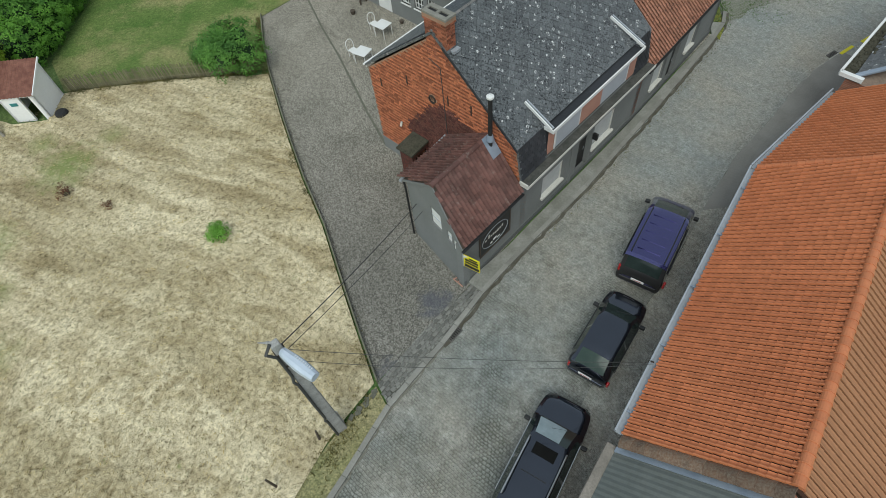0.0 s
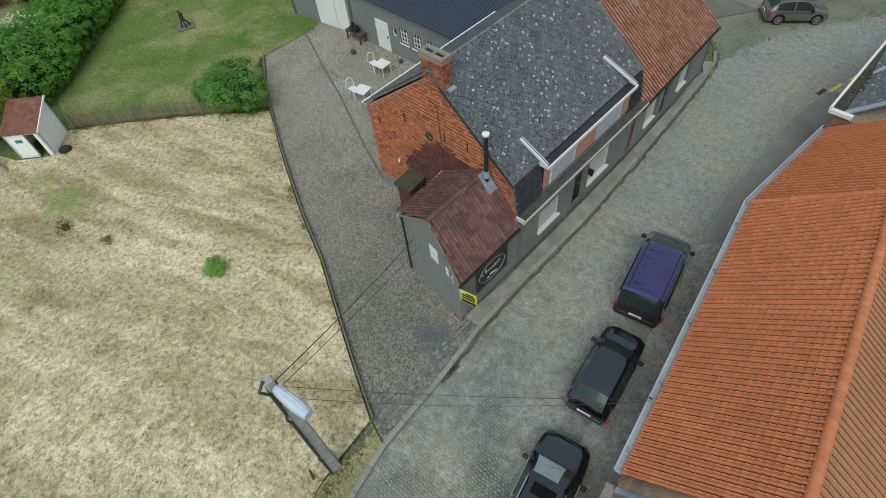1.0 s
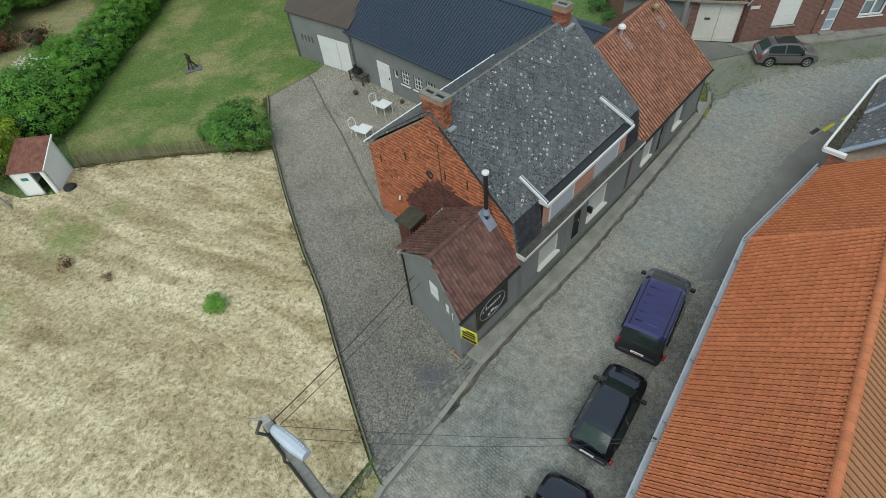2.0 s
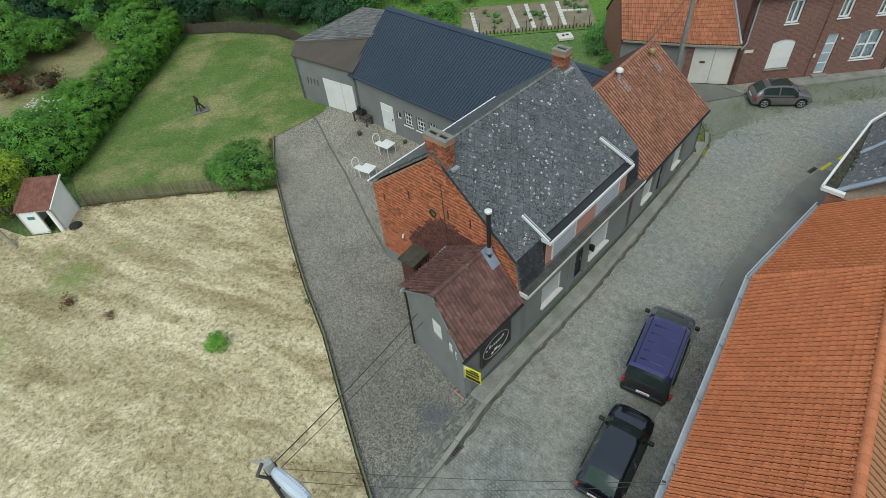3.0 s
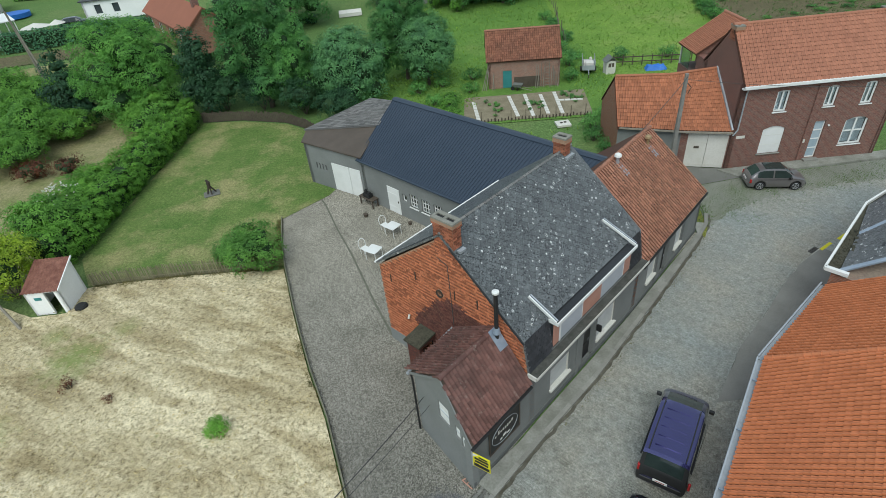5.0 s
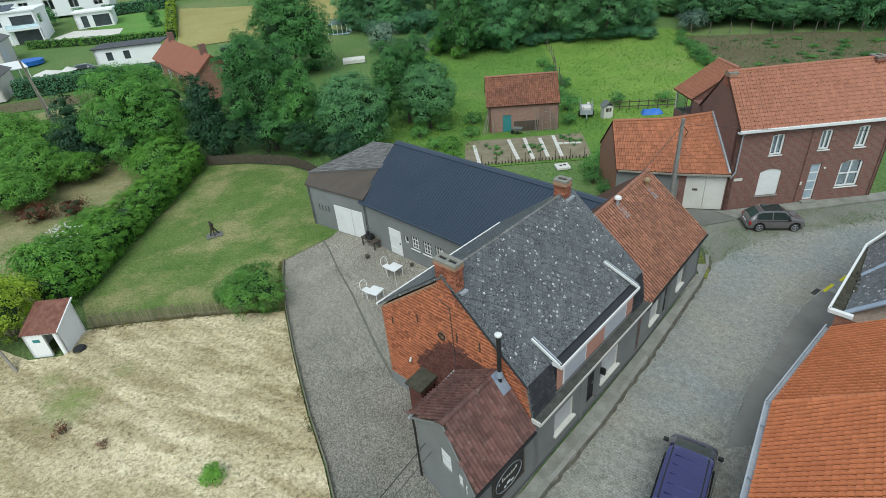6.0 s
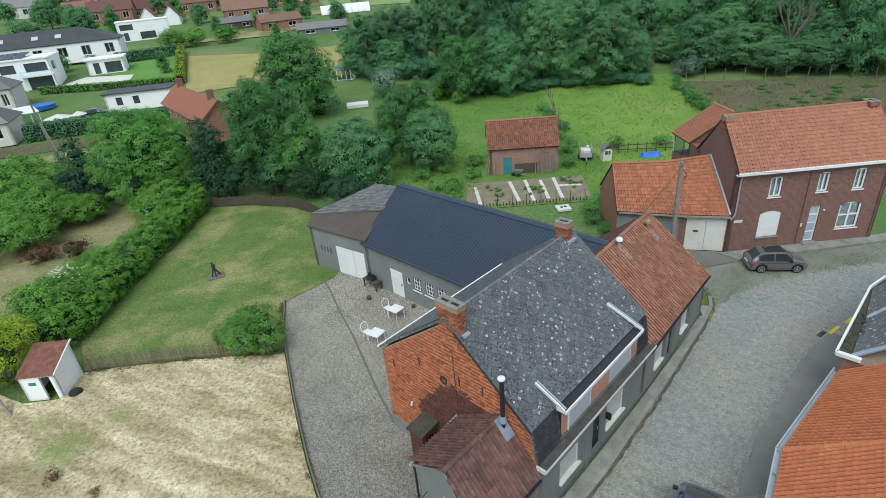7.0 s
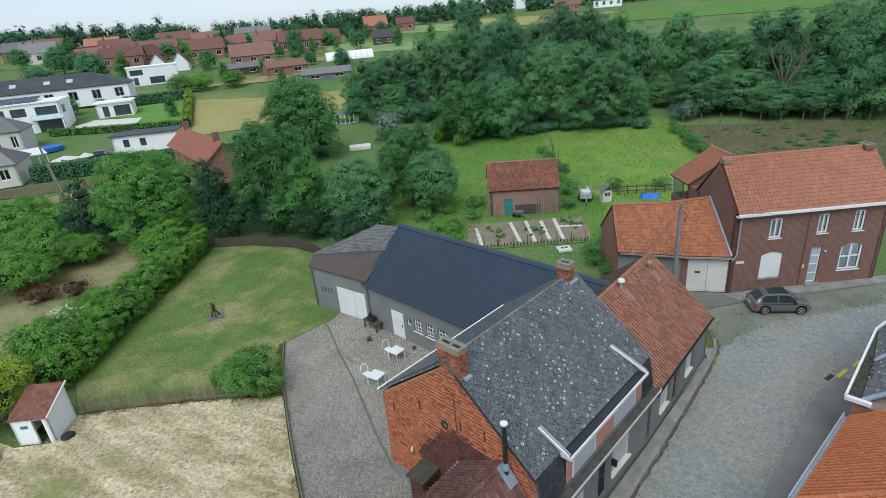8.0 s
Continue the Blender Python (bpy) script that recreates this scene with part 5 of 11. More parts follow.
def gable_bricks():
    """Courses of stretchers and darker headers, each brick a body of its own, a little proud of the mortar."""
    rg = random.Random(15)
    row, loose = 0.086, 0
    heaps = {k: Shape() for k in ("stretcher", "header", "soot")}
    mats = {"stretcher": BRICK_PIECE, "header": BRICK_HEADER, "soot": BRICK_SOOT}
    lens = {"stretcher": 0.225, "header": 0.112}
    units = {}
    for k, mt in mats.items():
        for ln in (0.225, 0.112):
            units[(k, ln)] = Shape().solid([(-ln / 2 + 0.006, 0.004, -0.036), (ln / 2 - 0.006, 0.004, -0.036), (ln / 2 - 0.006, 0.004, 0.036), (-ln / 2 + 0.006, 0.004, 0.036)],
                                           [(-ln / 2 + 0.009, -0.014, -0.032), (ln / 2 - 0.009, -0.014, -0.032), (ln / 2 - 0.009, -0.014, 0.032), (-ln / 2 + 0.009, -0.014, 0.032)]).mesh("brick", mt)
    for j in range(int(8.2 / row)):
        z = 0.05 + row * (j + 0.5)
        kind = "header" if j % 2 else "stretcher"
        ln = lens[kind]
        x = -0.5 * ln * (j // 2 % 2) + 0.02
        while x < DEEP:
            x += ln
            c = x - ln / 2
            if c < 0.05 or c > DEEP - 0.1 or z + row * 0.5 > min(gable_line(c - ln / 2), gable_line(c + ln / 2)) + 0.03 or math.hypot(c - (DEEP - 4.67), z - 5.05) < 0.22:
                continue
            if c < 2.6 and z < 0.78:
                continue
            edge = (c + rg.uniform(-0.12, 0.12), z + rg.uniform(-0.1, 0.1))
            k = "soot" if inside(edge, SOOT_RING) else kind
            if k != "soot" and rg.random() < 0.12:
                k = "header" if kind == "stretcher" else "stretcher"
            m = mg @ Matrix.Translation((c, rg.uniform(-0.004, 0.003), z + rg.uniform(-0.003, 0.003))) @ Matrix.Rotation(rg.uniform(-0.012, 0.012), 4, "Y")
            if loose < 300 and 4.6 < z < 5.9 and 2.6 < c < 5.6 and kind == "stretcher":
                loose += 1
                ob = new("brick", units[(k, ln)])
                ob.parent = gable_part
                ob.matrix_local = m
            else:
                me, heap = units[(k, ln)], heaps[k]
                base = len(heap.v)
                heap.v += [tuple(m @ q.co) for q in me.vertices]
                heap.f += [tuple(base + q for q in pg.vertices) for pg in me.polygons]
    for k, lb in (("stretcher", "weathered orange bricks"), ("header", "darker burnt header bricks"), ("soot", "dark soot-stained bricks of a removed lean-to")):
        part("brick_course", heaps[k], mats[k], gable_part, lb, kind="stuff")


gable_bricks()
part("rear_wall", moved(wall(S1 - S0 - 0.36, 5.0, 0.35), turned(S1, DEEP - 0.01, 0, 180)), GREY_PAINT, house)
part("side_wall", moved(wall(DEEP, 0, 0.35, (), [(0, 3.3), (0.32, 4.84), (RIDGE_D, RIDGE_Z - 0.24), (DEEP, 4.8)]), turned(S1, 0, 0, 90)), BRICK_OLD, house)


def on_front(d):
    """Height of the upper front slope at depth d."""
    return 5.0 + (RIDGE_Z - 5.0) * (d - 0.25) / (RIDGE_D - 0.25)


D0, D1 = 5.25, 11.7           # the wall dormer
roof = part("roof", Shape().slab([(S0 - 0.06, 0.25, 4.96), (S1 + 0.04, 0.25, 4.96), (S1 + 0.04, RIDGE_D, RIDGE_Z - 0.04), (S0 - 0.06, RIDGE_D, RIDGE_Z - 0.04)], 0.09)
            .slab([(S0 - 0.06, RIDGE_D, RIDGE_Z - 0.04), (S1 + 0.04, RIDGE_D, RIDGE_Z - 0.04), (S1 + 0.04, 8.75, 4.93), (S0 - 0.06, 8.75, 4.93)], 0.09)
            .slab([(S0 - 0.05, 0.0, 3.42), (D0, 0.0, 3.42), (D0, 0.25, 4.95), (S0 - 0.05, 0.25, 4.95)], 0.08)
            .slab([(D1, 0.0, 3.42), (S1 + 0.04, 0.0, 3.42), (S1 + 0.04, 0.25, 4.95), (D1, 0.25, 4.95)], 0.08), SLATE, house, "slate roof with a steep lower slope")
slate_unit = Shape().box(-0.1355, -0.1355, 0, 0.1355, 0.1355, 0.012).mesh("slate", SLATE)


def diamonds(origin, ux, uy, wide, high):
    """Slates laid on their corners over a slope, wide by high metres."""
    ux, uy = Vector(ux).normalized(), Vector(uy).normalized()
    k = math.sqrt(0.5)
    ring = [((a + b) * k, (b - a) * k) for a, b in ((0.19, 0.2), (wide - 0.19, 0.2), (wide - 0.19, high - 0.12), (0.19, high - 0.12))]
    tile_field(roof, "slate", slate_unit, SLATE, origin, ux + uy, uy - ux, ring, 0.28, 0.28, 0, 0.003, 0.02, 0.004, label="lichen-spotted slates")



front_len = math.hypot(RIDGE_D - 0.2, RIDGE_Z - 4.96)
diamonds((S0 - 0.08, 0.2, 4.96), (1, 0, 0), (0, RIDGE_D - 0.2, RIDGE_Z - 4.96), S1 - S0 + 0.14, front_len)
back_len = math.hypot(8.8 - RIDGE_D, RIDGE_Z - 4.9)
diamonds((S1 + 0.06, 8.8, 4.9), (-1, 0, 0), (0, RIDGE_D - 8.8, RIDGE_Z - 4.9), S1 - S0 + 0.14, back_len)
dark_unit = slate("steep_slate", SLATE_DARK, 0.22, 0.17)
for a, b in ((S0 - 0.05, D0), (D1, S1 + 0.04)):
    tile_field(roof, "steep_slate", dark_unit, SLATE_DARK, (a, 0, 3.45), (1, 0, 0), (0, 0.25, 1.52), [(0.1, 0.05), (b - a - 0.1, 0.05), (b - a - 0.1, 1.45), (0.1, 1.45)], 0.22, 0.17, 0, 0.004, 0.04, 0.004, stagger=True, label="dark steep slates")
cap_me = Shape().slab([(0.005, -0.07, -0.02), (0.38, -0.07, -0.02), (0.38, 0, 0.035), (0.005, 0, 0.035)], 0.03).slab([(0.005, 0, 0.035), (0.38, 0, 0.035), (0.38, 0.07, -0.02), (0.005, 0.07, -0.02)], 0.03).mesh("ridge_slate", SLATE_FLAT)
for i in range(24):
    ob = new("ridge_slate", cap_me)
    ob.parent = roof
    ob.matrix_local = Matrix.Translation((S0 - 0.08 + i * (S1 - S0 + 0.14) / 24, RIDGE_D, RIDGE_Z)) @ Matrix.Rotation(random.uniform(-0.012, 0.012), 4, "Y")
# wall dormer: coloured panels, box gutter with a white rim, white flashings up the slope
dz0, dz1 = 3.42, 4.82
dormer = part("dormer", Shape().box(D0, 0.06, dz0, D1, 0.2, dz1).box(D0, 0.06, dz0, D0 + 0.1, 0.6, dz1 + 0.1).box(D1 - 0.1, 0.06, dz0, D1, 0.6, dz1 + 0.1), SLATE_DARK, house, "long wall dormer with coloured panels")
x = D0 + 0.02
for wdt, mt, lb in ((0.42, PINK, "salmon pink panel"), (1.75, PANEL_GREY, "pale grey window panel"), (0.06, WHITE, "white post"), (1.5, PINK, "salmon pink panel"), (1.95, PANEL_GREY, "pale grey window panel"), (0.07, WHITE, "white post"), (0.6, PINK, "salmon pink panel")):
    part("panel", Shape().box(x, 0.03, dz0 + 0.08, x + wdt, 0.06, dz1 - 0.06), mt, dormer, lb, bevel=0.01)
    x += wdt + 0.012
part("post", Shape().box(D0 + 0.46, 0.0, dz0 + 0.1, D0 + 0.53, 0.05, dz1 - 0.04), WHITE, dormer)
g = Shape().box(D0 - 0.05, -0.2, dz1, D1 + 0.05, -0.14, dz1 + 0.16).box(D0 - 0.05, -0.14, dz1, D1 + 0.05, 0.3, dz1 + 0.03)
g.box(D0 - 0.05, -0.14, dz1, D0, 0.3, dz1 + 0.16).box(D1, -0.14, dz1, D1 + 0.05, 0.3, dz1 + 0.16)
part("gutter_rim", g, WHITE, dormer, "white painted gutter board", bevel=0.01)
part("gutter_lining", Shape().box(D0, -0.138, dz1 + 0.031, D1, 0.3, dz1 + 0.05), SLATE_DARK, dormer, "dark wet gutter lining")
for xa, xb, da in ((5.08, 5.2, 1.14), (11.19, 11.65, 1.41)):
    for off in (0.0, 0.11):
        part("flashing", Shape().beam((xa + off, da, on_front(da) + 0.06), (xb + off, -0.1, 5.0), 0.06, 0.1), WHITE if off == 0 else ZINC, dormer, "white metal flashing")
# street gutter on its projecting cornice
g = Shape().box(S0 - 0.12, -0.41, 3.28, S1 + 0.05, -0.38, 3.42).box(S0 - 0.12, -0.36, 3.22, S1 + 0.05, 0.0, 3.3).box(S0 - 0.12, -0.36, 3.3, S0 - 0.06, 0.05, 3.44)
part("cornice_gutter", g, OFF_WHITE, house, "white-edged box gutter", bevel=0.008)
part("gutter_bed", Shape().box(S0 - 0.06, -0.378, 3.302, S1 + 0.05, 0.02, 3.36), WET_BED, house, "silted wet gutter bed")
g = Shape().box(S0 - 0.1, 8.74, 4.86, S1 + 0.08, 8.84, 4.94)
part("rear_gutter", g, WHITE, house, "white rear gutter", bevel=0.02)
part("bargeboard", Shape().beam((S0 - 0.08, 0.25, 4.88), (S0 - 0.08, RIDGE_D - 0.5, RIDGE_Z - 0.5), 0.04, 0.08), SLATE_DARK, house)


def chimney(parent, x0, d0, x1, d1, z0, z1, brick, pots=2, piece=None):
    """A brick stack with a projecting stone cap pierced by flues."""
    piece = piece or BRICK_CHIMNEY
    st = part("chimney", Shape().box(x0, d0, z0, x1, d1, z1 - 0.2).box(x0 - 0.04, d0 - 0.04, z1 - 0.3, x1 + 0.04, d1 + 0.04, z1 - 0.09), brick, parent, "weathered brick chimney stack")
    rg, skin, row = random.Random(round(x0 * 10)), Shape(), 0.083
    for j in range(int((z1 - 0.22 - z0) / row)):
        zz = z0 + row * j
        ext = 0.045 if zz > z1 - 0.36 else 0.0
        for axis, lo, hi in ((0, d0 - ext, d1 + ext), (1, x0 - ext, x1 + ext), (2, x0 - ext, x1 + ext)):
            q = lo - 0.11 * (j % 2)
            while q < hi - 0.02:
                a_, b_ = max(q, lo) + 0.006, min(q + 0.215, hi) - 0.006
                q += 0.22
                if b_ - a_ < 0.04:
                    continue
                pr = 0.012 + rg.uniform(-0.003, 0.004)
                if axis == 0:
                    skin.box(x0 - ext - pr, a_, zz + 0.007, x0 - ext, b_, zz + row - 0.007)
                elif axis == 1:
                    skin.box(a_, d0 - ext - pr, zz + 0.007, b_, d0 - ext, zz + row - 0.007)
                else:
                    skin.box(a_, d1 + ext, zz + 0.007, b_, d1 + ext + pr, zz + row - 0.007)
    part("brick_skin", skin, piece, st, "uneven sooty bricks", kind="stuff")
    n = pots
    xa, xb, zc = x0 - 0.05, x1 + 0.05, z1 - 0.09
    ys = [d0 - 0.05 + (d1 - d0 + 0.1) * k / n for k in range(n + 1)]
    for sx, ex in ((xa, xa + 0.19), (xb - 0.19, xb)):
        part("cap", Shape().box(sx, ys[0], zc, ex, ys[-1], z1), CAP, st, "mossy concrete cap", bevel=0.012)
    for k, y in enumerate(ys):
        off = 0.0 if k == 0 else (-0.12 if k == n else -0.06)
        part("cap", Shape().box(xa + 0.19, y + off, zc, xb - 0.19, y + off + 0.12, z1), CAP, st)
    # solid black fill just below the cap takes the place of unlit flues
    part("flue", Shape().box(x0 + 0.05, d0 + 0.05, z1 - 0.18, x1 - 0.05, d1 - 0.05, z1 - 0.06), BLACK, st)
    return st


chimney(house, S0 + 0.0, 3.6, S0 + 0.45, 4.65, 7.2, 9.0, MORTAR)
chimney(house, S1 - 0.93, 4.04, S1 - 0.45, 4.66, 7.7, 9.05, MORTAR, 1)
part("chimney_flashing", Shape().box(S0 + 0.1, 3.36, 7.66, S0 + 0.45, 3.54, 7.76), ZINC, house)
part("chimney_flashing", Shape().box(S1 - 1.0, 3.84, 8.03, S1 - 0.35, 3.98, 8.14), ZINC, house)

# ---- annex ----
annex = thing("annex", HOUSE_M, "low grey annex with an old maroon pantile roof", "house")
RZ, RD = 5.0, 1.58            # ridge
ring = [(0, 0), (S0 - 0.004, 0), (S0 - 0.004, 3.85), (0.69, 3.5)]
part("front_wall", wall(S0 - 0.004, 2.85, 0.3), GREY_PAINT, annex, "grey painted wall")
part("plinth", Shape().box(0, -0.03, 0, S0 - 0.01, 0, 0.3), PLINTH, annex)
end_len = math.hypot(0.69, 3.5)
end_ang = math.degrees(math.atan2(-3.5, -0.69))
ea = moved(wall(end_len, 0, 0.3, [(1.62, 2.5, 2.3, 3.5), (2.66, 2.4, 2.96, 3.05), (3.04, 2.15, 3.36, 2.85)], [(0, 3.5), (end_len - RD * 1.02, RZ - 0.1), (end_len, 2.85)]), turned(0.69, 3.5, 0, end_ang))
part("end_wall", ea, GREY_PAINT, annex, "grey painted end wall")
me_ = turned(0.69, 3.5, 0, end_ang)
for x, z, wd, ht in ((1.62, 2.5, 0.68, 1.0), (2.66, 2.4, 0.3, 0.65), (3.04, 2.15, 0.32, 0.7)):
    part("blind_window", moved(Shape().box(x, 0.05, z, x + wd, 0.1, z + ht), me_), WHITE, annex, "small white boarded window", bevel=0.01)
    part("glazing_bar", moved(Shape().box(x, 0.03, z + ht * 0.46, x + wd, 0.05, z + ht * 0.5), me_), PANEL_GREY, annex)
part("rear_wall", Shape().solid([(0.69, 3.5, 0), (S0 - 0.01, 3.85, 0), (S0 - 0.01, 3.55, 0), (0.75, 3.2, 0)], [(0.69, 3.5, 3.5), (S0 - 0.01, 3.85, 3.5), (S0 - 0.01, 3.55, 3.5), (0.75, 3.2, 3.5)]), GREY_PAINT, annex)
ar = part("roof", Shape().slab([(-0.1, -0.12, 2.9), (S0 - 0.01, -0.12, 2.9), (S0 - 0.01, RD, RZ - 0.02), (0.28, RD, RZ - 0.02)], 0.08)
          .slab([(0.28, RD, RZ - 0.02), (S0 - 0.01, RD, RZ - 0.02), (S0 - 0.01, 3.98, 3.52), (0.62, 3.64, 3.56)], 0.08), WOOD_DARK, annex, "maroon pantile roof")
unit = pantile("tile", TILE_OLD, 0.17, 0.22, 0.055, 6, 0.016, (0.82, 0.97))
up1 = Vector((0, RD + 0.12, RZ - 2.9))
L1 = up1.length
tile_field(ar, "tile", unit, TILE_OLD, (0, -0.14, 2.93), (1, 0, 0), up1, [(-0.1, 0), (S0 - 0.05, 0), (S0 - 0.05, L1), (0.3, L1)], 0.17, 0.22, 180, 0.025, 0.11, 0.007, near=(0.5, 0.5))
up2 = Vector((0, RD - 3.9, RZ - 3.54))
L2 = up2.length
tile_field(ar, "tile", unit, TILE_OLD, (S0, 3.92, 3.56), (-1, 0, 0), up2, [(0.05, 0), (S0 - 0.64, 0), (S0 - 0.28, L2), (0.05, L2)], 0.17, 0.22, 110, 0.025, 0.11, 0.007, near=(2, 1))
ridge_caps(ar, "ridge_tile", TILE_OLD, (0.26, RD, RZ + 0.03), (S0 - 0.02, RD, RZ + 0.03), 0.12, 0.36)
part("verge_board", Shape().beam((-0.1, -0.12, 2.88), (0.28, RD, RZ - 0.04), 0.04, 0.14).beam((0.28, RD, RZ - 0.04), (0.6, 3.64, 3.54), 0.04, 0.1), GREY_PAINT, annex)
part("gutter", Shape().box(-0.15, -0.24, 2.78, S0 - 0.1, -0.12, 2.86), BLACK, annex, "dark gutter", bevel=0.02)
part("rear_gutter", Shape().beam((0.55, 3.74, 3.46), (S0, 4.06, 3.42), 0.12, 0.1), ZINC, annex)
part("downpipe", Shape().path([(0.62, 3.6, 3.42), (0.62, 3.56, 3.1), (0.6, 3.56, 0)], 0.045), BLACK, annex)
# painted board on the front and a yellow for-sale board at the corner
board = thing("wall_sign", HOUSE_M @ Matrix.Translation((0, -0.035, 0)), "black oval-lettered pub board fixed to the grey wall", "sign")
part("backing", Shape().box(0.98, -0.03, 1.05, 2.86, 0.03, 2.45), BLACK, board, bevel=0.01)
part("rim", Shape().box(0.94, -0.05, 1.01, 2.9, -0.03, 1.07).box(0.94, -0.05, 2.43, 2.9, -0.03, 2.49).box(0.94, -0.05, 1.07, 1.0, -0.03, 2.43).box(2.84, -0.05, 1.07, 2.9, -0.03, 2.43), WOOD_DARK, board)
s = Shape()
for i in range(40):
    a0, a1 = 2 * math.pi * i / 40, 2 * math.pi * (i + 1) / 40
    s.beam((1.92 + 0.8 * math.cos(a0), -0.036, 1.75 + 0.56 * math.sin(a0)), (1.92 + 0.8 * math.cos(a1), -0.036, 1.75 + 0.56 * math.sin(a1)), 0.012, 0.016, (0, 1, 0))
part("oval", s, PANEL_GREY, board)
for i, (x, h) in enumerate(((1.3, 0.08), (1.5, 0.24), (1.64, 0.1), (1.78, 0.12), (1.92, 0.1), (2.06, 0.12), (2.2, 0.1), (2.34, 0.16))):
    part("stroke", Shape().box(x, -0.04, 1.82 + 0.03 * math.sin(i), x + 0.07, -0.03, 1.82 + h), OFF_WHITE, board, "white painted stroke" if i == 0 else "")
for x0, z0, x1, z1 in ((1.8, 1.42, 2.0, 1.56), (2.04, 1.36, 2.22, 1.44), (1.62, 1.36, 1.74, 1.46)):
    part("stroke", Shape().box(x0, -0.04, z0, x1, -0.03, z1), WHITE, board)
flag = thing("sale_board", HOUSE_M @ turned(-0.02, -0.05, 0, -80), "yellow and black for-sale board jutting from the corner", "sign")
part("board", Shape().box(0.05, -0.02, 1.72, 0.76, 0.02, 2.5), YELLOW, flag, bevel=0.005)
for z, a, b, h in ((2.35, 0.3, 0.66, 0.09), (2.19, 0.12, 0.7, 0.12), (2.02, 0.12, 0.68, 0.12), (1.77, 0.09, 0.73, 0.18)):
    part("bar", Shape().box(a, -0.026, z, b, -0.02, z + h), BLACK, flag)
    part("bar", Shape().box(a, 0.02, z, b, 0.026, z + h), BLACK, flag)
part("bracket", Shape().box(0, -0.03, 1.68, 0.05, 0.03, 2.55), ZINC, flag)
part("corner_panel", Shape().slab([(0.05, -0.024, 2.5), (0.05, -0.024, 2.3), (0.28, -0.024, 2.5)], 0.004), WHITE, flag, "white corner panel")
# stove pipe with a cowl on the annex roof
pipe = thing("flue_pipe", HOUSE_M @ Matrix.Translation((3.28, 1.32, 0.75)), "black steel stove flue with a pale cowl on the annex roof", "chimney pipe")
part("tube", Shape().tube((0, 0, 3.9), (0, 0, 6.35), 0.085, 0.085, 16), BLACK, pipe, smooth=False)
part("collar", Shape().tube((0, 0, 4.35), (0, 0, 4.62), 0.16, 0.1, 16), LEAD, pipe)
part("cowl", Shape().tube((0, 0, 6.3), (0, 0, 6.36), 0.09, 0.14, 16).tube((0, 0, 6.36), (0, 0, 6.43), 0.14, 0.14, 16).tube((0, 0, 6.43), (0, 0, 6.47), 0.14, 0.05, 16), WHITE, pipe, "pale metal cowl")
part("lead_apron", Shape().slab([(-0.24, -0.36, 3.73), (0.24, -0.36, 3.73), (0.24, 0.22, 4.43), (-0.24, 0.22, 4.43)], 0.02), LEAD, pipe, "grey lead apron")
# brick porch behind the annex
porch = thing("porch", HOUSE_M, "small brick lean-to porch with a dark flat roof", "porch")
part("wall", moved(wall(1.04, 2.2, 0.2, [(0.2, 0.95, 0.95, 2.0)]), turned(2.6, 5.3, 0, 0)).box(2.6, 5.5, 0, 2.8, 6.1, 2.2).box(2.8, 5.9, 0, S0 - 0.01, 6.1, 2.2), BRICK_DARK, porch, "dark red brick walls")
part("roof", Shape().slab([(2.5, 5.22, 2.28), (S0 - 0.03, 5.22, 2.42), (S0 - 0.03, 6.2, 2.42), (2.48, 6.2, 2.28)], 0.1), MOSS_DARK, porch, "mossy dark flat roof")
part("window", moved(Shape().box(0.2, 0.08, 0.95, 0.95, 0.12, 2.0), turned(2.6, 5.3, 0, 0)), FROST, porch, "bluish glazed window")

# ---- cottage beside the house ----
COT_M = HOUSE_M @ turned(S1 + 0.03, 0.0, 0, 2.4)
cottage = thing("cottage", COT_M, "low grey cottage with a worn red pantile roof", "house")
CL, CD, CR = 8.6, 7.5, 6.1
cot_holes = [(1.2, 0.95, 2.3, 2.25), (3.1, 0.1, 4.0, 2.2), (4.9, 0.95, 5.9, 2.2)]
part("front_wall", wall(CL, 3.0, 0.3, cot_holes), GREY_PAINT, cottage, "grey painted front")
part("plinth", Shape().box(0, -0.03, 0, CL, 0, 0.3), PLINTH, cottage)
shuttered(cottage, 1.2, 0.95, 1.1, 1.3)
shuttered(cottage, 4.9, 0.95, 1.0, 1.25)
d = part("door", Shape().box(3.1, 0.18, 0.1, 4.0, 0.24, 2.2), BLACK, cottage, "recessed dark door", bevel=0.01)
part("handle", Shape().tube((3.85, 0.15, 1.0), (3.85, 0.15, 1.2), 0.015), ZINC, d)
for x in (2.35, 5.95):
    part("pilaster", Shape().box(x, -0.04, 0, x + 0.15, 0, 2.7), PLINTH, cottage)
part("gable_wall", moved(wall(CD, 0, 0.3, (), [(0, 2.95), (CD / 2, CR - 0.12), (CD, 2.95)]), turned(CL, 0, 0, 90)), GREY_PAINT, cottage, "grey gable end")
part("rear_wall", moved(wall(CL, 3.0, 0.3), turned(CL, CD, 0, 180)), GREY_PAINT, cottage)
cr = part("roof", Shape().slab([(0, -0.15, 2.93), (CL + 0.08, -0.15, 2.93), (CL + 0.08, CD / 2, CR - 0.02), (0, CD / 2, CR - 0.02)], 0.08)
          .slab([(0, CD / 2, CR - 0.02), (CL + 0.08, CD / 2, CR - 0.02), (CL + 0.08, CD + 0.15, 2.93), (0, CD + 0.15, 2.93)], 0.08), UNDERLAY, cottage, "worn red pantile roof")
unit = pantile("tile", TILE_COTTAGE, -0.215, 0.26, 0.036, 5, 0.012, (0.86, 0.97))
upc = Vector((0, CD / 2 + 0.15, CR - 2.93))
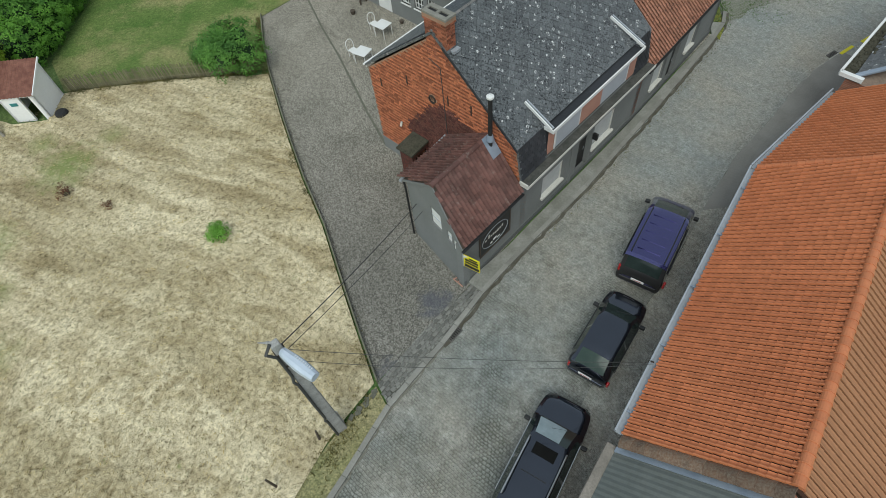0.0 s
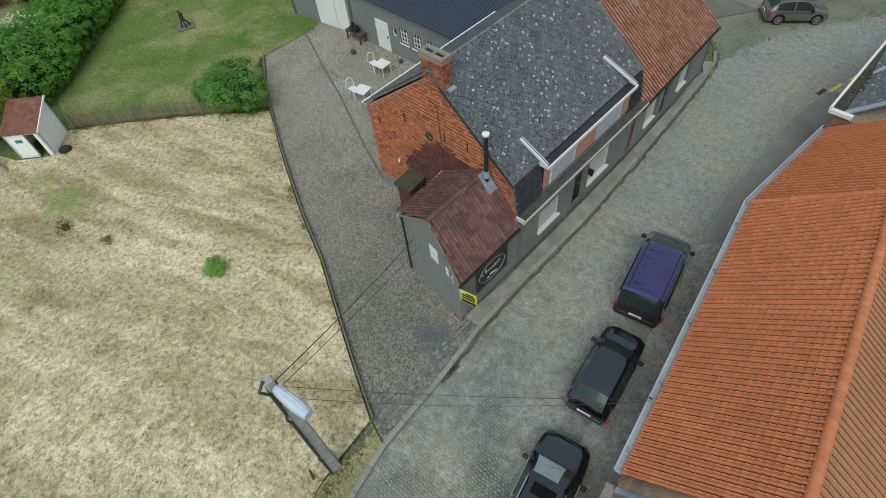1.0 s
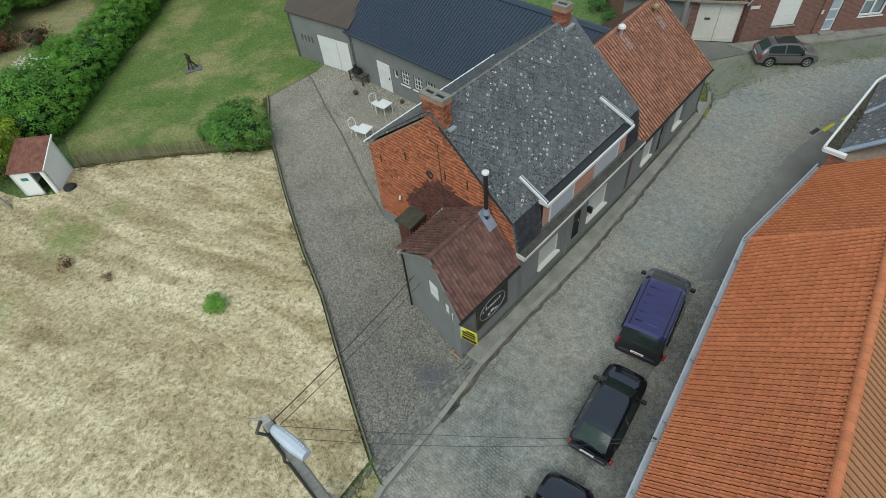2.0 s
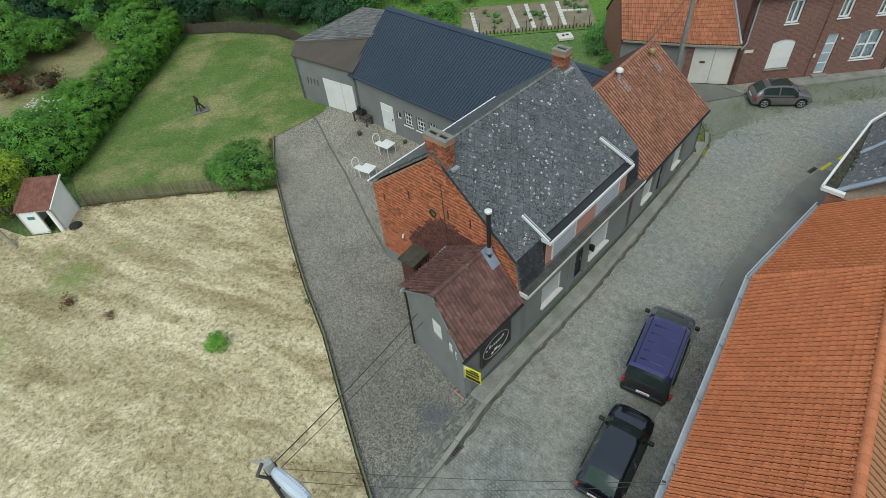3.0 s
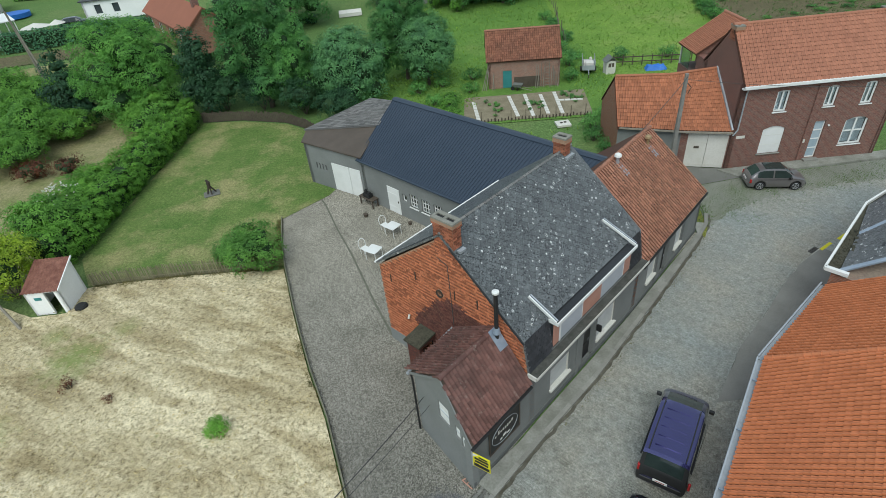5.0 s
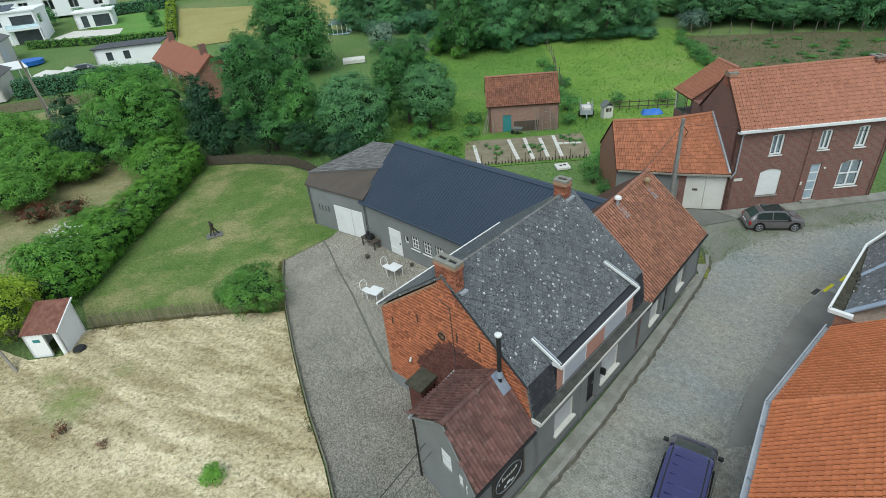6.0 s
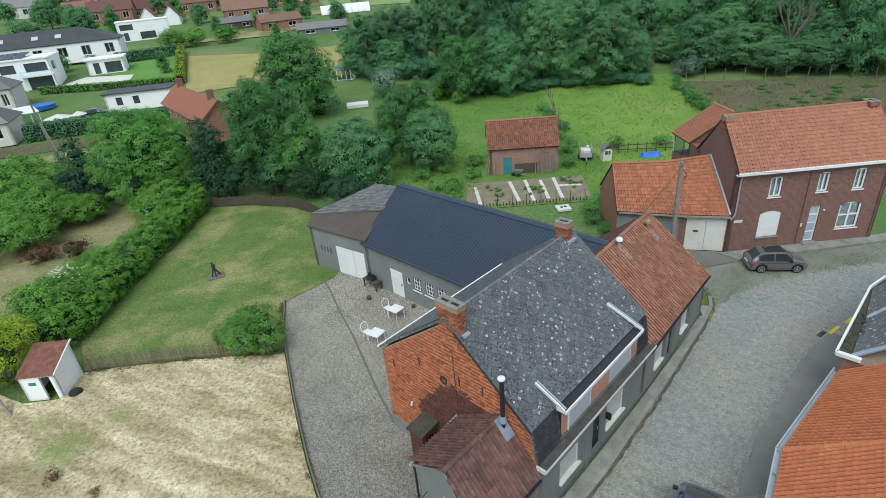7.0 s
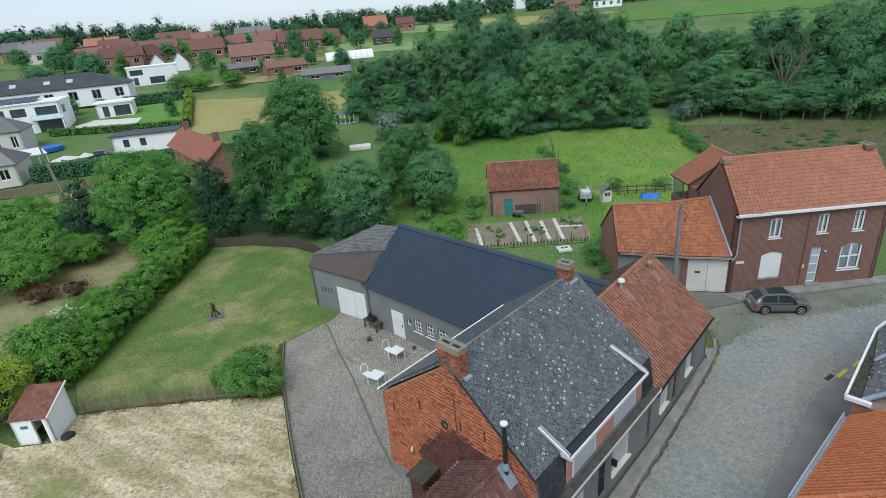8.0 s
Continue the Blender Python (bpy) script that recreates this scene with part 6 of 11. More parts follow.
tile_field(cr, "tile", unit, TILE_COTTAGE, (0, -0.18, 2.96), (1, 0, 0), upc, [(0, 0), (CL + 0.1, 0), (CL + 0.1, upc.length), (0, upc.length)], 0.215, 0.26, 0, 0.03, 0.075, 0.006, label="worn red pantiles")
ridge_caps(cr, "ridge_tile", TILE_COTTAGE, (0.0, CD / 2, CR + 0.04), (CL + 0.08, CD / 2, CR + 0.04), 0.12, 0.38)
part("gutter", Shape().box(0, -0.27, 2.8, CL + 0.08, -0.16, 2.88), BLACK, cottage, bevel=0.02)
for x, dd, pot in ((3.9, 3.45, 1), (7.2, 3.2, 0)):
    zr = 2.96 + (CR - 2.93) * (dd + 0.15) / (CD / 2 + 0.15)
    vent = part("roof_vent", Shape().tube((x, dd, zr - 0.2), (x, dd, zr + 0.45), 0.09, 0.09, 12), ZINC if pot else BRASS, cottage, "small metal roof vent")
    part("vent_cap", Shape().tube((x, dd, zr + 0.42), (x, dd, zr + 0.54), 0.2, 0.17, 14).tube((x, dd, zr + 0.54), (x, dd, zr + 0.62), 0.17, 0.04, 14), WHITE if pot else BRASS, vent, "white mushroom cap" if pot else "")
    part("vent_flashing", Shape().slab([(x - 0.22, dd - 0.7, zr - 0.5), (x + 0.22, dd - 0.7, zr - 0.5), (x + 0.22, dd + 0.12, zr + 0.14), (x - 0.22, dd + 0.12, zr + 0.14)], 0.015), LEAD, vent)

# ---- barn with the dark metal roof ----
BARN_M = turned(-7.3, 34.45, 0, -43.3)
barn = thing("barn", BARN_M, "long grey barn with a dark blue sheet-metal roof", "barn")
BL, BE, BR, BW, SK = 15.5, 3.35, 5.35, 5.7, -2.25
holes = [(2.62, 0.0, 3.78, 2.0), (4.12, 1.3, 4.55, 1.85), (4.85, 1.12, 5.62, 2.1), (5.98, 1.12, 6.75, 2.1), (7.1, 1.12, 7.87, 2.1)]
part("front_wall", wall(BL, BE, 0.3, holes), GREY_PAINT, barn, "grey painted barn wall")
for x in (4.85, 5.98, 7.1):
    window(barn, x, 1.12, 0.77, 0.98, (WHITE, GLASS), (2, 2), 0.1, WHITE, 0.06)
window(barn, 4.12, 1.3, 0.43, 0.55, (WHITE, GLASS), (0, 0), 0.1, False, 0.09)
bd = part("door", Shape().box(2.6, -0.03, 0.03, 3.8, 0.02, 2.02), WHITE, barn, "white plank door", bevel=0.01)
for z in (0.45, 1.5):
    part("strap", Shape().box(2.62, -0.045, z, 3.5, -0.03, z + 0.07), WHITE, bd)
part("latch", Shape().box(3.62, -0.06, 0.95, 3.7, -0.03, 1.1), IRON, bd)
part("rear_wall", moved(wall(BL + 0.6 - SK, BR - 0.1, 0.3), turned(BL + 0.6, BW + 0.2, 0, 180)), GREY_PAINT, barn)
part("end_wall", moved(wall(BW, 0, 0.3, (), [(0, BE - 0.1), (BW, BR - 0.12)]), turned(BL, 0, 0, 90)), GREY_PAINT, barn)
part("inner_end_wall", moved(wall(BW, 0, 0.3, (), [(0, BR - 0.12), (BW, BE - 0.1)]), turned(0.0, BW, 0, -90)), GREY_PAINT, barn)
br = part("roof", Shape().slab([(-0.12, -0.2, BE - 0.05), (BL, -0.2, BE - 0.05), (BL + 0.6, BW, BR), (SK, BW, BR)], 0.06), METAL_ROOF, barn, "dark blue standing-seam roof")
n = 74
for i in range(n + 1):
    q = i / n
    a, b = Vector((-0.1 + q * (BL + 0.1), -0.2, BE - 0.02)), Vector((SK + 0.02 + q * (BL + 0.6 - SK), BW, BR + 0.03))
    part("seam", Shape().beam(a, b, 0.022, 0.022), METAL_ROOF, br)
part("ridge_flashing", Shape().slab([(SK, BW - 0.25, BR - 0.03), (BL + 0.6, BW - 0.25, BR - 0.03), (BL + 0.6, BW, BR + 0.08), (SK, BW, BR + 0.08)], 0.02).slab([(SK, BW, BR + 0.08), (BL + 0.6, BW, BR + 0.08), (BL + 0.6, BW + 0.25, BR + 0.05), (SK, BW + 0.25, BR + 0.05)], 0.02), METAL_ROOF, br)
part("gutter", Shape().box(-0.12, -0.32, BE - 0.14, BL, -0.2, BE - 0.04), METAL_ROOF, barn, bevel=0.02)

SHED_M = turned(-12.02, 37.75, 0, -35)
outb = thing("outbuilding", SHED_M, "grey outbuilding with brown bitumen and slate roof", "barn")
OL = 5.75
slots = [(0.95 + 0.33 * i, 1.45, 1.07 + 0.33 * i, 1.95) for i in range(4)]
part("front_wall", wall(OL, 3.42, 0.3, slots + [(2.65, 0, 5.55, 2.3)]), GREY_PAINT, outb, "grey painted wall")
for i, (a, b) in enumerate(((2.67, 4.42), (4.46, 5.53))):
    dd = part("door_leaf", Shape().box(a, -0.03, 0.03, b, 0.03, 2.28), WHITE, outb, "large white garage door leaf", bevel=0.01)
part("left_wall", moved(wall(6.5, 3.45, 0.3), turned(0, 6.5, 0, -90)), GREY_PAINT, outb)
part("rear_wall", moved(wall(OL, 3.45, 0.3), turned(OL, 6.5, 0, 180)), GREY_PAINT, outb)
inv = SHED_M.inverted()
P = lambda *q: tuple(inv @ Vector(q))
part("low_roof", Shape().slab([P(-12.12, 37.68, 3.5), P(-7.2, 34.25, 3.46), P(-6.0, 37.4, 4.3), P(-11.97, 39.05, 3.78)], 0.1), BITUMEN, outb, "brown bitumen roof slope")
part("slate_roof", Shape().slab([P(-12.1, 39.0, 3.86), P(-6.0, 37.4, 4.42), P(-5.2, 40.3, 5.12), P(-7.0, 41.4, 5.05)], 0.1), SLATE_FLAT, outb, "weathered pale slate roof")
tile_patch(outb, "slate", Shape().box(-0.14, -0.13, 0, 0.14, 0.13, 0.014).mesh("slate", SLATE_FLAT), SLATE_FLAT, P(-12.1, 39.0, 3.87), P(-6.0, 37.4, 4.43), P(-5.2, 40.3, 5.13), P(-7.0, 41.4, 5.06), 0.3, 0.24, 0.01, label="weathered pale slates")
part("roof_fill", Shape().solid([P(-11.9, 39.1, 3.4), P(-7.2, 35.8, 3.4), P(-5.2, 40.3, 3.4), P(-7.0, 41.3, 3.4)], [P(-11.9, 39.1, 3.7), P(-6.2, 37.4, 4.2), P(-5.3, 40.2, 4.95), P(-7.0, 41.3, 4.9)]), BITUMEN, outb)
part("eave_trim", Shape().beam(P(-12.12, 37.66, 3.45), P(-7.25, 34.3, 3.4), 0.05, 0.08), BITUMEN, outb)

# ---- brick house and garage across the street ----
BH_M = turned(18.75, 35.23, 0, 3.2)
bh = thing("brick_house", BH_M, "two-storey brown brick house with a salmon tile roof", "house")
HL, HD, HE, HR = 10.8, 5.6, 6.2, 9.3
ups = [(2.47, 4.05, 3.34, 5.55), (5.87, 4.1, 6.64, 5.55), (8.42, 4.05, 9.2, 5.6)]
low = [(2.17, 0.95, 3.72, 3.0), (5.77, 0.25, 6.52, 3.05), (7.92, 1.05, 9.52, 3.1)]
part("front_wall", wall(HL, HE, 0.3, ups + low), BRICK_BROWN, bh, "dark brown brick front")
for a, b, c, d in ups:
    window(bh, a, b, c - a, d - b, (WHITE, GLASS), (1, 0), 0.08, WHITE, 0.13, blind=CURTAIN, label="white-framed upper window")
window(bh, 7.92, 1.05, 1.6, 2.05, (WHITE, GLASS), (1, 1), 0.08, WHITE, 0.14, blind=CURTAIN, label="large white-framed window")
sh = part("roller_shutter", Shape().box(2.17, 0.06, 0.95, 3.72, 0.1, 3.0), WHITE, bh, "closed white roller shutter", bevel=0.01)
part("slat_lines", Shape().box(2.19, 0.05, 1.6, 3.7, 0.06, 1.615).box(2.19, 0.05, 2.3, 3.7, 0.06, 2.315), OFF_WHITE, sh)
part("shutter_sill", Shape().box(2.1, -0.08, 0.87, 3.79, 0.06, 0.95), KERB, bh, bevel=0.008)
fd = part("front_door", Shape().box(5.77, 0.1, 0.25, 5.85, 0.16, 3.05).box(6.44, 0.1, 0.25, 6.52, 0.16, 3.05).box(5.85, 0.1, 0.25, 6.44, 0.16, 0.34).box(5.85, 0.1, 2.96, 6.44, 0.16, 3.05).box(5.85, 0.1, 0.95, 6.44, 0.16, 1.03).box(5.85, 0.1, 1.65, 6.44, 0.16, 1.73).box(5.85, 0.1, 2.3, 6.44, 0.16, 2.4), WHITE, bh, "white glazed front door", bevel=0.006)
part("pane", Shape().box(5.82, 0.12, 0.3, 6.47, 0.14, 3.0), PANE_BLUE, fd, "bluish door glass")


def spandrels(parent, x0, x1, z1, rise, mat):
    """Brick fill above a segmental arch in the upper corners of an opening."""
    n = 8
    arc = [(x0 + (x1 - x0) * i / n, z1 - rise + rise * (1 - (2 * i / n - 1) ** 2)) for i in range(n + 1)]
    for half in (arc[:n // 2 + 1], arc[n // 2:]):
        ring = half + ([(x0, z1)] if half[0][0] == x0 else [(x1, z1)])
        if half[0][0] != x0:
            ring = [half[0]] + half[1:] + [(x1, z1)]
        part("arch_brick", Shape().solid([(x, 0.14, z) for x, z in ring], [(x, 0.002, z) for x, z in ring]), mat, parent)


spandrels(bh, 2.17, 3.72, 3.0, 0.22, BRICK_BROWN)
spandrels(bh, 7.92, 9.52, 3.1, 0.22, BRICK_BROWN)
for a, b, c, d in ups:
    spandrels(bh, a, c, d, 0.08, BRICK_BROWN)
part("doorstep", Shape().box(5.62, -0.35, 0.0, 6.67, 0.1, 0.24), KERB, bh, bevel=0.01)
part("letter_box", Shape().box(5.22, -0.03, 1.5, 5.42, 0, 1.75), OFF_WHITE, bh)
part("lamp", Shape().tube((6.75, -0.1, 2.7), (6.75, 0, 2.7), 0.07, 0.05), WHITE, bh)
part("name_plate", Shape().box(0.37, -0.02, 2.3, 0.97, 0, 2.5), OFF_WHITE, bh, "pale plate")
part("gable_wall", moved(wall(HD, 0, 0.3, (), [(0, HE - 0.1), (HD / 2, HR - 0.12), (HD, HE - 0.1)]), turned(0, HD, 0, -90)), BRICK_BROWN, bh, "brown brick gable")
part("far_gable", moved(wall(HD, 0, 0.3, (), [(0, HE - 0.1), (HD / 2, HR - 0.12), (HD, HE - 0.1)]), turned(HL, 0, 0, 90)), BRICK_BROWN, bh)
part("rear_wall", moved(wall(HL, HE, 0.3), turned(HL, HD, 0, 180)), BRICK_BROWN, bh)
r = part("roof", Shape().slab([(-0.05, -0.3, HE - 0.1), (HL + 0.05, -0.3, HE - 0.1), (HL + 0.05, HD / 2, HR), (-0.05, HD / 2, HR)], 0.1)
         .slab([(-0.05, HD / 2, HR), (HL + 0.05, HD / 2, HR), (HL + 0.05, HD + 0.3, HE - 0.1), (-0.05, HD + 0.3, HE - 0.1)], 0.1), UNDERLAY, bh, "salmon tile roof")
tl = pantile("tile", TILE_SALMON, 0.25, 0.3, 0.06, 5, 0.014, (0.78, 0.955))
upb = Vector((0, HD / 2 + 0.3, HR - HE + 0.1))
tile_field(r, "tile", tl, TILE_SALMON, (-0.05, -0.32, HE - 0.07), (1, 0, 0), upb, [(0, 0), (HL + 0.1, 0), (HL + 0.1, upb.length), (0, upb.length)], 0.25, 0.3, 0, 0.03, 0.1, 0.003, label="salmon tiles")
ridge_caps(r, "ridge_tile", TILE_SALMON, (-0.05, HD / 2, HR + 0.05), (HL + 0.05, HD / 2, HR + 0.05), 0.13, 0.42)
part("eave_gutter", Shape().box(-0.1, -0.45, HE - 0.22, HL + 0.1, -0.3, HE - 0.02).box(-0.1, -0.3, HE - 0.3, HL + 0.1, 0.0, HE - 0.2), WHITE, bh, "white eave gutter", bevel=0.02)
part("downpipe", Shape().path([(0.2, -0.35, HE - 0.2), (0.3, -0.08, HE - 0.6), (0.3, -0.08, 3.0), (0.05, -0.08, 2.6)], 0.05), ZINC, bh)
part("downpipe", Shape().path([(5.2, -0.06, HE - 0.3), (5.2, -0.06, 0.2)], 0.04), BRICK_BROWN, bh)
part("downpipe", Shape().path([(HL - 0.25, -0.06, HE - 0.3), (HL - 0.25, -0.06, 0.2)], 0.04), BRICK_BROWN, bh)
chimney(bh, -0.02, HD / 2 - 0.45, 0.5, HD / 2 + 0.25, 8.4, 9.35, MORTAR, 1)
chimney(bh, HL - 0.7, HD / 2 - 0.4, HL - 0.1, HD / 2 + 0.4, 8.4, 9.5, BRICK_BROWN, 1)
# rear wing with a salmon roof
wing = thing("rear_wing", BH_M, "rear wing of the brick house with an open veranda", "house")
part("wall", Shape().box(0.04, HD + 0.01, 0, 6.4, 7.1, 6.1), BRICK_BROWN, wing, "brown brick link wall")
part("low_wall", Shape().box(0.04, 7.11, 0, 6.4, 10.1, 4.6), BRICK_BROWN, wing)
part("inner_wall", Shape().box(1.4, 7.11, 4.6, 6.4, 10.05, 6.15), BRICK_BROWN, wing)
part("gable", Shape().solid([(0.1, 7.3, 6.12), (6.3, 7.3, 6.12), (3.2, 7.3, 8.1)], [(0.1, 7.1, 6.12), (6.3, 7.1, 6.12), (3.2, 7.1, 8.1)]), BRICK_BROWN, wing, "brick gable of the wing")
w_roof = part("roof", Shape().slab([(-0.15, 7.0, 6.15), (3.2, 7.0, 8.25), (3.2, 10.3, 8.25), (-0.15, 10.3, 6.15)], 0.1), UNDERLAY, wing, "salmon tile roof")
part("roof_slope", Shape().slab([(3.2, 7.0, 8.25), (6.55, 7.0, 6.15), (6.55, 10.3, 6.15), (3.2, 10.3, 8.25)], 0.1), TILE_SALMON, w_roof)
tile_patch(w_roof, "tile", tl, TILE_SALMON, (-0.15, 10.3, 6.17), (-0.15, 7.0, 6.17), (3.2, 7.0, 8.27), (3.2, 10.3, 8.27), 0.25, 0.3, label="salmon tiles")
ridge_caps(w_roof, "ridge_tile", TILE_SALMON, (3.2, 7.0, 8.3), (3.2, 10.3, 8.3), 0.13, 0.42)
part("post", Shape().box(0.05, 9.95, 4.6, 0.17, 10.07, 6.15), OFF_WHITE, wing, "pale veranda post")
part("pane", Shape().box(0.09, 8.4, 4.6, 0.12, 9.95, 6.0), FROST, wing)

garage = thing("garage", Matrix.Identity(4), "brick garage with orange pantile roof and white doors", "garage")
GZ, GR = 2.95, 5.8
F0, F1, F2 = (11.5, 37.55), (15.6, 36.1), (18.72, 35.3)
B0, B2 = (11.6, 42.9), (18.6, 42.9)
R0, R1, R2 = (11.6, 39.85), (15.45, 39.3), (18.6, 39.0)
GR2 = GR + 0.33


def run(a, b, h, th=0.25, holes=(), top=()):
    """A wall from a to b, its outer face on the line and to the right of the way."""
    ln = math.hypot(b[0] - a[0], b[1] - a[1])
    return moved(wall(ln, h, th, holes, top), turned(a[0], a[1], 0, math.degrees(math.atan2(b[1] - a[1], b[0] - a[0]))))


fl = math.hypot(F2[0] - F1[0], F2[1] - F1[1])
part("front_wall", run(F1, F2, GZ, 0.25, [(0.5, 0, fl - 0.06, 2.62)]), BRICK_BROWN, garage, "brick door surround")
part("front_wall", run(F0, F1, GZ), GREY_PAINT, garage, "grey rendered wall")
part("left_wall", run(B0, F0, 0, 0.25, (), [(0, GZ - 0.05), (3.05, GR - 0.22), (5.35, GZ - 0.1)]), BRICK_RED, garage, "red brick gable with climbing stems")
part("rear_wall", run(B2, B0, GZ), BRICK_RED, garage)
mgd = turned(F1[0], F1[1], 0, math.degrees(math.atan2(F2[1] - F1[1], F2[0] - F1[0])))
for a, b in ((0.5, 0.5 + (fl - 0.56) / 2 - 0.01), (0.5 + (fl - 0.56) / 2 + 0.01, fl - 0.06)):
    lf = part("door_leaf", moved(Shape().box(a, 0.04, 0.02, b, 0.1, 2.6), mgd), OFF_WHITE, garage, "white garage door leaf with worn foot", bevel=0.01)
    part("rail", moved(Shape().box(a + 0.05, 0.025, 0.2, b - 0.05, 0.04, 0.3), mgd), OFF_WHITE, lf)
part("grille", moved(Shape().box(1.0, 0.02, 1.5, 1.35, 0.04, 1.66), mgd), WOOD_DARK, garage)
part("lintel", moved(Shape().box(0.3, -0.06, 2.66, fl, 0.0, 2.88), mgd), WHITE, garage, "white lintel board")
gr = part("roof", Shape().slab([(F0[0] - 0.15, F0[1] - 0.25, GZ - 0.16), (F1[0], F1[1] - 0.25, GZ - 0.16), (*R1, GR - 0.16), (R0[0] - 0.1, R0[1], GR - 0.16)], 0.05).slab([(F1[0], F1[1] - 0.25, GZ - 0.04), (F2[0], F2[1] - 0.22, GZ - 0.04), (*R2, GR2 - 0.04), (*R1, GR - 0.04)], 0.05)
          .slab([(R0[0] - 0.1, R0[1], GR), (*R1, GR - 0.05), (*R2, GR - 0.05), (*B2, GZ), (B0[0] - 0.1, B0[1], GZ)], 0.1), UNDERLAY, garage, "orange pantile roof")
tg = pantile("tile", TILE_GARAGE, 0.24, 0.3, 0.055, 5, 0.015, (0.88, 0.96))
tile_patch(gr, "tile", tg, TILE_GARAGE, (F0[0] - 0.12, F0[1] - 0.25, GZ), (F1[0], F1[1] - 0.25, GZ), (*R1, GR), (R0[0] - 0.08, R0[1], GR), 0.24, 0.3, label="orange pantiles")
tile_patch(gr, "tile", tg, TILE_GARAGE, (F1[0], F1[1] - 0.25, GZ), (F2[0], F2[1] - 0.22, GZ), (*R2, GR2), (*R1, GR), 0.24, 0.3, label="orange pantiles")
ridge_caps(gr, "ridge_tile", TILE_GARAGE, (*R0, GR + 0.04), (*R1, GR + 0.04), 0.12, 0.4)
ridge_caps(gr, "ridge_tile", TILE_GARAGE, (*R1, GR + 0.04), (*R2, GR2 + 0.04), 0.12, 0.4)
ridge_caps(gr, "hip_tile", TILE_GARAGE, (F1[0], F1[1] - 0.2, GZ + 0.05), (*R1, GR + 0.04), 0.075, 0.36)
part("verge_flashing", Shape().beam((F2[0] - 0.06, F2[1] - 0.2, GZ + 0.1), (R2[0] - 0.08, R2[1], GR2 + 0.12), 0.12, 0.14), ZINC, garage, "pale metal verge flashing")
part("gutter", Shape().beam((F0[0], F0[1] - 0.32, GZ - 0.08), (F1[0], F1[1] - 0.32, GZ - 0.08), 0.12, 0.1).beam((F1[0], F1[1] - 0.32, GZ - 0.08), (F2[0], F2[1] - 0.3, GZ - 0.08), 0.12, 0.1), WOOD_GREY, garage)

# ---- brick field shed ----
SH_M = turned(3.1, 55.2, 0, -2.0)
fs = thing("field_shed", SH_M, "weathered brick field shed with a red pantile roof", "shed")
SL, SD, SE, SR = 7.2, 5.0, 2.9, 5.15
part("front_wall", wall(SL, SE, 0.25, [(1.45, 0, 2.35, 1.8)]), BRICK_SHED, fs, "crumbling pale brick front")
part("left_wall", moved(wall(SD, 0, 0.25, (), [(0, SE), (SD / 2, SR - 0.1), (SD, SE)]), turned(0, SD, 0, -90)), BRICK_SHED, fs)
part("right_wall", moved(wall(SD, 0, 0.25, (), [(0, SE), (SD / 2, SR - 0.1), (SD, SE)]), turned(SL, 0, 0, 90)), BRICK_SHED, fs)
part("rear_wall", moved(wall(SL, SE, 0.25), turned(SL, SD, 0, 180)), BRICK_SHED, fs)
part("door", Shape().box(1.45, 0.05, 0.02, 2.35, 0.1, 1.8), TEAL, fs, "teal painted door", bevel=0.01)
sr = part("roof", Shape().slab([(-0.25, -0.25, SE - 0.1), (SL + 0.15, -0.25, SE - 0.1), (SL + 0.15, SD / 2, SR), (-0.25, SD / 2, SR)], 0.08).slab([(-0.25, SD / 2, SR), (SL + 0.15, SD / 2, SR), (SL + 0.15, SD + 0.25, SE - 0.1), (-0.25, SD + 0.25, SE - 0.1)], 0.08), UNDERLAY, fs, "red pantile roof")
ups_ = Vector((0, SD / 2 + 0.25, SR - SE + 0.1))
tile_field(sr, "tile", pantile("tile", TILE_SHED, 0.21, 0.27, 0.05, 5, 0.014, (0.84, 0.97)), TILE_SHED, (-0.25, -0.28, SE - 0.07), (1, 0, 0), ups_, [(0, 0), (SL + 0.4, 0), (SL + 0.4, ups_.length), (0, ups_.length)], 0.21, 0.27, 0, 0.025, 0.09, 0.008, label="worn red pantiles")
ridge_caps(sr, "ridge_tile", TILE_COTTAGE, (-0.25, SD / 2, SR + 0.05), (SL + 0.15, SD / 2, SR + 0.05), 0.13, 0.42)
part("patch_dark", Shape().box(2.6, -0.03, 0.0, 5.2, -0.004, 1.1), WOOD_DARK, fs, "dark lean-to boards")

# ---- little white shed at the field's edge ----
ws = thing("garden_shed", turned(-25.75, 23.5, 0, 4), "small whitewashed shed with a rusty red corrugated roof", "shed")
part("front_wall", wall(2.0, 1.72, 0.12, [(1.12, 0, 1.72, 1.6)]), WHITE_WALL, ws, "whitewashed front with an open doorway")
part("vent_plate", Shape().box(0.45, -0.02, 1.1, 0.85, 0, 1.3), TEAL, ws)
part("right_wall", moved(wall(2.1, 0, 0.12, (), [(0, 1.66), (2.1, 2.38)]), turned(2.0, 0, 0, 90)), WHITE_WALL, ws)
part("left_wall", moved(wall(2.1, 0, 0.12, (), [(0, 2.38), (2.1, 1.66)]), turned(0, 2.1, 0, -90)), WHITE_WALL, ws)
part("rear_wall", moved(wall(2.0, 2.36, 0.12), turned(2.0, 2.1, 0, 180)), WHITE_WALL, ws)
s = Shape().waves((2.1, -0.1, 1.7), (-0.1, -0.1, 1.7), (0, 2.3, 0.8), 11, 0.045)
part("roof", s, RUST_SHEET, ws, "rusty red corrugated roof")
part("verge_board", Shape().beam((2.12, -0.1, 1.74), (2.12, 2.2, 2.54), 0.05, 0.1), WHITE_WALL, ws, "white verge board")

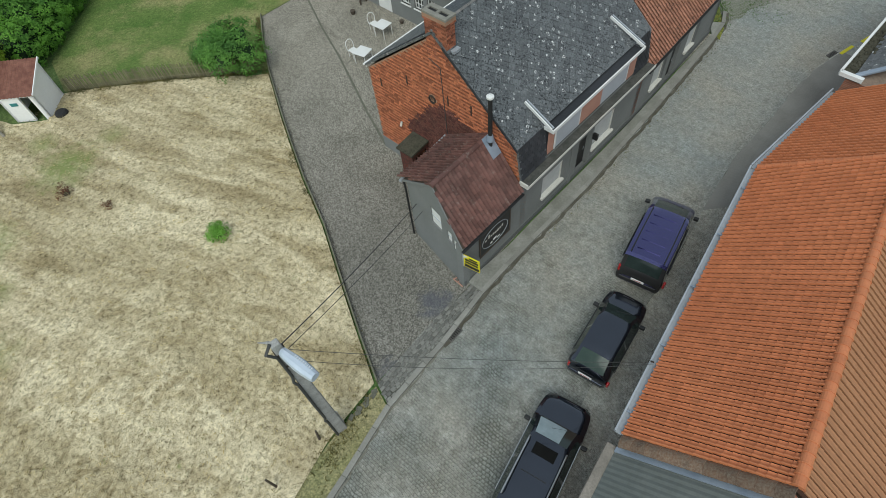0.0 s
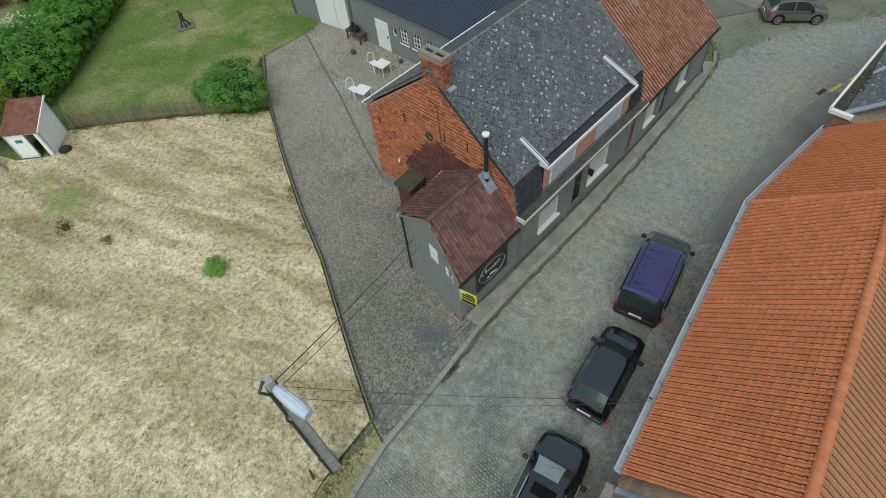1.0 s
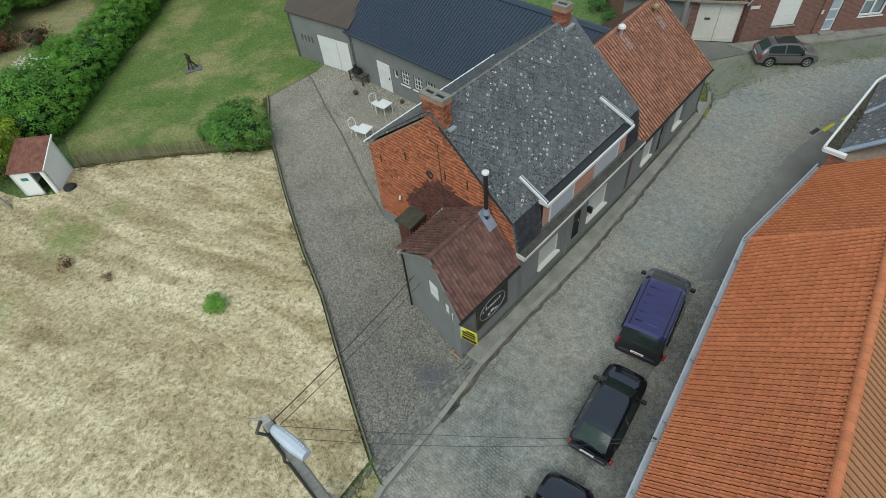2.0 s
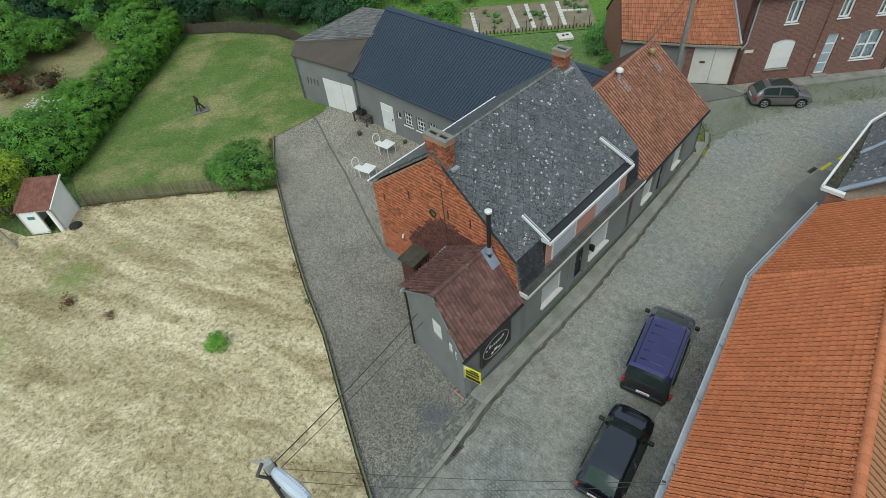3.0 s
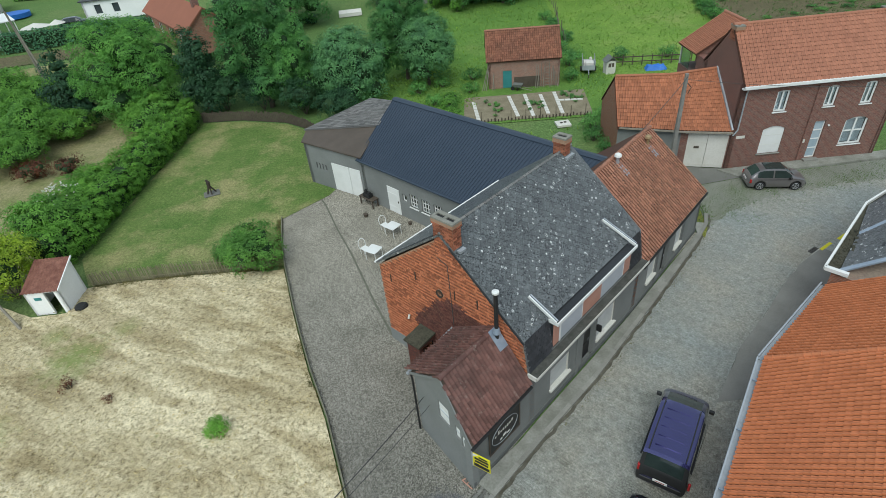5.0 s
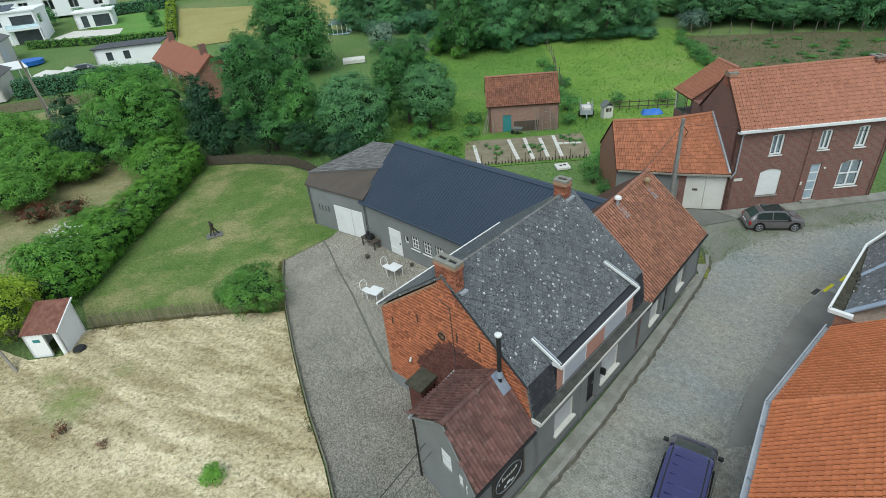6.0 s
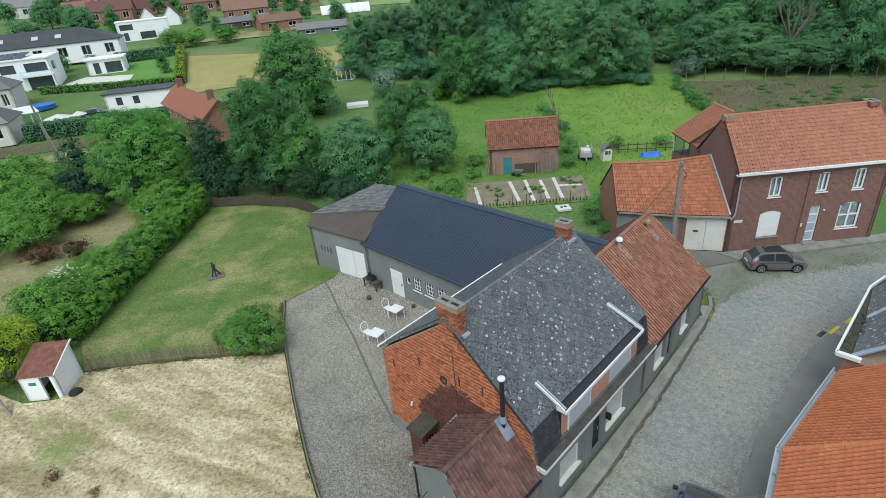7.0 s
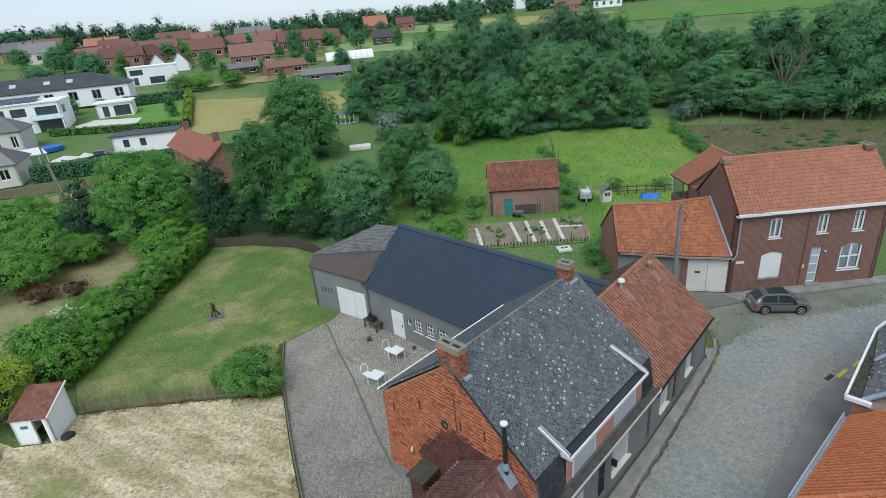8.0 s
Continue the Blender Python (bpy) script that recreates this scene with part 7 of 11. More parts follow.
# ---- orange-tiled house on the near side of the street ----
OE, OR_ = 3.5, 6.37
E0, E1, E2 = Vector((4.1, 4.37)), Vector((10.95, 14.2)), Vector((15.5, 18.2))
d1, d2 = (E1 - E0).normalized(), (E2 - E1).normalized()
n1, n2 = Vector((d1.y, -d1.x)), Vector((d2.y, -d2.x))
RUN = 3.45
mit = (n1 + n2).normalized()
R1o = E1 + mit * (RUN / mit.dot(n1))
R0o, R2o = E0 + n1 * RUN, E2 + n2 * RUN
K1 = E1 + mit * (2 * RUN / mit.dot(n1))
oh = thing("orange_house", Matrix.Identity(4), "long single-storey house with a bright orange pantile roof", "house")
Z3 = lambda p, z: (p.x, p.y, z)
off1, off2 = n1 * 0.35, n2 * 0.35
cmit = E1 + mit * (0.35 / mit.dot(n1))
ring = [Z3(E0 + off1, 0), Z3(K1 - n1 * 0.35 - d1 * (K1 - E0).dot(d1), 0), Z3(K1 - mit * 0.35, 0), Z3(E2 + n2 * (2 * RUN - 0.35), 0), Z3(E2 + off2, 0), Z3(cmit, 0)]
part("wall", Shape().solid(ring, [(x, y, OE - 0.12) for x, y, _ in ring]), BRICK_RED, oh, "red brick walls")
o_roof = part("roof", Shape().slab([Z3(E0, OE), Z3(E1, OE), Z3(R1o, OR_), Z3(R0o, OR_)], 0.1), UNDERLAY, oh, "orange pantile roof")
for ring in ([Z3(E1, OE), Z3(E2, OE), Z3(R2o, OR_), Z3(R1o, OR_)], [Z3(R0o, OR_), Z3(R1o, OR_), Z3(K1, OE), Z3(E0 + n1 * 2 * RUN, OE)], [Z3(R1o, OR_), Z3(R2o, OR_), Z3(E2 + n2 * 2 * RUN, OE), Z3(K1, OE)]):
    part("roof_slope", Shape().slab(ring, 0.1), UNDERLAY, o_roof)
TW, TL = 0.207, 0.215       # tile width and gauge
ut = pantile("tile", TILE_ORANGE, TW, TL, 0.058, 6, 0.015, (0.8, 0.97))
up = pantile("rear_tile", TILE_PALE, -TW, TL, 0.04, 6, 0.012, (0.93, 0.975))
for base, ax, nn_, ra, rb, ln, keep, unit, mt, nm, corner in (
        (E0, d1, n1, R0o, R1o, (E1 - E0).length, 300, ut, TILE_ORANGE, "tile", E1), (E1, d2, n2, R1o, R2o, (E2 - E1).length, 0, ut, TILE_ORANGE, "tile", E2)):
    o = Vector(Z3(base - nn_ * 0.03, OE + 0.02))
    uy = Vector(Z3(nn_ * RUN, OR_ - OE))
    uu, axx = uy.normalized(), Vector((ax.x, ax.y, 0))
    # the piece's x axis runs so that its face looks up
    oo = o + axx * ln
    loc = lambda q: ((Vector(q) - oo).dot(-axx), (Vector(q) - oo).dot(uu))
    ringp = [loc(Z3(base, OE)), loc(Z3(corner, OE)), loc(Z3(rb, OR_)), loc(Z3(ra, OR_))]
    tile_field(o_roof, nm, unit, mt, oo, -axx, uy, ringp, TW, TL, keep, 0.035, 0.15, 0.002, near=(ln * 0.65, 2), label="orange pantiles")
for base, ax, nn_, ra, rb, corner in ((E0, d1, n1, R0o, R1o, K1), (E1, d2, n2, R1o, R2o, E2 + n2 * 2 * RUN)):
    low0 = base + nn_ * 2 * RUN if base is E0 else K1
    axx = Vector((ax.x, ax.y, 0))
    o = Vector(Z3(low0, OE + 0.02))
    uy = Vector(Z3(-nn_ * RUN, OR_ - OE))
    uu = uy.normalized()
    loc = lambda q: ((Vector(q) - o).dot(axx), (Vector(q) - o).dot(uu))
    tile_field(o_roof, "rear_tile", up, TILE_PALE, o, axx, uy, [loc(Z3(low0, OE)), loc(Z3(corner, OE)), loc(Z3(rb, OR_)), loc(Z3(ra, OR_))], TW, TL, 0, 0.03, 0.06, 0.0012, label="paler orange pantiles")
ridge_caps(o_roof, "ridge_tile", TILE_ORANGE, Z3(R0o, OR_ + 0.04), Z3(R1o, OR_ + 0.05), 0.14, 0.28)
ridge_caps(o_roof, "ridge_tile", TILE_ORANGE, Z3(R1o, OR_ + 0.04), Z3(R2o, OR_ + 0.05), 0.14, 0.28)
ridge_caps(o_roof, "hip_tile", TILE_ORANGE, Z3(E1, OE + 0.11), Z3(R1o, OR_ + 0.09), 0.105, 0.28)
for a, b, nn_ in ((E0, E1, n1), (E1, E2, n2)):
    g = Shape().beam(Z3(a - nn_ * 0.11, OE - 0.1), Z3(b - nn_ * 0.11, OE - 0.1), 0.3, 0.02)
    g.beam(Z3(a - nn_ * 0.25, OE - 0.02), Z3(b - nn_ * 0.25, OE - 0.02), 0.06, 0.17)
    g.beam(Z3(a + nn_ * 0.01, OE - 0.045), Z3(b + nn_ * 0.01, OE - 0.045), 0.14, 0.1)
    part("gutter", g, ZINC, oh, "broad grey zinc gutter", bevel=0.006)
va, vb = Vector(Z3(E0, OE + 0.04)), Vector(Z3(R0o, OR_ + 0.04))
back = Vector(Z3(-d1, 0))
rise_ = (vb - va).cross(back).normalized()
rise_ = rise_ if rise_.z > 0 else -rise_
for i in range(11):
    p0, p1 = va + (vb - va) * ((i + 0.01) / 11), va + (vb - va) * ((i + 1.03) / 11)
    s = Shape()
    arc_ = [(0.4 * q / 6, 0.07 * math.sin(math.pi * q / 6)) for q in range(7)]
    lo, hi = [p0 + back * u + rise_ * w_ for u, w_ in arc_], [p1 + back * u + rise_ * (w_ + 0.025) for u, w_ in arc_]
    s.solid([q - rise_ * 0.04 for q in lo] + lo[::-1], [q - rise_ * 0.04 for q in hi] + hi[::-1])
    part("verge_tile", s, VERGE, oh, "mossy brown verge tile" if i == 0 else "")
for i in range(5):
    c = E0 + (E1 - E0) * (0.06 + 0.21 * i)
    part("gutter_collar", Shape().beam(Z3(c - n1 * 0.23, OE - 0.01), Z3(c, OE - 0.01), 0.05, 0.05), LEAD, oh)
# corrugated lean-to at its end
lt = thing("lean_to", Matrix.Identity(4), "lower extension with a grey corrugated sheet roof", "shed")
A0 = E0 - d1 * 0.36
DROP = 0.3
part("roof", Shape().waves(Z3(A0, OE - DROP), Z3(A0 - d1 * 7, OE - DROP), Z3(n1 * RUN, OR_ - OE), 40, 0.022), CORRUGATED, lt, "grey corrugated sheets")
part("rear_roof", Shape().waves(Z3(A0 + n1 * 2 * RUN, OE - DROP), Z3(A0 + n1 * 2 * RUN - d1 * 7, OE - DROP), Z3(-n1 * RUN, OR_ - OE), 40, 0.022), CORRUGATED, lt, "grey corrugated sheets")
ring = [Z3(A0 + n1 * 0.2, 0), Z3(A0 + n1 * (2 * RUN - 0.2), 0), Z3(A0 + n1 * (2 * RUN - 0.2) - d1 * 6.8, 0), Z3(A0 + n1 * 0.2 - d1 * 6.8, 0)]
part("wall", Shape().solid(ring[::-1], [(x, y, OE - DROP - 0.1) for x, y, _ in ring[::-1]]), BRICK_RED, lt)
ga = [Z3(E0 - d1 * 0.3 + n1 * 0.3, OE - 0.3), Z3(E0 - d1 * 0.3 + n1 * (2 * RUN - 0.3), OE - 0.3), Z3(R0o - d1 * 0.3, OR_ - 0.1)]
part("gable", Shape().solid([tuple(Vector(q) + Vector(Z3(d1 * 0.2, 0))) for q in ga], ga), BRICK_RED, oh)
part("coping", Shape().beam(Z3(E0 - d1 * 0.3 - n1 * 0.14, OE - 0.42), Z3(E0 - d1 * 7 - n1 * 0.14, OE - 0.42), 0.3, 0.3), COPING, lt, "weathered brownish stone coping", bevel=0.04)
part("flashing", Shape().beam(Z3(A0 - d1 * 0.06, OE - DROP + 0.1), Z3(R0o - d1 * 0.42, OR_ - DROP + 0.1), 0.16, 0.05), LEAD, lt, "bluish lead flashing")

# ---- slate-roofed house at the corner ----
gh_ = thing("slate_house", Matrix.Identity(4), "taller house corner with dark slate roof and white gutters", "house")
Q0, Q1, Q2 = Vector((15.5, 18.75)), Vector((20.15, 23.5)), Vector((26.5, 27.5))
e1 = (Q1 - Q0).normalized()
q1n = Vector((e1.y, -e1.x))
ring = [Z3(Q0 + q1n * 0.3, 0), Z3(Q0 + q1n * 8, 0), Z3(Q2 + q1n * 8, 0), Z3(Q2 + q1n * 0.3, 0), Z3(Q1 + q1n * 0.3, 0)]
part("wall", Shape().solid(ring, [(x, y, 3.9) for x, y, _ in ring]), BRICK_RED, gh_)
G4 = 4.0
W0, W1 = Vector((16.1, 18.55)), Vector((18.3, 21.0))        # foot of the near slope, up to the hip
TOP = Vector((22.0, 17.6))
HIPT = Vector((22.6, 21.3))
sr_ = part("roof", Shape().slab([Z3(W0, G4 + 0.05), Z3(W1, G4 + 0.05), Z3(HIPT, G4 + 2.3), Z3(TOP, G4 + 2.6)], 0.1).slab([Z3(W1, G4 + 0.05), Z3(Q1 + q1n * 0.12, G4 + 0.05), Z3(Q2 + q1n * 0.12, G4 + 0.05), Z3(Q2 + q1n * 4.0, G4 + 3.0), Z3(HIPT, G4 + 2.3)], 0.1), SLATE_DARK, gh_, "slate roof")
su = Shape().box(-0.12, -0.13, 0, 0.12, 0.13, 0.014).mesh("slate", SLATE)
tile_patch(sr_, "slate", su, SLATE, Z3(W1, G4 + 0.06), Z3(W0, G4 + 0.06), Z3(TOP, G4 + 2.62), Z3(HIPT, G4 + 2.32), 0.25, 0.2, 0.006, label="weathered slates")
tile_patch(sr_, "slate", su, SLATE, Z3(Q1 + q1n * 0.15, G4 + 0.06), Z3(W1, G4 + 0.06), Z3(HIPT, G4 + 2.32), Z3(HIPT + e1 * 4, G4 + 2.5), 0.25, 0.2, 0.006, label="weathered slates")
part("hip_flashing", Shape().beam(Z3(W1, G4 + 0.1), Z3(HIPT, G4 + 2.36), 0.16, 0.05), LEAD, gh_, "pale lead hip flashing")
part("gutter_rim", Shape().beam(Z3(Q0, G4 + 0.08), Z3(Q1, G4 + 0.08), 0.1, 0.18).beam(Z3(Q1, G4 + 0.08), Z3(Q2, G4 + 0.08), 0.1, 0.18).beam(Z3(Q0, G4 + 0.08), Z3(Q0 + q1n * 0.9, G4 + 0.08), 0.2, 0.18), WHITE, gh_, "white gutter edge", bevel=0.01)
part("gutter_bed", Shape().slab([Z3(Q0, G4), Z3(Q1, G4), Z3(Q1 + q1n * 0.3, G4), Z3(W1 + q1n * 0.1, G4), Z3(W0 + q1n * 0.1, G4)], 0.06).slab([Z3(Q1, G4), Z3(Q2, G4), Z3(Q2 + q1n * 0.3, G4), Z3(Q1 + q1n * 0.3, G4)], 0.06), MOSS_DARK, gh_, "mossy gutter bed")
rg = random.Random(52)
moss = Shape()
for _ in range(150):
    u_, v_ = rg.random(), rg.random() ** 1.4
    foot = Q0.lerp(Q1, 0.03 + 0.55 * u_)
    c = foot + q1n * (0.1 + v_ * 0.9 * (1 - 0.75 * u_))
    r_ = rg.uniform(0.03, 0.1)
    zc = G4 + (0.0 if v_ < 0.75 else 0.1)
    moss.tube(Z3(c, zc), Z3(c + Vector((rg.uniform(-0.02, 0.02), rg.uniform(-0.02, 0.02))), zc + r_ * 0.7), r_, r_ * 0.5, 7)
part("moss", moss, MOSS_DARK, gh_, "dark moss cushions in the gutter", kind="stuff")
part("verge_trim", Shape().beam(Z3(W0 - Vector((0.1, 0.1)), G4 + 0.1), Z3(TOP, G4 + 2.66), 0.2, 0.08), LEAD, gh_)

# ---- parked cars ----
def car(name, m, label, L, W, paint, st, cuts, wheels, rails=False, sunroof=False, glass_roof=False, black_tail=False, ribs=0, pale_sheet=False):
    """A car lofted along x (front at +x). st: stations of (x as a share of L, shoulder height, top height, half width at the shoulder
    and at the top as shares of W). cuts: rear window foot, roof's rear edge, roof's front edge, windscreen foot."""
    c = thing(name, m, label, "car", "parked cars")
    xs = [q[0] for q in st]
    extra = [w + k / L for w in wheels for k in (-0.365, -0.355, -0.3, -0.2, 0.0, 0.2, 0.3, 0.355, 0.365)] + [-0.1 - 0.012, -0.1 + 0.012, cuts[1] - 0.03, cuts[3] - 0.05]
    allx = sorted(set(xs + extra))

    def at(x):
        for a, b in zip(st, st[1:]):
            if a[0] <= x <= b[0]:
                k = (x - a[0]) / (b[0] - a[0])
                return [a[i] + (b[i] - a[i]) * k for i in range(5)]
        return list(st[-1])
    rows = []
    for x in allx:
        _, zs, zt, h0, h1 = at(x)
        h0, h1 = h0 * W, h1 * W
        near = min(abs(x - w) * L for w in wheels)
        zb = 0.3 + math.sqrt(max(0.0, 0.356 ** 2 - near ** 2)) if near < 0.356 else 0.24
        zb = min(zb, zs * 0.8)
        half = [(h0 * 0.93, zb), (h0, zb + (zs - zb) * 0.25), (h0 * 1.0, zs * 0.78 + zb * 0.1), (h0 * 0.96, zs), (h1, zt - 0.05), (h1 * 0.82, zt - 0.008), (h1 * 0.4, zt + 0.018)]
        rows.append([(x * L, -y, z) for y, z in half] + [(x * L, 0, zt + 0.024)] + [(x * L, y, z) for y, z in half[::-1]])
    n = len(rows[0])
    shapes = {"body": Shape(), "tailgate": Shape(), "windscreen": Shape(), "rear_window": Shape(), "side_window": Shape(), "side_window_": Shape(), "side_window__": Shape(), "side_window___": Shape()}
    for sh in shapes.values():
        sh.v = [q for r in rows for q in r]
    for k in range(len(rows) - 1):
        xm = (allx[k] + allx[k + 1]) / 2
        for i in range(n - 1):
            fc = (k * n + i, k * n + i + 1, (k + 1) * n + i + 1, (k + 1) * n + i)
            key = "body"
            if 4 < i < n - 6 and cuts[2] < xm < cuts[3]:
                key = "windscreen"
            elif 4 < i < n - 6 and cuts[0] < xm < cuts[1]:
                key = "rear_window"
            elif i in (3, n - 5) and cuts[1] - 0.03 < xm < cuts[3] - 0.05 and abs(xm + 0.1) > 0.012:
                key = "side_window" + "_" * ((1 if i == 3 else 0) + (2 if xm > -0.1 else 0))
            if black_tail and key == "body" and xm < cuts[1]:
                key = "tailgate"
            shapes[key].f.append(fc)
        shapes["body"].f.append((k * n + n - 1, k * n, (k + 1) * n, (k + 1) * n + n - 1))
    shapes["body"].f.append(tuple(range(n))[::-1])
    shapes["body"].f.append(tuple(range((len(rows) - 1) * n, len(rows) * n)))
    # pale sheet just off the windscreen, towards the car's left side
    if pale_sheet:
        fold, ws_ = Shape(), shapes["windscreen"]
        for fc in ws_.f:
            if all(-W * 0.2 < ws_.v[q][1] < W * 0.42 and ws_.v[q][0] < (cuts[3] - 0.01) * L for q in fc):
                fold.poly(*[Vector(ws_.v[q]) + Vector((0.012, 0, 0.012)) for q in fc])
        part("windscreen_sheet", fold, PALE_SHEET, c, "pale silvery sheet just above the windscreen", smooth=True)
    for key, sh in shapes.items():
        used = sorted({q for fc in sh.f for q in fc})
        back = {q: i for i, q in enumerate(used)}
        sh.v, sh.f = [sh.v[q] for q in used], [tuple(back[q] for q in fc) for fc in sh.f]
        if sh.f:
            ob = part(key.rstrip("_"), sh, paint if key == "body" else BLACK if key == "tailgate" else (REAR_GLASS if key == "rear_window" and not black_tail else CAR_GLASS), c, smooth=True)
            ob.data.set_sharp_from_angle(angle=radians(38))
    x0, x1 = xs[0] * L, xs[-1] * L
    roof_z, roof_h = max(q[2] for q in st), at(0)[4] * W
    zs_f, zs_r = at(0.46)[1], at(-0.485)[1]
    part("floor_pan", Shape().box(x0 + 0.2, -W * 0.42, 0.2, x1 - 0.2, W * 0.42, 0.5), BLACK, c)
    for x in wheels:
        for sg in (-1, 1):
            yy = sg * (at(x)[3] * W - 0.12)
            ty = part("tyre", Shape().tube((x * L, yy - 0.1, 0.3), (x * L, yy + 0.1, 0.3), 0.3, 0.3, 22), TYRE, c)
            rim = Shape().tube((x * L, yy + sg * 0.09, 0.3), (x * L, yy + sg * 0.115, 0.3), 0.05, 0.045, 10)
            rim.path([(x * L + 0.2 * math.cos(q * 0.3927), yy + sg * 0.1, 0.3 + 0.2 * math.sin(q * 0.3927)) for q in range(17)], 0.017, 6)
            for q in range(5):
                ca, sa = math.cos(q * 1.2566 + 0.3), math.sin(q * 1.2566 + 0.3)
                rim.beam((x * L + 0.03 * ca, yy + sg * 0.105, 0.3 + 0.03 * sa), (x * L + 0.19 * ca, yy + sg * 0.105, 0.3 + 0.19 * sa), 0.03, 0.045)
            part("rim", rim, RIM, ty)
    for sg in (-1, 1):
        hf, hr_ = at(0.455)[3] * W, at(-0.485)[3] * W
        part("headlight", Shape().slab([(0.4 * L, sg * hf * 1.02, zs_f * 1.02), (0.47 * L, sg * hf * 0.93, zs_f * 0.9), (0.478 * L, sg * hf * 0.6, zs_f * 0.93), (0.43 * L, sg * hf * 0.72, zs_f * 1.09)], 0.05), CLEAR_LAMP, c)
        part("tail_light", Shape().box(x0 - 0.005, sg * hr_ - 0.11, zs_r * 0.72, x0 + 0.13, sg * hr_ - 0.012, zs_r * 1.06), RED_LAMP, c, bevel=0.03)
        mx, my = cuts[3] * L - 0.32, sg * (at(cuts[3])[3] * W + 0.1)
        part("mirror", Shape().box(mx - 0.07, my - 0.1, at(0.2)[1] + 0.0, mx + 0.07, my + 0.1, at(0.2)[1] + 0.15), BLACK, c, bevel=0.03)
        yt = sg * at(0)[3] * W * (0.965 if rails else 1.0)
        zt_ = at(0)[1] * (1.0 if rails else 0.86)
        part("window_trim" if rails else "sill_trim", Shape().box(-0.36 * L, yt - 0.012, zt_, 0.2 * L, yt + 0.012, zt_ + 0.03), BLACK if not rails else RIM, c)
    part("bumper", Shape().box(x1 - 0.12, -W * 0.36, 0.28, x1 + 0.03, W * 0.36, 0.46), BLACK, c, bevel=0.05)
    part("bumper", Shape().box(x0 - 0.05, -W * 0.42, 0.3, x0 + 0.12, W * 0.42, 0.52), BLACK if black_tail else paint, c, bevel=0.05)
    pl = part("number_plate", Shape().box(x0 - 0.07, -0.26, 0.58, x0 - 0.04, 0.26, 0.69), WHITE, c, "white plate")
    part("plate_bar", Shape().box(x0 - 0.078, -0.17, 0.625, x0 - 0.07, 0.17, 0.648), RED_LAMP, pl)
    for i in range(ribs):
        x = (cuts[1] + 0.04 + (cuts[2] - cuts[1] - 0.1) * (i + 0.5) / ribs) * L
        part("roof_rib", Shape().box(x - 0.015, -roof_h * 0.5, roof_z + 0.0, x + 0.015, roof_h * 0.62, roof_z + 0.03), paint, c)
    if ribs:
        for sg in (-1, 1):
            part("roof_groove", Shape().box(cuts[1] * L + 0.1, sg * roof_h * 0.8 - 0.02, roof_z - 0.02, cuts[2] * L - 0.1, sg * roof_h * 0.8 + 0.02, roof_z + 0.006), BLACK, c)
    if rails:
        for sg in (-1, 1):
            yy = sg * roof_h * 0.93
            part("roof_rail", Shape().path([(cuts[1] * L + 0.2, yy, roof_z - 0.04), (cuts[1] * L + 0.3, yy, roof_z + 0.05), (cuts[2] * L - 0.3, yy, roof_z + 0.05), (cuts[2] * L - 0.18, yy, roof_z - 0.04)], 0.028), RIM, c, "bright roof rail")
    if sunroof:
        # raised plate, its near-black colour standing for the unlit opening
        part("sunroof", Shape().box(cuts[2] * L - 0.66, -roof_h * 0.56, roof_z + 0.0, cuts[2] * L - 0.28, roof_h * 0.56, roof_z + 0.035), SHADOW_ROOM, c, "near-black plate in place of the open sunroof", bevel=0.01)
        part("roof_seam", Shape().box(cuts[2] * L - 1.3, -roof_h * 0.62, roof_z + 0.0, cuts[2] * L - 1.28, roof_h * 0.62, roof_z + 0.026), BLACK, c)
    if glass_roof:
        part("glass_roof", Shape().box(cuts[1] * L + 0.35, -roof_h * 0.72, roof_z - 0.02, cuts[2] * L - 0.05, roof_h * 0.72, roof_z + 0.032), CAR_GLASS, c, "dark glass roof panel", bevel=0.02)
    part("wiper", Shape().beam((cuts[3] * L - 0.06, -0.4, at(cuts[3])[2] + 0.06), (cuts[3] * L - 0.3, 0.15, at(cuts[3])[2] + 0.22), 0.02, 0.02), BLACK, c)
    return c


PAINT_BLUE = paint_mat("dark_blue_paint", (0.055, 0.052, 0.17), 0.16, 1.0, 0.7)
PAINT_BLACK = paint_mat("black_car_paint", (0.045, 0.052, 0.07), 0.16, 1.0, 0.85)
PAINT_GREY = paint_mat("grey_metallic_paint", (0.22, 0.205, 0.205), 0.35, 0.8, 0.6)
hatch = [(-0.5, 0.52, 0.56, 0.37, 0.33), (-0.492, 0.74, 0.82, 0.45, 0.4), (-0.465, 0.9, 0.98, 0.475, 0.41), (-0.42, 0.92, 1.12, 0.485, 0.395), (-0.34, 0.93, 1.34, 0.49, 0.375), (-0.28, 0.93, 1.4, 0.495, 0.37), (-0.12, 0.92, 1.435, 0.5, 0.372), (0.02, 0.91, 1.43, 0.5, 0.37),
         (0.1, 0.9, 1.385, 0.5, 0.36), (0.18, 0.89, 1.18, 0.5, 0.39), (0.265, 0.88, 0.96, 0.5, 0.43), (0.34, 0.82, 0.9, 0.495, 0.43), (0.42, 0.74, 0.82, 0.47, 0.41), (0.475, 0.62, 0.7, 0.42, 0.35), (0.495, 0.5, 0.57, 0.36, 0.3), (0.5, 0.42, 0.45, 0.3, 0.25)]
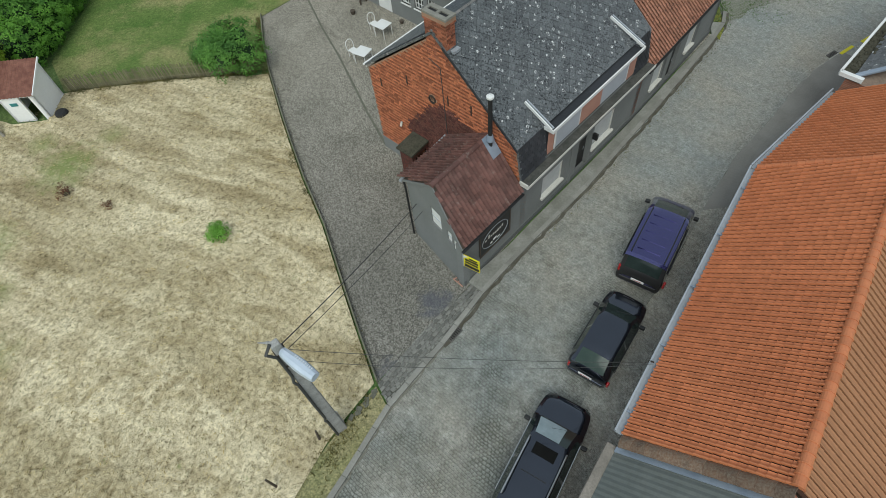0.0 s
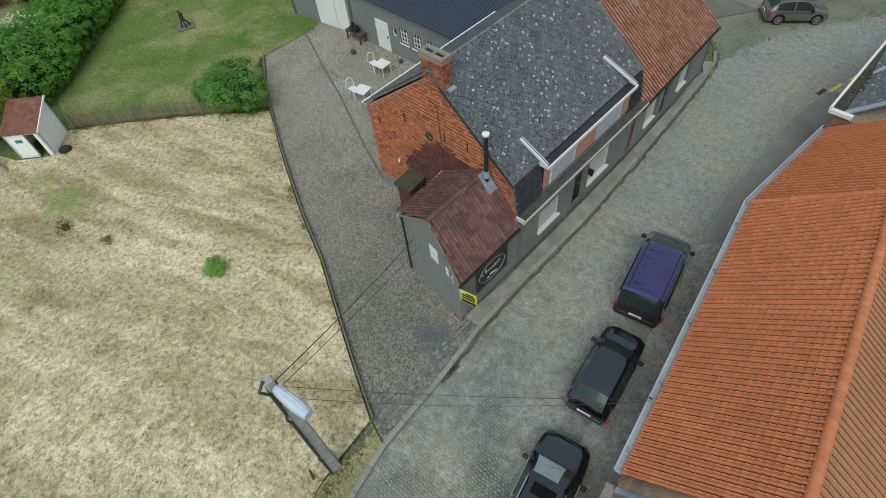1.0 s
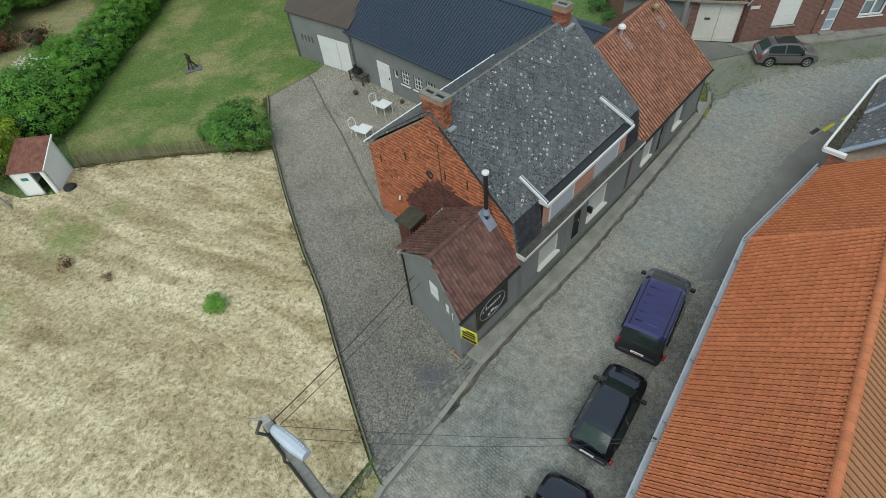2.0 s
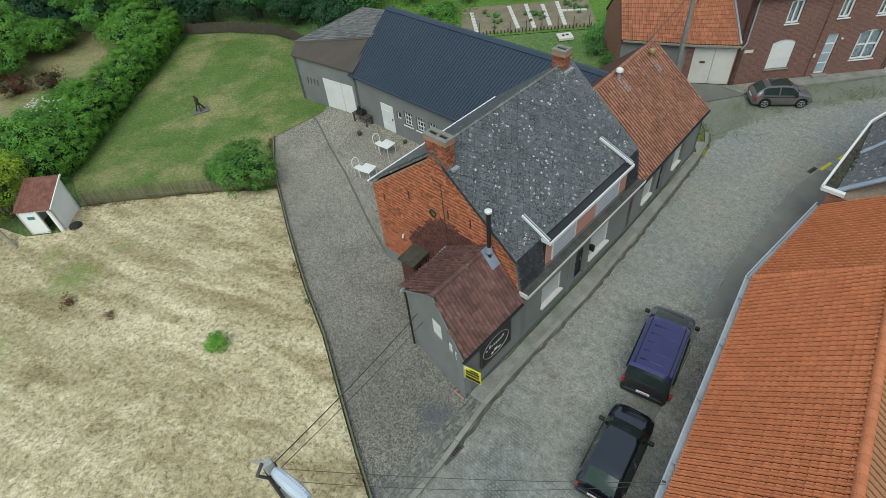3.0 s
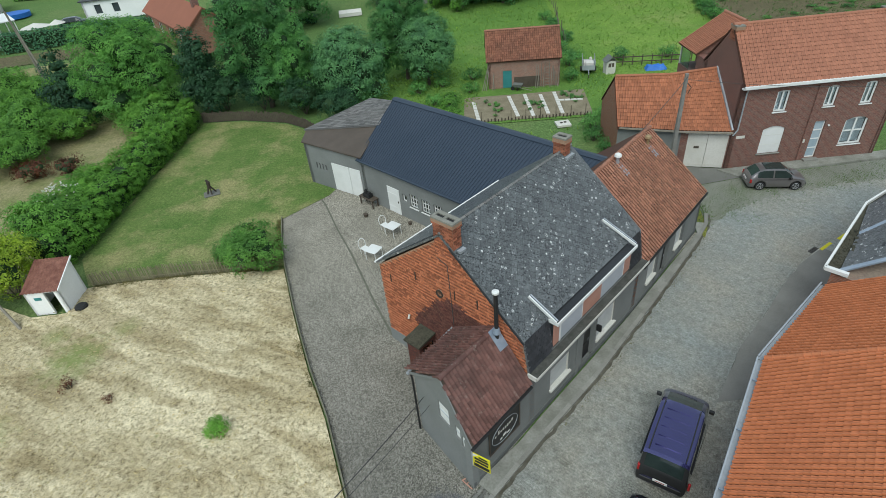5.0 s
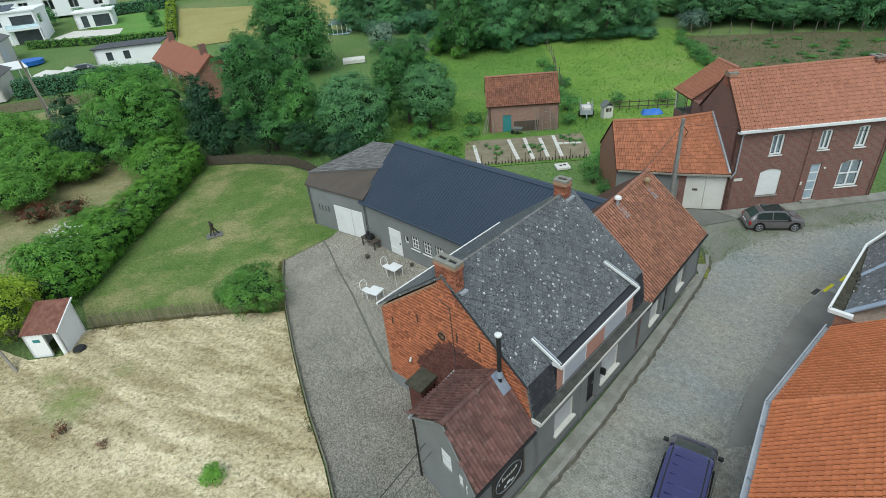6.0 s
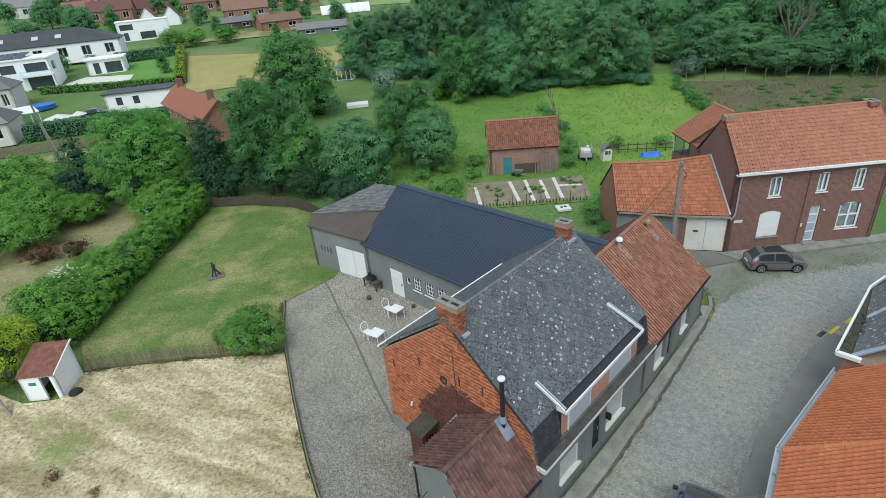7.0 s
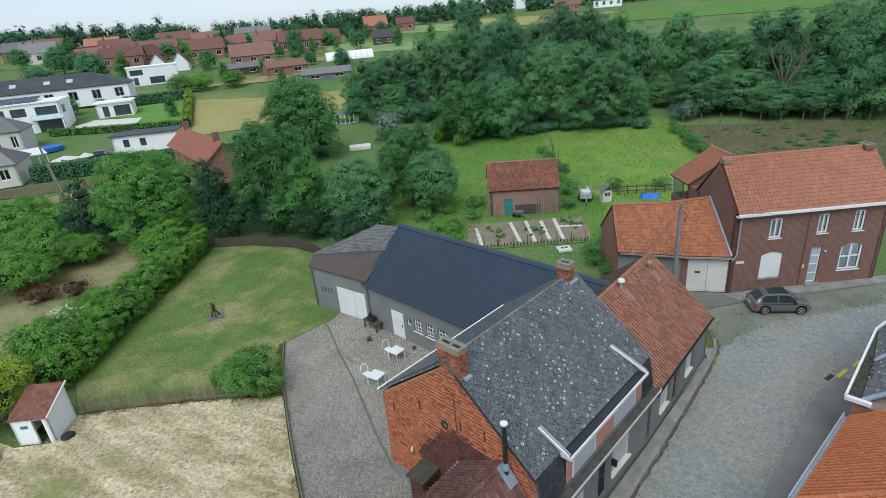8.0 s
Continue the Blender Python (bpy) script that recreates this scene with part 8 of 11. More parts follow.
estate = [(-0.5, 0.52, 0.56, 0.38, 0.33), (-0.492, 0.78, 0.86, 0.45, 0.4), (-0.48, 0.9, 0.98, 0.47, 0.41), (-0.455, 0.93, 1.15, 0.48, 0.395), (-0.42, 0.93, 1.4, 0.485, 0.375), (-0.3, 0.93, 1.47, 0.495, 0.372), (-0.1, 0.92, 1.5, 0.5, 0.375), (0.04, 0.91, 1.48, 0.5, 0.37),
          (0.1, 0.9, 1.42, 0.5, 0.365), (0.18, 0.89, 1.2, 0.5, 0.39), (0.26, 0.88, 0.97, 0.5, 0.43), (0.34, 0.83, 0.92, 0.495, 0.43), (0.42, 0.76, 0.85, 0.47, 0.41), (0.475, 0.63, 0.72, 0.42, 0.35), (0.495, 0.5, 0.58, 0.34, 0.28), (0.5, 0.42, 0.45, 0.28, 0.22)]
van_st = [(-0.5, 0.55, 0.6, 0.42, 0.38), (-0.497, 0.95, 1.04, 0.475, 0.44), (-0.485, 1.03, 1.12, 0.485, 0.45), (-0.455, 1.05, 1.72, 0.49, 0.44), (-0.435, 1.05, 1.84, 0.495, 0.435), (-0.2, 1.05, 1.87, 0.5, 0.44), (0.08, 1.05, 1.86, 0.5, 0.44), (0.15, 1.04, 1.8, 0.5, 0.43),
          (0.27, 1.03, 1.46, 0.5, 0.43), (0.385, 1.0, 1.1, 0.5, 0.44), (0.44, 0.9, 0.99, 0.48, 0.43), (0.475, 0.78, 0.87, 0.45, 0.4), (0.495, 0.6, 0.68, 0.39, 0.34), (0.5, 0.45, 0.48, 0.34, 0.3)]
car("van", turned(7.66, 13.05, 0, 58.0), "dark blue passenger van parked on the setts", 4.45, 1.85, PAINT_BLUE, van_st, (-0.485, -0.455, 0.15, 0.385), (-0.29, 0.3), black_tail=True, ribs=5)
car("hatchback", turned(4.97, 8.87, 0, 54.8), "black hatchback parked behind the van", 3.85, 1.66, PAINT_BLACK, hatch, (-0.465, -0.34, 0.1, 0.265), (-0.3, 0.31))
car("estate_car", turned(2.03, 4.41, 0, 58.5), "black estate car with roof rails and open sunroof", 4.65, 1.86, PAINT_BLACK, estate, (-0.48, -0.42, 0.1, 0.26), (-0.3, 0.31), rails=True, sunroof=True, pale_sheet=True)
car("grey_hatchback", turned(20.95, 32.62, 0, -7.5), "grey hatchback with a dark glass roof", 3.62, 1.64, PAINT_GREY, hatch, (-0.465, -0.34, 0.1, 0.265), (-0.3, 0.31), glass_roof=True)

# ---- trees, shrubs and hedges ----
def leaf_cloud(rng, lobes, n, size, shell=0.8, droop=0.0, clump=3.2, rise=0.35):
    """Leaf quads in tufts that sit on overlapping lobes, with a thinner scatter inside."""
    s = Shape()
    wts = [a * b + b * c + a * c for _, _, _, a, b, c in lobes]
    per = 30
    for _ in range(max(12, n // per)):
        cx, cy, cz, a, b, c = rng.choices(lobes, wts)[0]
        d = Vector((rng.gauss(0, 1), rng.gauss(0, 1), rng.gauss(rise, 1))).normalized()
        bump = 1 + 0.2 * noise.noise(Vector((cx, cy, cz)) + d * 2.3) + 0.1 * noise.noise(d * 6 + Vector((cz, cx, cy)))
        r = bump * (rng.uniform(shell, 1.02) if rng.random() < 0.82 else rng.uniform(0.5, shell))
        mid = Vector((cx + d.x * a * r, cy + d.y * b * r, max(cz + d.z * c * r, size)))
        axis = (d + Vector((0, 0, 0.7))).normalized()
        cr = size * clump * rng.uniform(0.6, 1.25)
        for i in range(per):
            q = Vector((rng.gauss(0, 1), rng.gauss(0, 1), rng.gauss(0, 1))).normalized()
            if q.dot(axis) < -0.15:
                q = -q
            p = mid + Vector((q.x * cr, q.y * cr, q.z * cr * 0.72)) * rng.uniform(0.55, 1.05)
            nrm = (q * 0.45 + d * 0.7 + Vector((rng.gauss(0, 0.2), rng.gauss(0, 0.2), rng.gauss(0.3, 0.2)))).normalized()
            u = Matrix.Rotation(rng.uniform(0, 6.28), 3, nrm) @ nrm.orthogonal().normalized()
            v = nrm.cross(u)
            k = size * rng.uniform(0.6, 1.2)
            dn = Vector((0, 0, -droop * k))
            s.poly(p - u * k * 0.5, p + v * k * 0.34, p + u * k * 0.55 + dn, p - v * k * 0.34)
    return s


def dense_core(lobes, k=0.46, m=9, n=6):
    """Solid dark lumps added inside a crown to block light between the leaves: one closed lump for each lobe."""
    s = Shape()
    for cx, cy, cz, a, b, c in lobes:
        base = len(s.v)
        s.v.append((cx, cy, cz - c * k))
        for j in range(1, n):
            t = math.pi * j / n
            for i in range(m):
                p = 2 * math.pi * i / m
                wob = k * (1 + 0.15 * noise.noise(Vector((cx + i, cy + j, cz))))
                s.v.append((cx + a * wob * math.sin(t) * math.cos(p), cy + b * wob * math.sin(t) * math.sin(p), cz - c * wob * math.cos(t)))
        s.v.append((cx, cy, cz + c * k))
        top = base + 1 + (n - 1) * m
        for i in range(m):
            q = (i + 1) % m
            s.f.append((base, base + 1 + q, base + 1 + i))
            for j in range(n - 2):
                u = base + 1 + j * m
                s.f.append((u + i, u + q, u + m + q, u + m + i))
            s.f.append((top - m + i, top - m + q, top))
    return s


def lobes_of(rng, h, w, kind):
    out = []
    if kind == "broad":
        out.append((0, 0, h * 0.54, w * 0.44, w * 0.44, h * 0.45))
        for i in range(13):
            a = i * 2.4 + rng.uniform(-0.3, 0.3)
            z = h * (0.24 + 0.56 * i / 12)
            q = w * (0.29 if z < h * 0.62 else 0.17)
            out.append((math.cos(a) * q, math.sin(a) * q, z, w * rng.uniform(0.17, 0.24), w * rng.uniform(0.17, 0.24), h * rng.uniform(0.13, 0.19)))
    elif kind == "tall":
        for i in range(8):
            z = h * (0.18 + 0.72 * i / 7)
            q = w * 0.42 * (1 - 0.7 * abs(i / 7 - 0.35))
            a = i * 2.1
            out.append((math.cos(a) * w * 0.12, math.sin(a) * w * 0.12, z, q * rng.uniform(0.7, 1), q * rng.uniform(0.7, 1), h * 0.16))
    elif kind == "crown":
        out.append((0, 0, h * 0.5, w * 0.33, w * 0.33, h * 0.44))
        for i in range(15):
            a, z = i * 2.4 + rng.uniform(-0.3, 0.3), h * (0.16 + 0.7 * i / 14)
            q = w * 0.36 * (1 - 0.9 * max(0.0, z / h - 0.5))
            out.append((math.cos(a) * q, math.sin(a) * q, z, w * rng.uniform(0.13, 0.2), w * rng.uniform(0.13, 0.2), h * rng.uniform(0.11, 0.17)))
    elif kind == "plume":
        out.append((0, 0, h * 0.5, w * 0.3, w * 0.3, h * 0.42))
        for i in range(16):
            a, z = i * 2.4 + rng.uniform(-0.3, 0.3), h * (0.2 + 0.66 * i / 15)
            q = w * 0.36 * (1 - 0.8 * max(0.0, z / h - 0.45))
            out.append((math.cos(a) * q, math.sin(a) * q, z, w * rng.uniform(0.11, 0.16), w * rng.uniform(0.11, 0.16), h * rng.uniform(0.12, 0.17)))
    elif kind == "conifer":
        for i in range(7):
            z = h * (0.16 + 0.74 * i / 6)
            q = w * 0.5 * (1.02 - 0.85 * i / 6)
            out.append((rng.uniform(-0.1, 0.1), rng.uniform(-0.1, 0.1), z, q, q, h * 0.12))
    else:
        for i in range(8):
            a = i * 2.4
            q = w * rng.uniform(0.1, 0.27)
            out.append((math.cos(a) * q, math.sin(a) * q, h * rng.uniform(0.4, 0.62), w * rng.uniform(0.2, 0.3), w * rng.uniform(0.2, 0.3), h * rng.uniform(0.25, 0.38)))
    return out


def tree(name, m, h, w, kind, mat, leaf, n, seed, label, category="tree", group=""):
    rng = random.Random(seed)
    t = thing(name, m, label, category, group)
    s = Shape()
    lobes = lobes_of(rng, h, w, kind)
    base = 0.02 * h + 0.06
    if kind == "shrub":
        for i in range(7):
            a = i * 0.9
            s.tube((0.08 * math.cos(a), 0.08 * math.sin(a), -0.05), (w * 0.25 * math.cos(a), w * 0.25 * math.sin(a), h * 0.6), 0.035, 0.012, 6)
    else:
        s.tube((0, 0, -0.2), (0.03 * h, 0.01 * h, h * 0.4), base, base * 0.7, 9).tube((0.03 * h, 0.01 * h, h * 0.4), (0, 0, h * 0.85), base * 0.7, base * 0.2, 8)
        for lo in lobes[1:7]:
            s.tube((0.02 * h, 0, h * rng.uniform(0.25, 0.45)), (lo[0], lo[1], lo[2]), base * 0.42, base * 0.12, 6)
    part("trunk" if kind != "shrub" else "stem", s, BARK, t, kind="" if kind != "shrub" else "stuff")
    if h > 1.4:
        part("crown_shade_core", dense_core(lobes), CROWN_CORE, t)
    part("crown", leaf_cloud(rng, lobes, n, leaf, droop=0.2), mat, t)
    return t


def spot(x, y, rz=0.0, sc=(1, 1, 1)):
    return Matrix.Translation((x, y, terrain(x, y))) @ Matrix.Rotation(rz, 4, "Z") @ Matrix.Diagonal((*sc, 1))


maple = tree("maple_tree", spot(-32.5, 54.0), 10.4, 11.2, "broad", LEAF_MAPLE, 0.155, 62000, 3, "broad fresh green maple behind the lawn hedge")
tall = tree("ash_tree", spot(-19.8, 55.2), 12.2, 9.2, "plume", LEAF_ASH, 0.19, 44000, 5, "tall leafy ash tree at the lawn's end", group="garden trees")
dark = tree("yew_tree", spot(-26.2, 54.5), 8.0, 5.0, "tall", LEAF_YEW, 0.24, 10000, 8, "dark evergreen tree between two larger trees")
tree("spruce_tree", spot(-40.2, 54.6), 7.4, 8.6, "conifer", LEAF_YEW, 0.24, 10000, 9, "dark low spreading conifer")
willow = tree("willow_tree", spot(-10.6, 53.2), 8.0, 7.4, "broad", LEAF_GREY, 0.2, 26000, 11, "grey-green willow behind the barn")
oak = tree("oak_tree", spot(-23.7, 83.5), 12.4, 12.0, "broad", LEAF_TREE, 0.28, 28000, 13, "wide oak beyond the gardens", group="garden trees")
alder = tree("alder_tree", spot(17.4, 93.0), 13.6, 12, "crown", LEAF_GREY, 0.23, 34000, 17, "grey-green alder in the wood's edge", group="wood edge trees")
hazel = tree("hazel_tree", spot(7.4, 87.2), 9.5, 8.3, "tall", LEAF_MID, 0.21, 26000, 19, "dense green hazel at the meadow's edge", group="wood edge trees")
poplar = tree("poplar_tree", spot(8.9, 98.0), 17.0, 9.5, "plume", LEAF_DARK, 0.24, 30000, 23, "tall dark poplar in the wood", group="wood edge trees")
tree("hazel_tree", spot(1.2, 86.4), 9.6, 8.0, "crown", LEAF_TREE, 0.2, 24000, 20, "fresh green hazel standing before the wood", group="wood edge trees")
# the lower tree of two crowns between barn and meadow
copy_thing(tall, spot(-5.6, 60.5, 1.0, (0.86, 0.86, 0.8)))
copy_thing(willow, spot(-3.2, 58.2, 2.0, (0.85, 0.85, 0.92)))
copy_thing(tall, spot(-16.5, 54.2, 2.6, (0.66, 0.66, 0.72)))
copy_thing(willow, spot(-14.2, 55.6, 1.3, (0.6, 0.6, 0.66)))
rng = random.Random(41)
SIZES = {hazel: (9.5, 8.3), alder: (13.6, 12.0), poplar: (17.0, 9.5), willow: (8.0, 7.4)}


def stand(src, x, y, h, w):
    """A copy of a tree, h metres high and w wide."""
    h0, w0 = SIZES[src]
    copy_thing(src, spot(x, y, rng.uniform(0, 6.28), (w / w0, w / w0 * rng.uniform(0.92, 1.08), h / h0)))


# front of the wood along the meadow and the paddock
for src, x, y, h, w in ((hazel, 11.0, 91.6, 6.6, 7.2), (alder, 14.8, 91.5, 12.4, 9.4), (alder, 23.7, 89.0, 12.2, 11.0), (hazel, 19.0, 90.5, 8.5, 7.5), (willow, 39.4, 89.6, 8.5, 9.0), (willow, 45.4, 88.0, 6.8, 9.5), (hazel, 56.5, 79.5, 13.5, 9.5),
                        (alder, 62.0, 78.0, 14.0, 12.0), (hazel, 54.0, 84.5, 7.5, 8.0), (poplar, 67.0, 72.0, 13.0, 8.0), (alder, 72.0, 62.0, 12.0, 11.0), (hazel, 28.6, 92.0, 6.0, 6.4), (hazel, 31.0, 96.0, 5.4, 6.0), (willow, 36.2, 97.5, 4.2, 5.6), (willow, 47.6, 83.6, 5.2, 7.0), (willow, 52.4, 81.6, 5.8, 7.5), (hazel, 43.0, 92.5, 8.5, 9.0), (hazel, 58.5, 84.0, 10.0, 9.0)):
    stand(src, x, y, h, w)
# the taller trees behind, with a grassy gap
for src, x, y, h, w in ((alder, -14.3, 107.5, 11.5, 10.5), (hazel, -18.6, 106.8, 8.2, 7.0), (poplar, -8.2, 109.5, 11.6, 8.0), (alder, -3.0, 110.0, 14.2, 10.5), (alder, 2.4, 111.1, 15.0, 11.0), (poplar, 7.5, 111.1, 14.6, 9.0), (alder, 13.7, 111.1, 15.4, 10.5),
                        (poplar, 20.0, 106.8, 17.6, 9.5), (alder, 25.2, 109.0, 16.6, 11.0), (alder, 30.8, 112.0, 14.6, 9.3), (hazel, 41.0, 106.0, 13.2, 9.6), (alder, 49.4, 98.6, 10.6, 11.0), (poplar, 54.8, 97.9, 13.6, 10.0), (alder, 61.0, 90.0, 15.2, 13.0),
                        (hazel, -11.0, 104.0, 6.4, 8.0), (alder, 45.0, 103.0, 11.5, 10.0), (poplar, 68.0, 84.0, 15.0, 9.0), (poplar, 5.0, 148.0, 17.0, 9.0)):
    stand(src, x, y, h, w)
# low scrub under the wood's edge
scrub = tree("scrub_bush", spot(-2.2, 90.0), 3.2, 5.0, "shrub", LEAF_DARK, 0.24, 4200, 29, "low green scrub under the wood's edge", "bush", "scrub")
for i in range(30):
    x = -14 + i * 2.6
    if 30.5 < x < 36.0:
        continue
    y = 93.5 + 1.2 * math.sin(i * 1.7) - max(0, x - 36) * 0.4
    copy_thing(scrub, spot(x, y + (9 if x < -3 else 0), rng.uniform(0, 6.28), (rng.uniform(0.8, 1.3), rng.uniform(0.8, 1.3), rng.uniform(0.6, 1.25))))
for i in range(15):
    x = 3.0 + i * 1.85
    k = rng.uniform(0.4, 0.62)
    copy_thing(scrub, spot(x, 88.6 + 0.8 * math.sin(i * 2.1) - max(0, x - 22) * 0.35, rng.uniform(0, 6.28), (k * 1.2, k, k * 0.9)))
silver = tree("silver_bush", spot(-11.2, 91), 5.4, 5.6, "shrub", LEAF_SILVER, 0.3, 2600, 31, "silvery grey willow bush", "bush")
copy_thing(silver, spot(36, 87.3, 1, (0.8, 0.8, 0.62)))


def bare_tree():
    t = thing("dead_willow", spot(49.8, 85.2), "half-dead pollard willow with bare grey limbs", "tree")
    part("trunk", Shape().tube((0, 0, -0.2), (0, 0, 4), 0.45, 0.35, 9), BARK, t)
    r = random.Random(4)
    for i in range(9):
        a = i * 0.75
        e = Vector((math.cos(a) * 2.6, math.sin(a) * 2.6, 8.5 + r.uniform(-1, 1.8)))
        limb = part("limb", Shape().tube((0, 0, 3.8), e, 0.17, 0.06, 6), WOOD_OLD, t, "bare grey limb" if i == 0 else "")
        for k in range(3):
            part("twig", Shape().tube(e * 0.75 + Vector((0, 0, 1)), e + Vector((r.uniform(-1, 1), r.uniform(-1, 1), r.uniform(0.6, 2))), 0.06, 0.02, 5), WOOD_OLD, limb)


bare_tree()
bush = tree("round_shrub", spot(-13.6, 26.9), 3.1, 4.6, "shrub", LEAF_SHRUB, 0.12, 13000, 37, "dense round green shrub at the driveway", "bush")
copy_thing(bush, spot(-15.1, 27.3, 2, (0.5, 0.5, 0.62)))
tree("field_bush", spot(-11.75, 14.75), 0.8, 1.15, "shrub", LEAF_BRIGHT, 0.085, 1500, 38, "small bright green bush in the hay field", "bush")
weed = tree("dry_weed", spot(-20.45, 17.8), 0.6, 0.9, "shrub", LEAF_RUST, 0.07, 350, 39, "small brown withered weed in the hay", "weed")
copy_thing(weed, spot(-17.9, 16.9, 1, (0.7, 0.7, 0.6)))
thuja = tree("thuja_bush", spot(-28.1, 25.3), 4.9, 5.8, "shrub", LEAF_YELLOW, 0.14, 17000, 43, "yellow-green thuja beside the white shed", "bush")
shade_bush = tree("shade_bush", spot(-20.5, 54.6), 5.2, 6.0, "shrub", LEAF_YEW, 0.17, 9500, 91, "dark dense shrub behind the board fence", "bush", "shrubs behind the fence")
for x, y, k in ((-15.6, 52.4, 0.85), (-11.6, 49.4, 0.75), (-24.6, 55.2, 0.95)):
    copy_thing(shade_bush, spot(x, y, 40 * k, (k, k, k)))
copy_thing(thuja, spot(-31.8, 23.8, 1.0, (0.9, 0.9, 0.8)))
elder = tree("elder_bush", spot(-29.0, 31.6), 4.0, 6.4, "shrub", LEAF_BRIGHT, 0.16, 12000, 47, "loose bright green elder with pale blossom", "bush")
ELDER_COPIES = ((-29.3, 36.5, 0.8), (-30.2, 50.0, 1.1), (-42, 48, 1.3), (-46, 46, 1.25), (-40.5, 44, 1.05), (-47, 52, 1.4), (-44, 56, 1.2), (-38.5, 50, 0.9), (-50, 58, 1.3), (-44, 40, 0.9), (-49, 37, 1.1), (-52, 47, 1.3), (-34, 54, 1.0))
for x, y, k in ELDER_COPIES:
    copy_thing(elder, spot(x, y, x, (k, k, k * 0.95)))
blossom = Shape()
rr = random.Random(6)
for i in range(60):
    a, q = rr.uniform(0, 6.28), rr.uniform(0.3, 2.0)
    p = Vector((0.6 + math.cos(a) * q * 0.7, 1.2 + math.sin(a) * q * 0.7, 3.6 - 0.16 * q * q + rr.uniform(-0.1, 0.25)))
    blossom.tube(p, p + Vector((0, 0, 0.04)), 0.035, 0.06, 6)
part("blossom", blossom, OFF_WHITE, elder, "cream blossom heads", kind="stuff")
copy_thing(elder, spot(-2.9, 86.9, 0.7, (0.42, 0.42, 0.8)))
copy_thing(elder, spot(0.4, 84.6, 2.7, (0.36, 0.36, 0.5)))
rust = tree("copper_shrub", spot(-37.5, 42.0), 1.7, 3.4, "shrub", LEAF_RUST, 0.16, 1300, 53, "low copper-red hedge shrub in the neighbouring garden", "bush")
copy_thing(rust, spot(-34.8, 42.6, 1, (0.9, 0.9, 0.9)))
yel = tree("golden_shrub", spot(-50.5, 61.5), 2.2, 4.0, "shrub", LEAF_YELLOW, 0.2, 1500, 57, "golden green shrub beside the lane", "bush")
copy_thing(yel, spot(-38.5, 33.0, 1, (0.5, 0.5, 0.5)))


def hedge(name, line, h, w, mat, leaf, per_m, label, seed, rough=0.15):
    rng = random.Random(seed)
    t = thing(name, Matrix.Identity(4), label, "hedge")
    core, lv = Shape(), Shape()
    for a, b in zip(line, line[1:]):
        a, b = Vector(a), Vector(b)
        ln = (b - a).length
        d = (b - a) / ln
        nn = Vector((-d.y, d.x))
        za, zb = terrain(*a), terrain(*b)
        core.solid([(*(a + nn * w * 0.4), za), (*(a - nn * w * 0.4), za), (*(b - nn * w * 0.4), zb), (*(b + nn * w * 0.4), zb)],
                   [(*(a + nn * w * 0.34), za + h * 0.88), (*(a - nn * w * 0.34), za + h * 0.88), (*(b - nn * w * 0.34), zb + h * 0.88), (*(b + nn * w * 0.34), zb + h * 0.88)])
        for i in range(int(per_m * ln)):
            q = rng.uniform(-0.02, 1.02)
            g = rng.uniform(0, 2 * h + w)
            if g < h:
                side, z, out = -w / 2, g, Vector((*(-nn), 0.2))
            elif g < h + w:
                side, z, out = g - h - w / 2, h, Vector((0, 0, 1))
            else:
                side, z, out = w / 2, 2 * h + w - g, Vector((*nn, 0.2))
            c = a + d * (ln * q) + nn * side
            bulge = rough * (noise.noise(Vector((c.x, c.y, z)) * 0.8) * 2 + noise.noise(Vector((c.x, c.y, z)) * 2.3))
            p = Vector((c.x, c.y, z + za + (zb - za) * q)) + out.normalized() * (bulge + rng.uniform(-0.14, 0.04))
            nrm = (out.normalized() + Vector((rng.gauss(0, 0.5), rng.gauss(0, 0.5), rng.gauss(0.2, 0.5)))).normalized()
            u = Matrix.Rotation(rng.uniform(0, 6.28), 3, nrm) @ nrm.orthogonal().normalized()
            v = nrm.cross(u)
            k = leaf * rng.uniform(0.6, 1.25)
            lv.poly(p - u * k * 0.5, p + v * k * 0.32, p + u * k * 0.55, p - v * k * 0.32)
    # added dark filler box: keeps light from passing through the hedge
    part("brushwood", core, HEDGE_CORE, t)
    part("foliage", lv, mat, t)
    return t


def lumpy_hedge(name, a, b, h, w, mat, leaf, n, label, seed):
    """A loosely cut hedge: overlapping leafy lobes round an added dark core."""
    rng = random.Random(seed)
    t = thing(name, Matrix.Identity(4), label, "hedge")
    a, b = Vector(a), Vector(b)
    ln = (b - a).length
    d = (b - a) / ln
    nn = Vector((-d.y, d.x))
    lobes = []
    for i in range(int(ln / 0.8)):
        for side in (-0.27, 0.27):
            c = a + d * (0.8 * i + 0.4 + rng.uniform(-0.3, 0.3)) + nn * (side * w + rng.uniform(-0.15, 0.15))
            hh = h * rng.uniform(0.88, 1.12)
            lobes.append((c.x, c.y, hh * 0.5, w * rng.uniform(0.24, 0.31), w * rng.uniform(0.24, 0.31), hh * 0.54))
    p = [a + nn * w * 0.27, a - nn * w * 0.27, b - nn * w * 0.27, b + nn * w * 0.27]
    # added dark filler, its colour standing for shade behind the leaves
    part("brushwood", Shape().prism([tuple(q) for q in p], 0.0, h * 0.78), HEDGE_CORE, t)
    part("foliage", leaf_cloud(rng, lobes, n, leaf, clump=2.4, rise=0.05), mat, t)
    return t


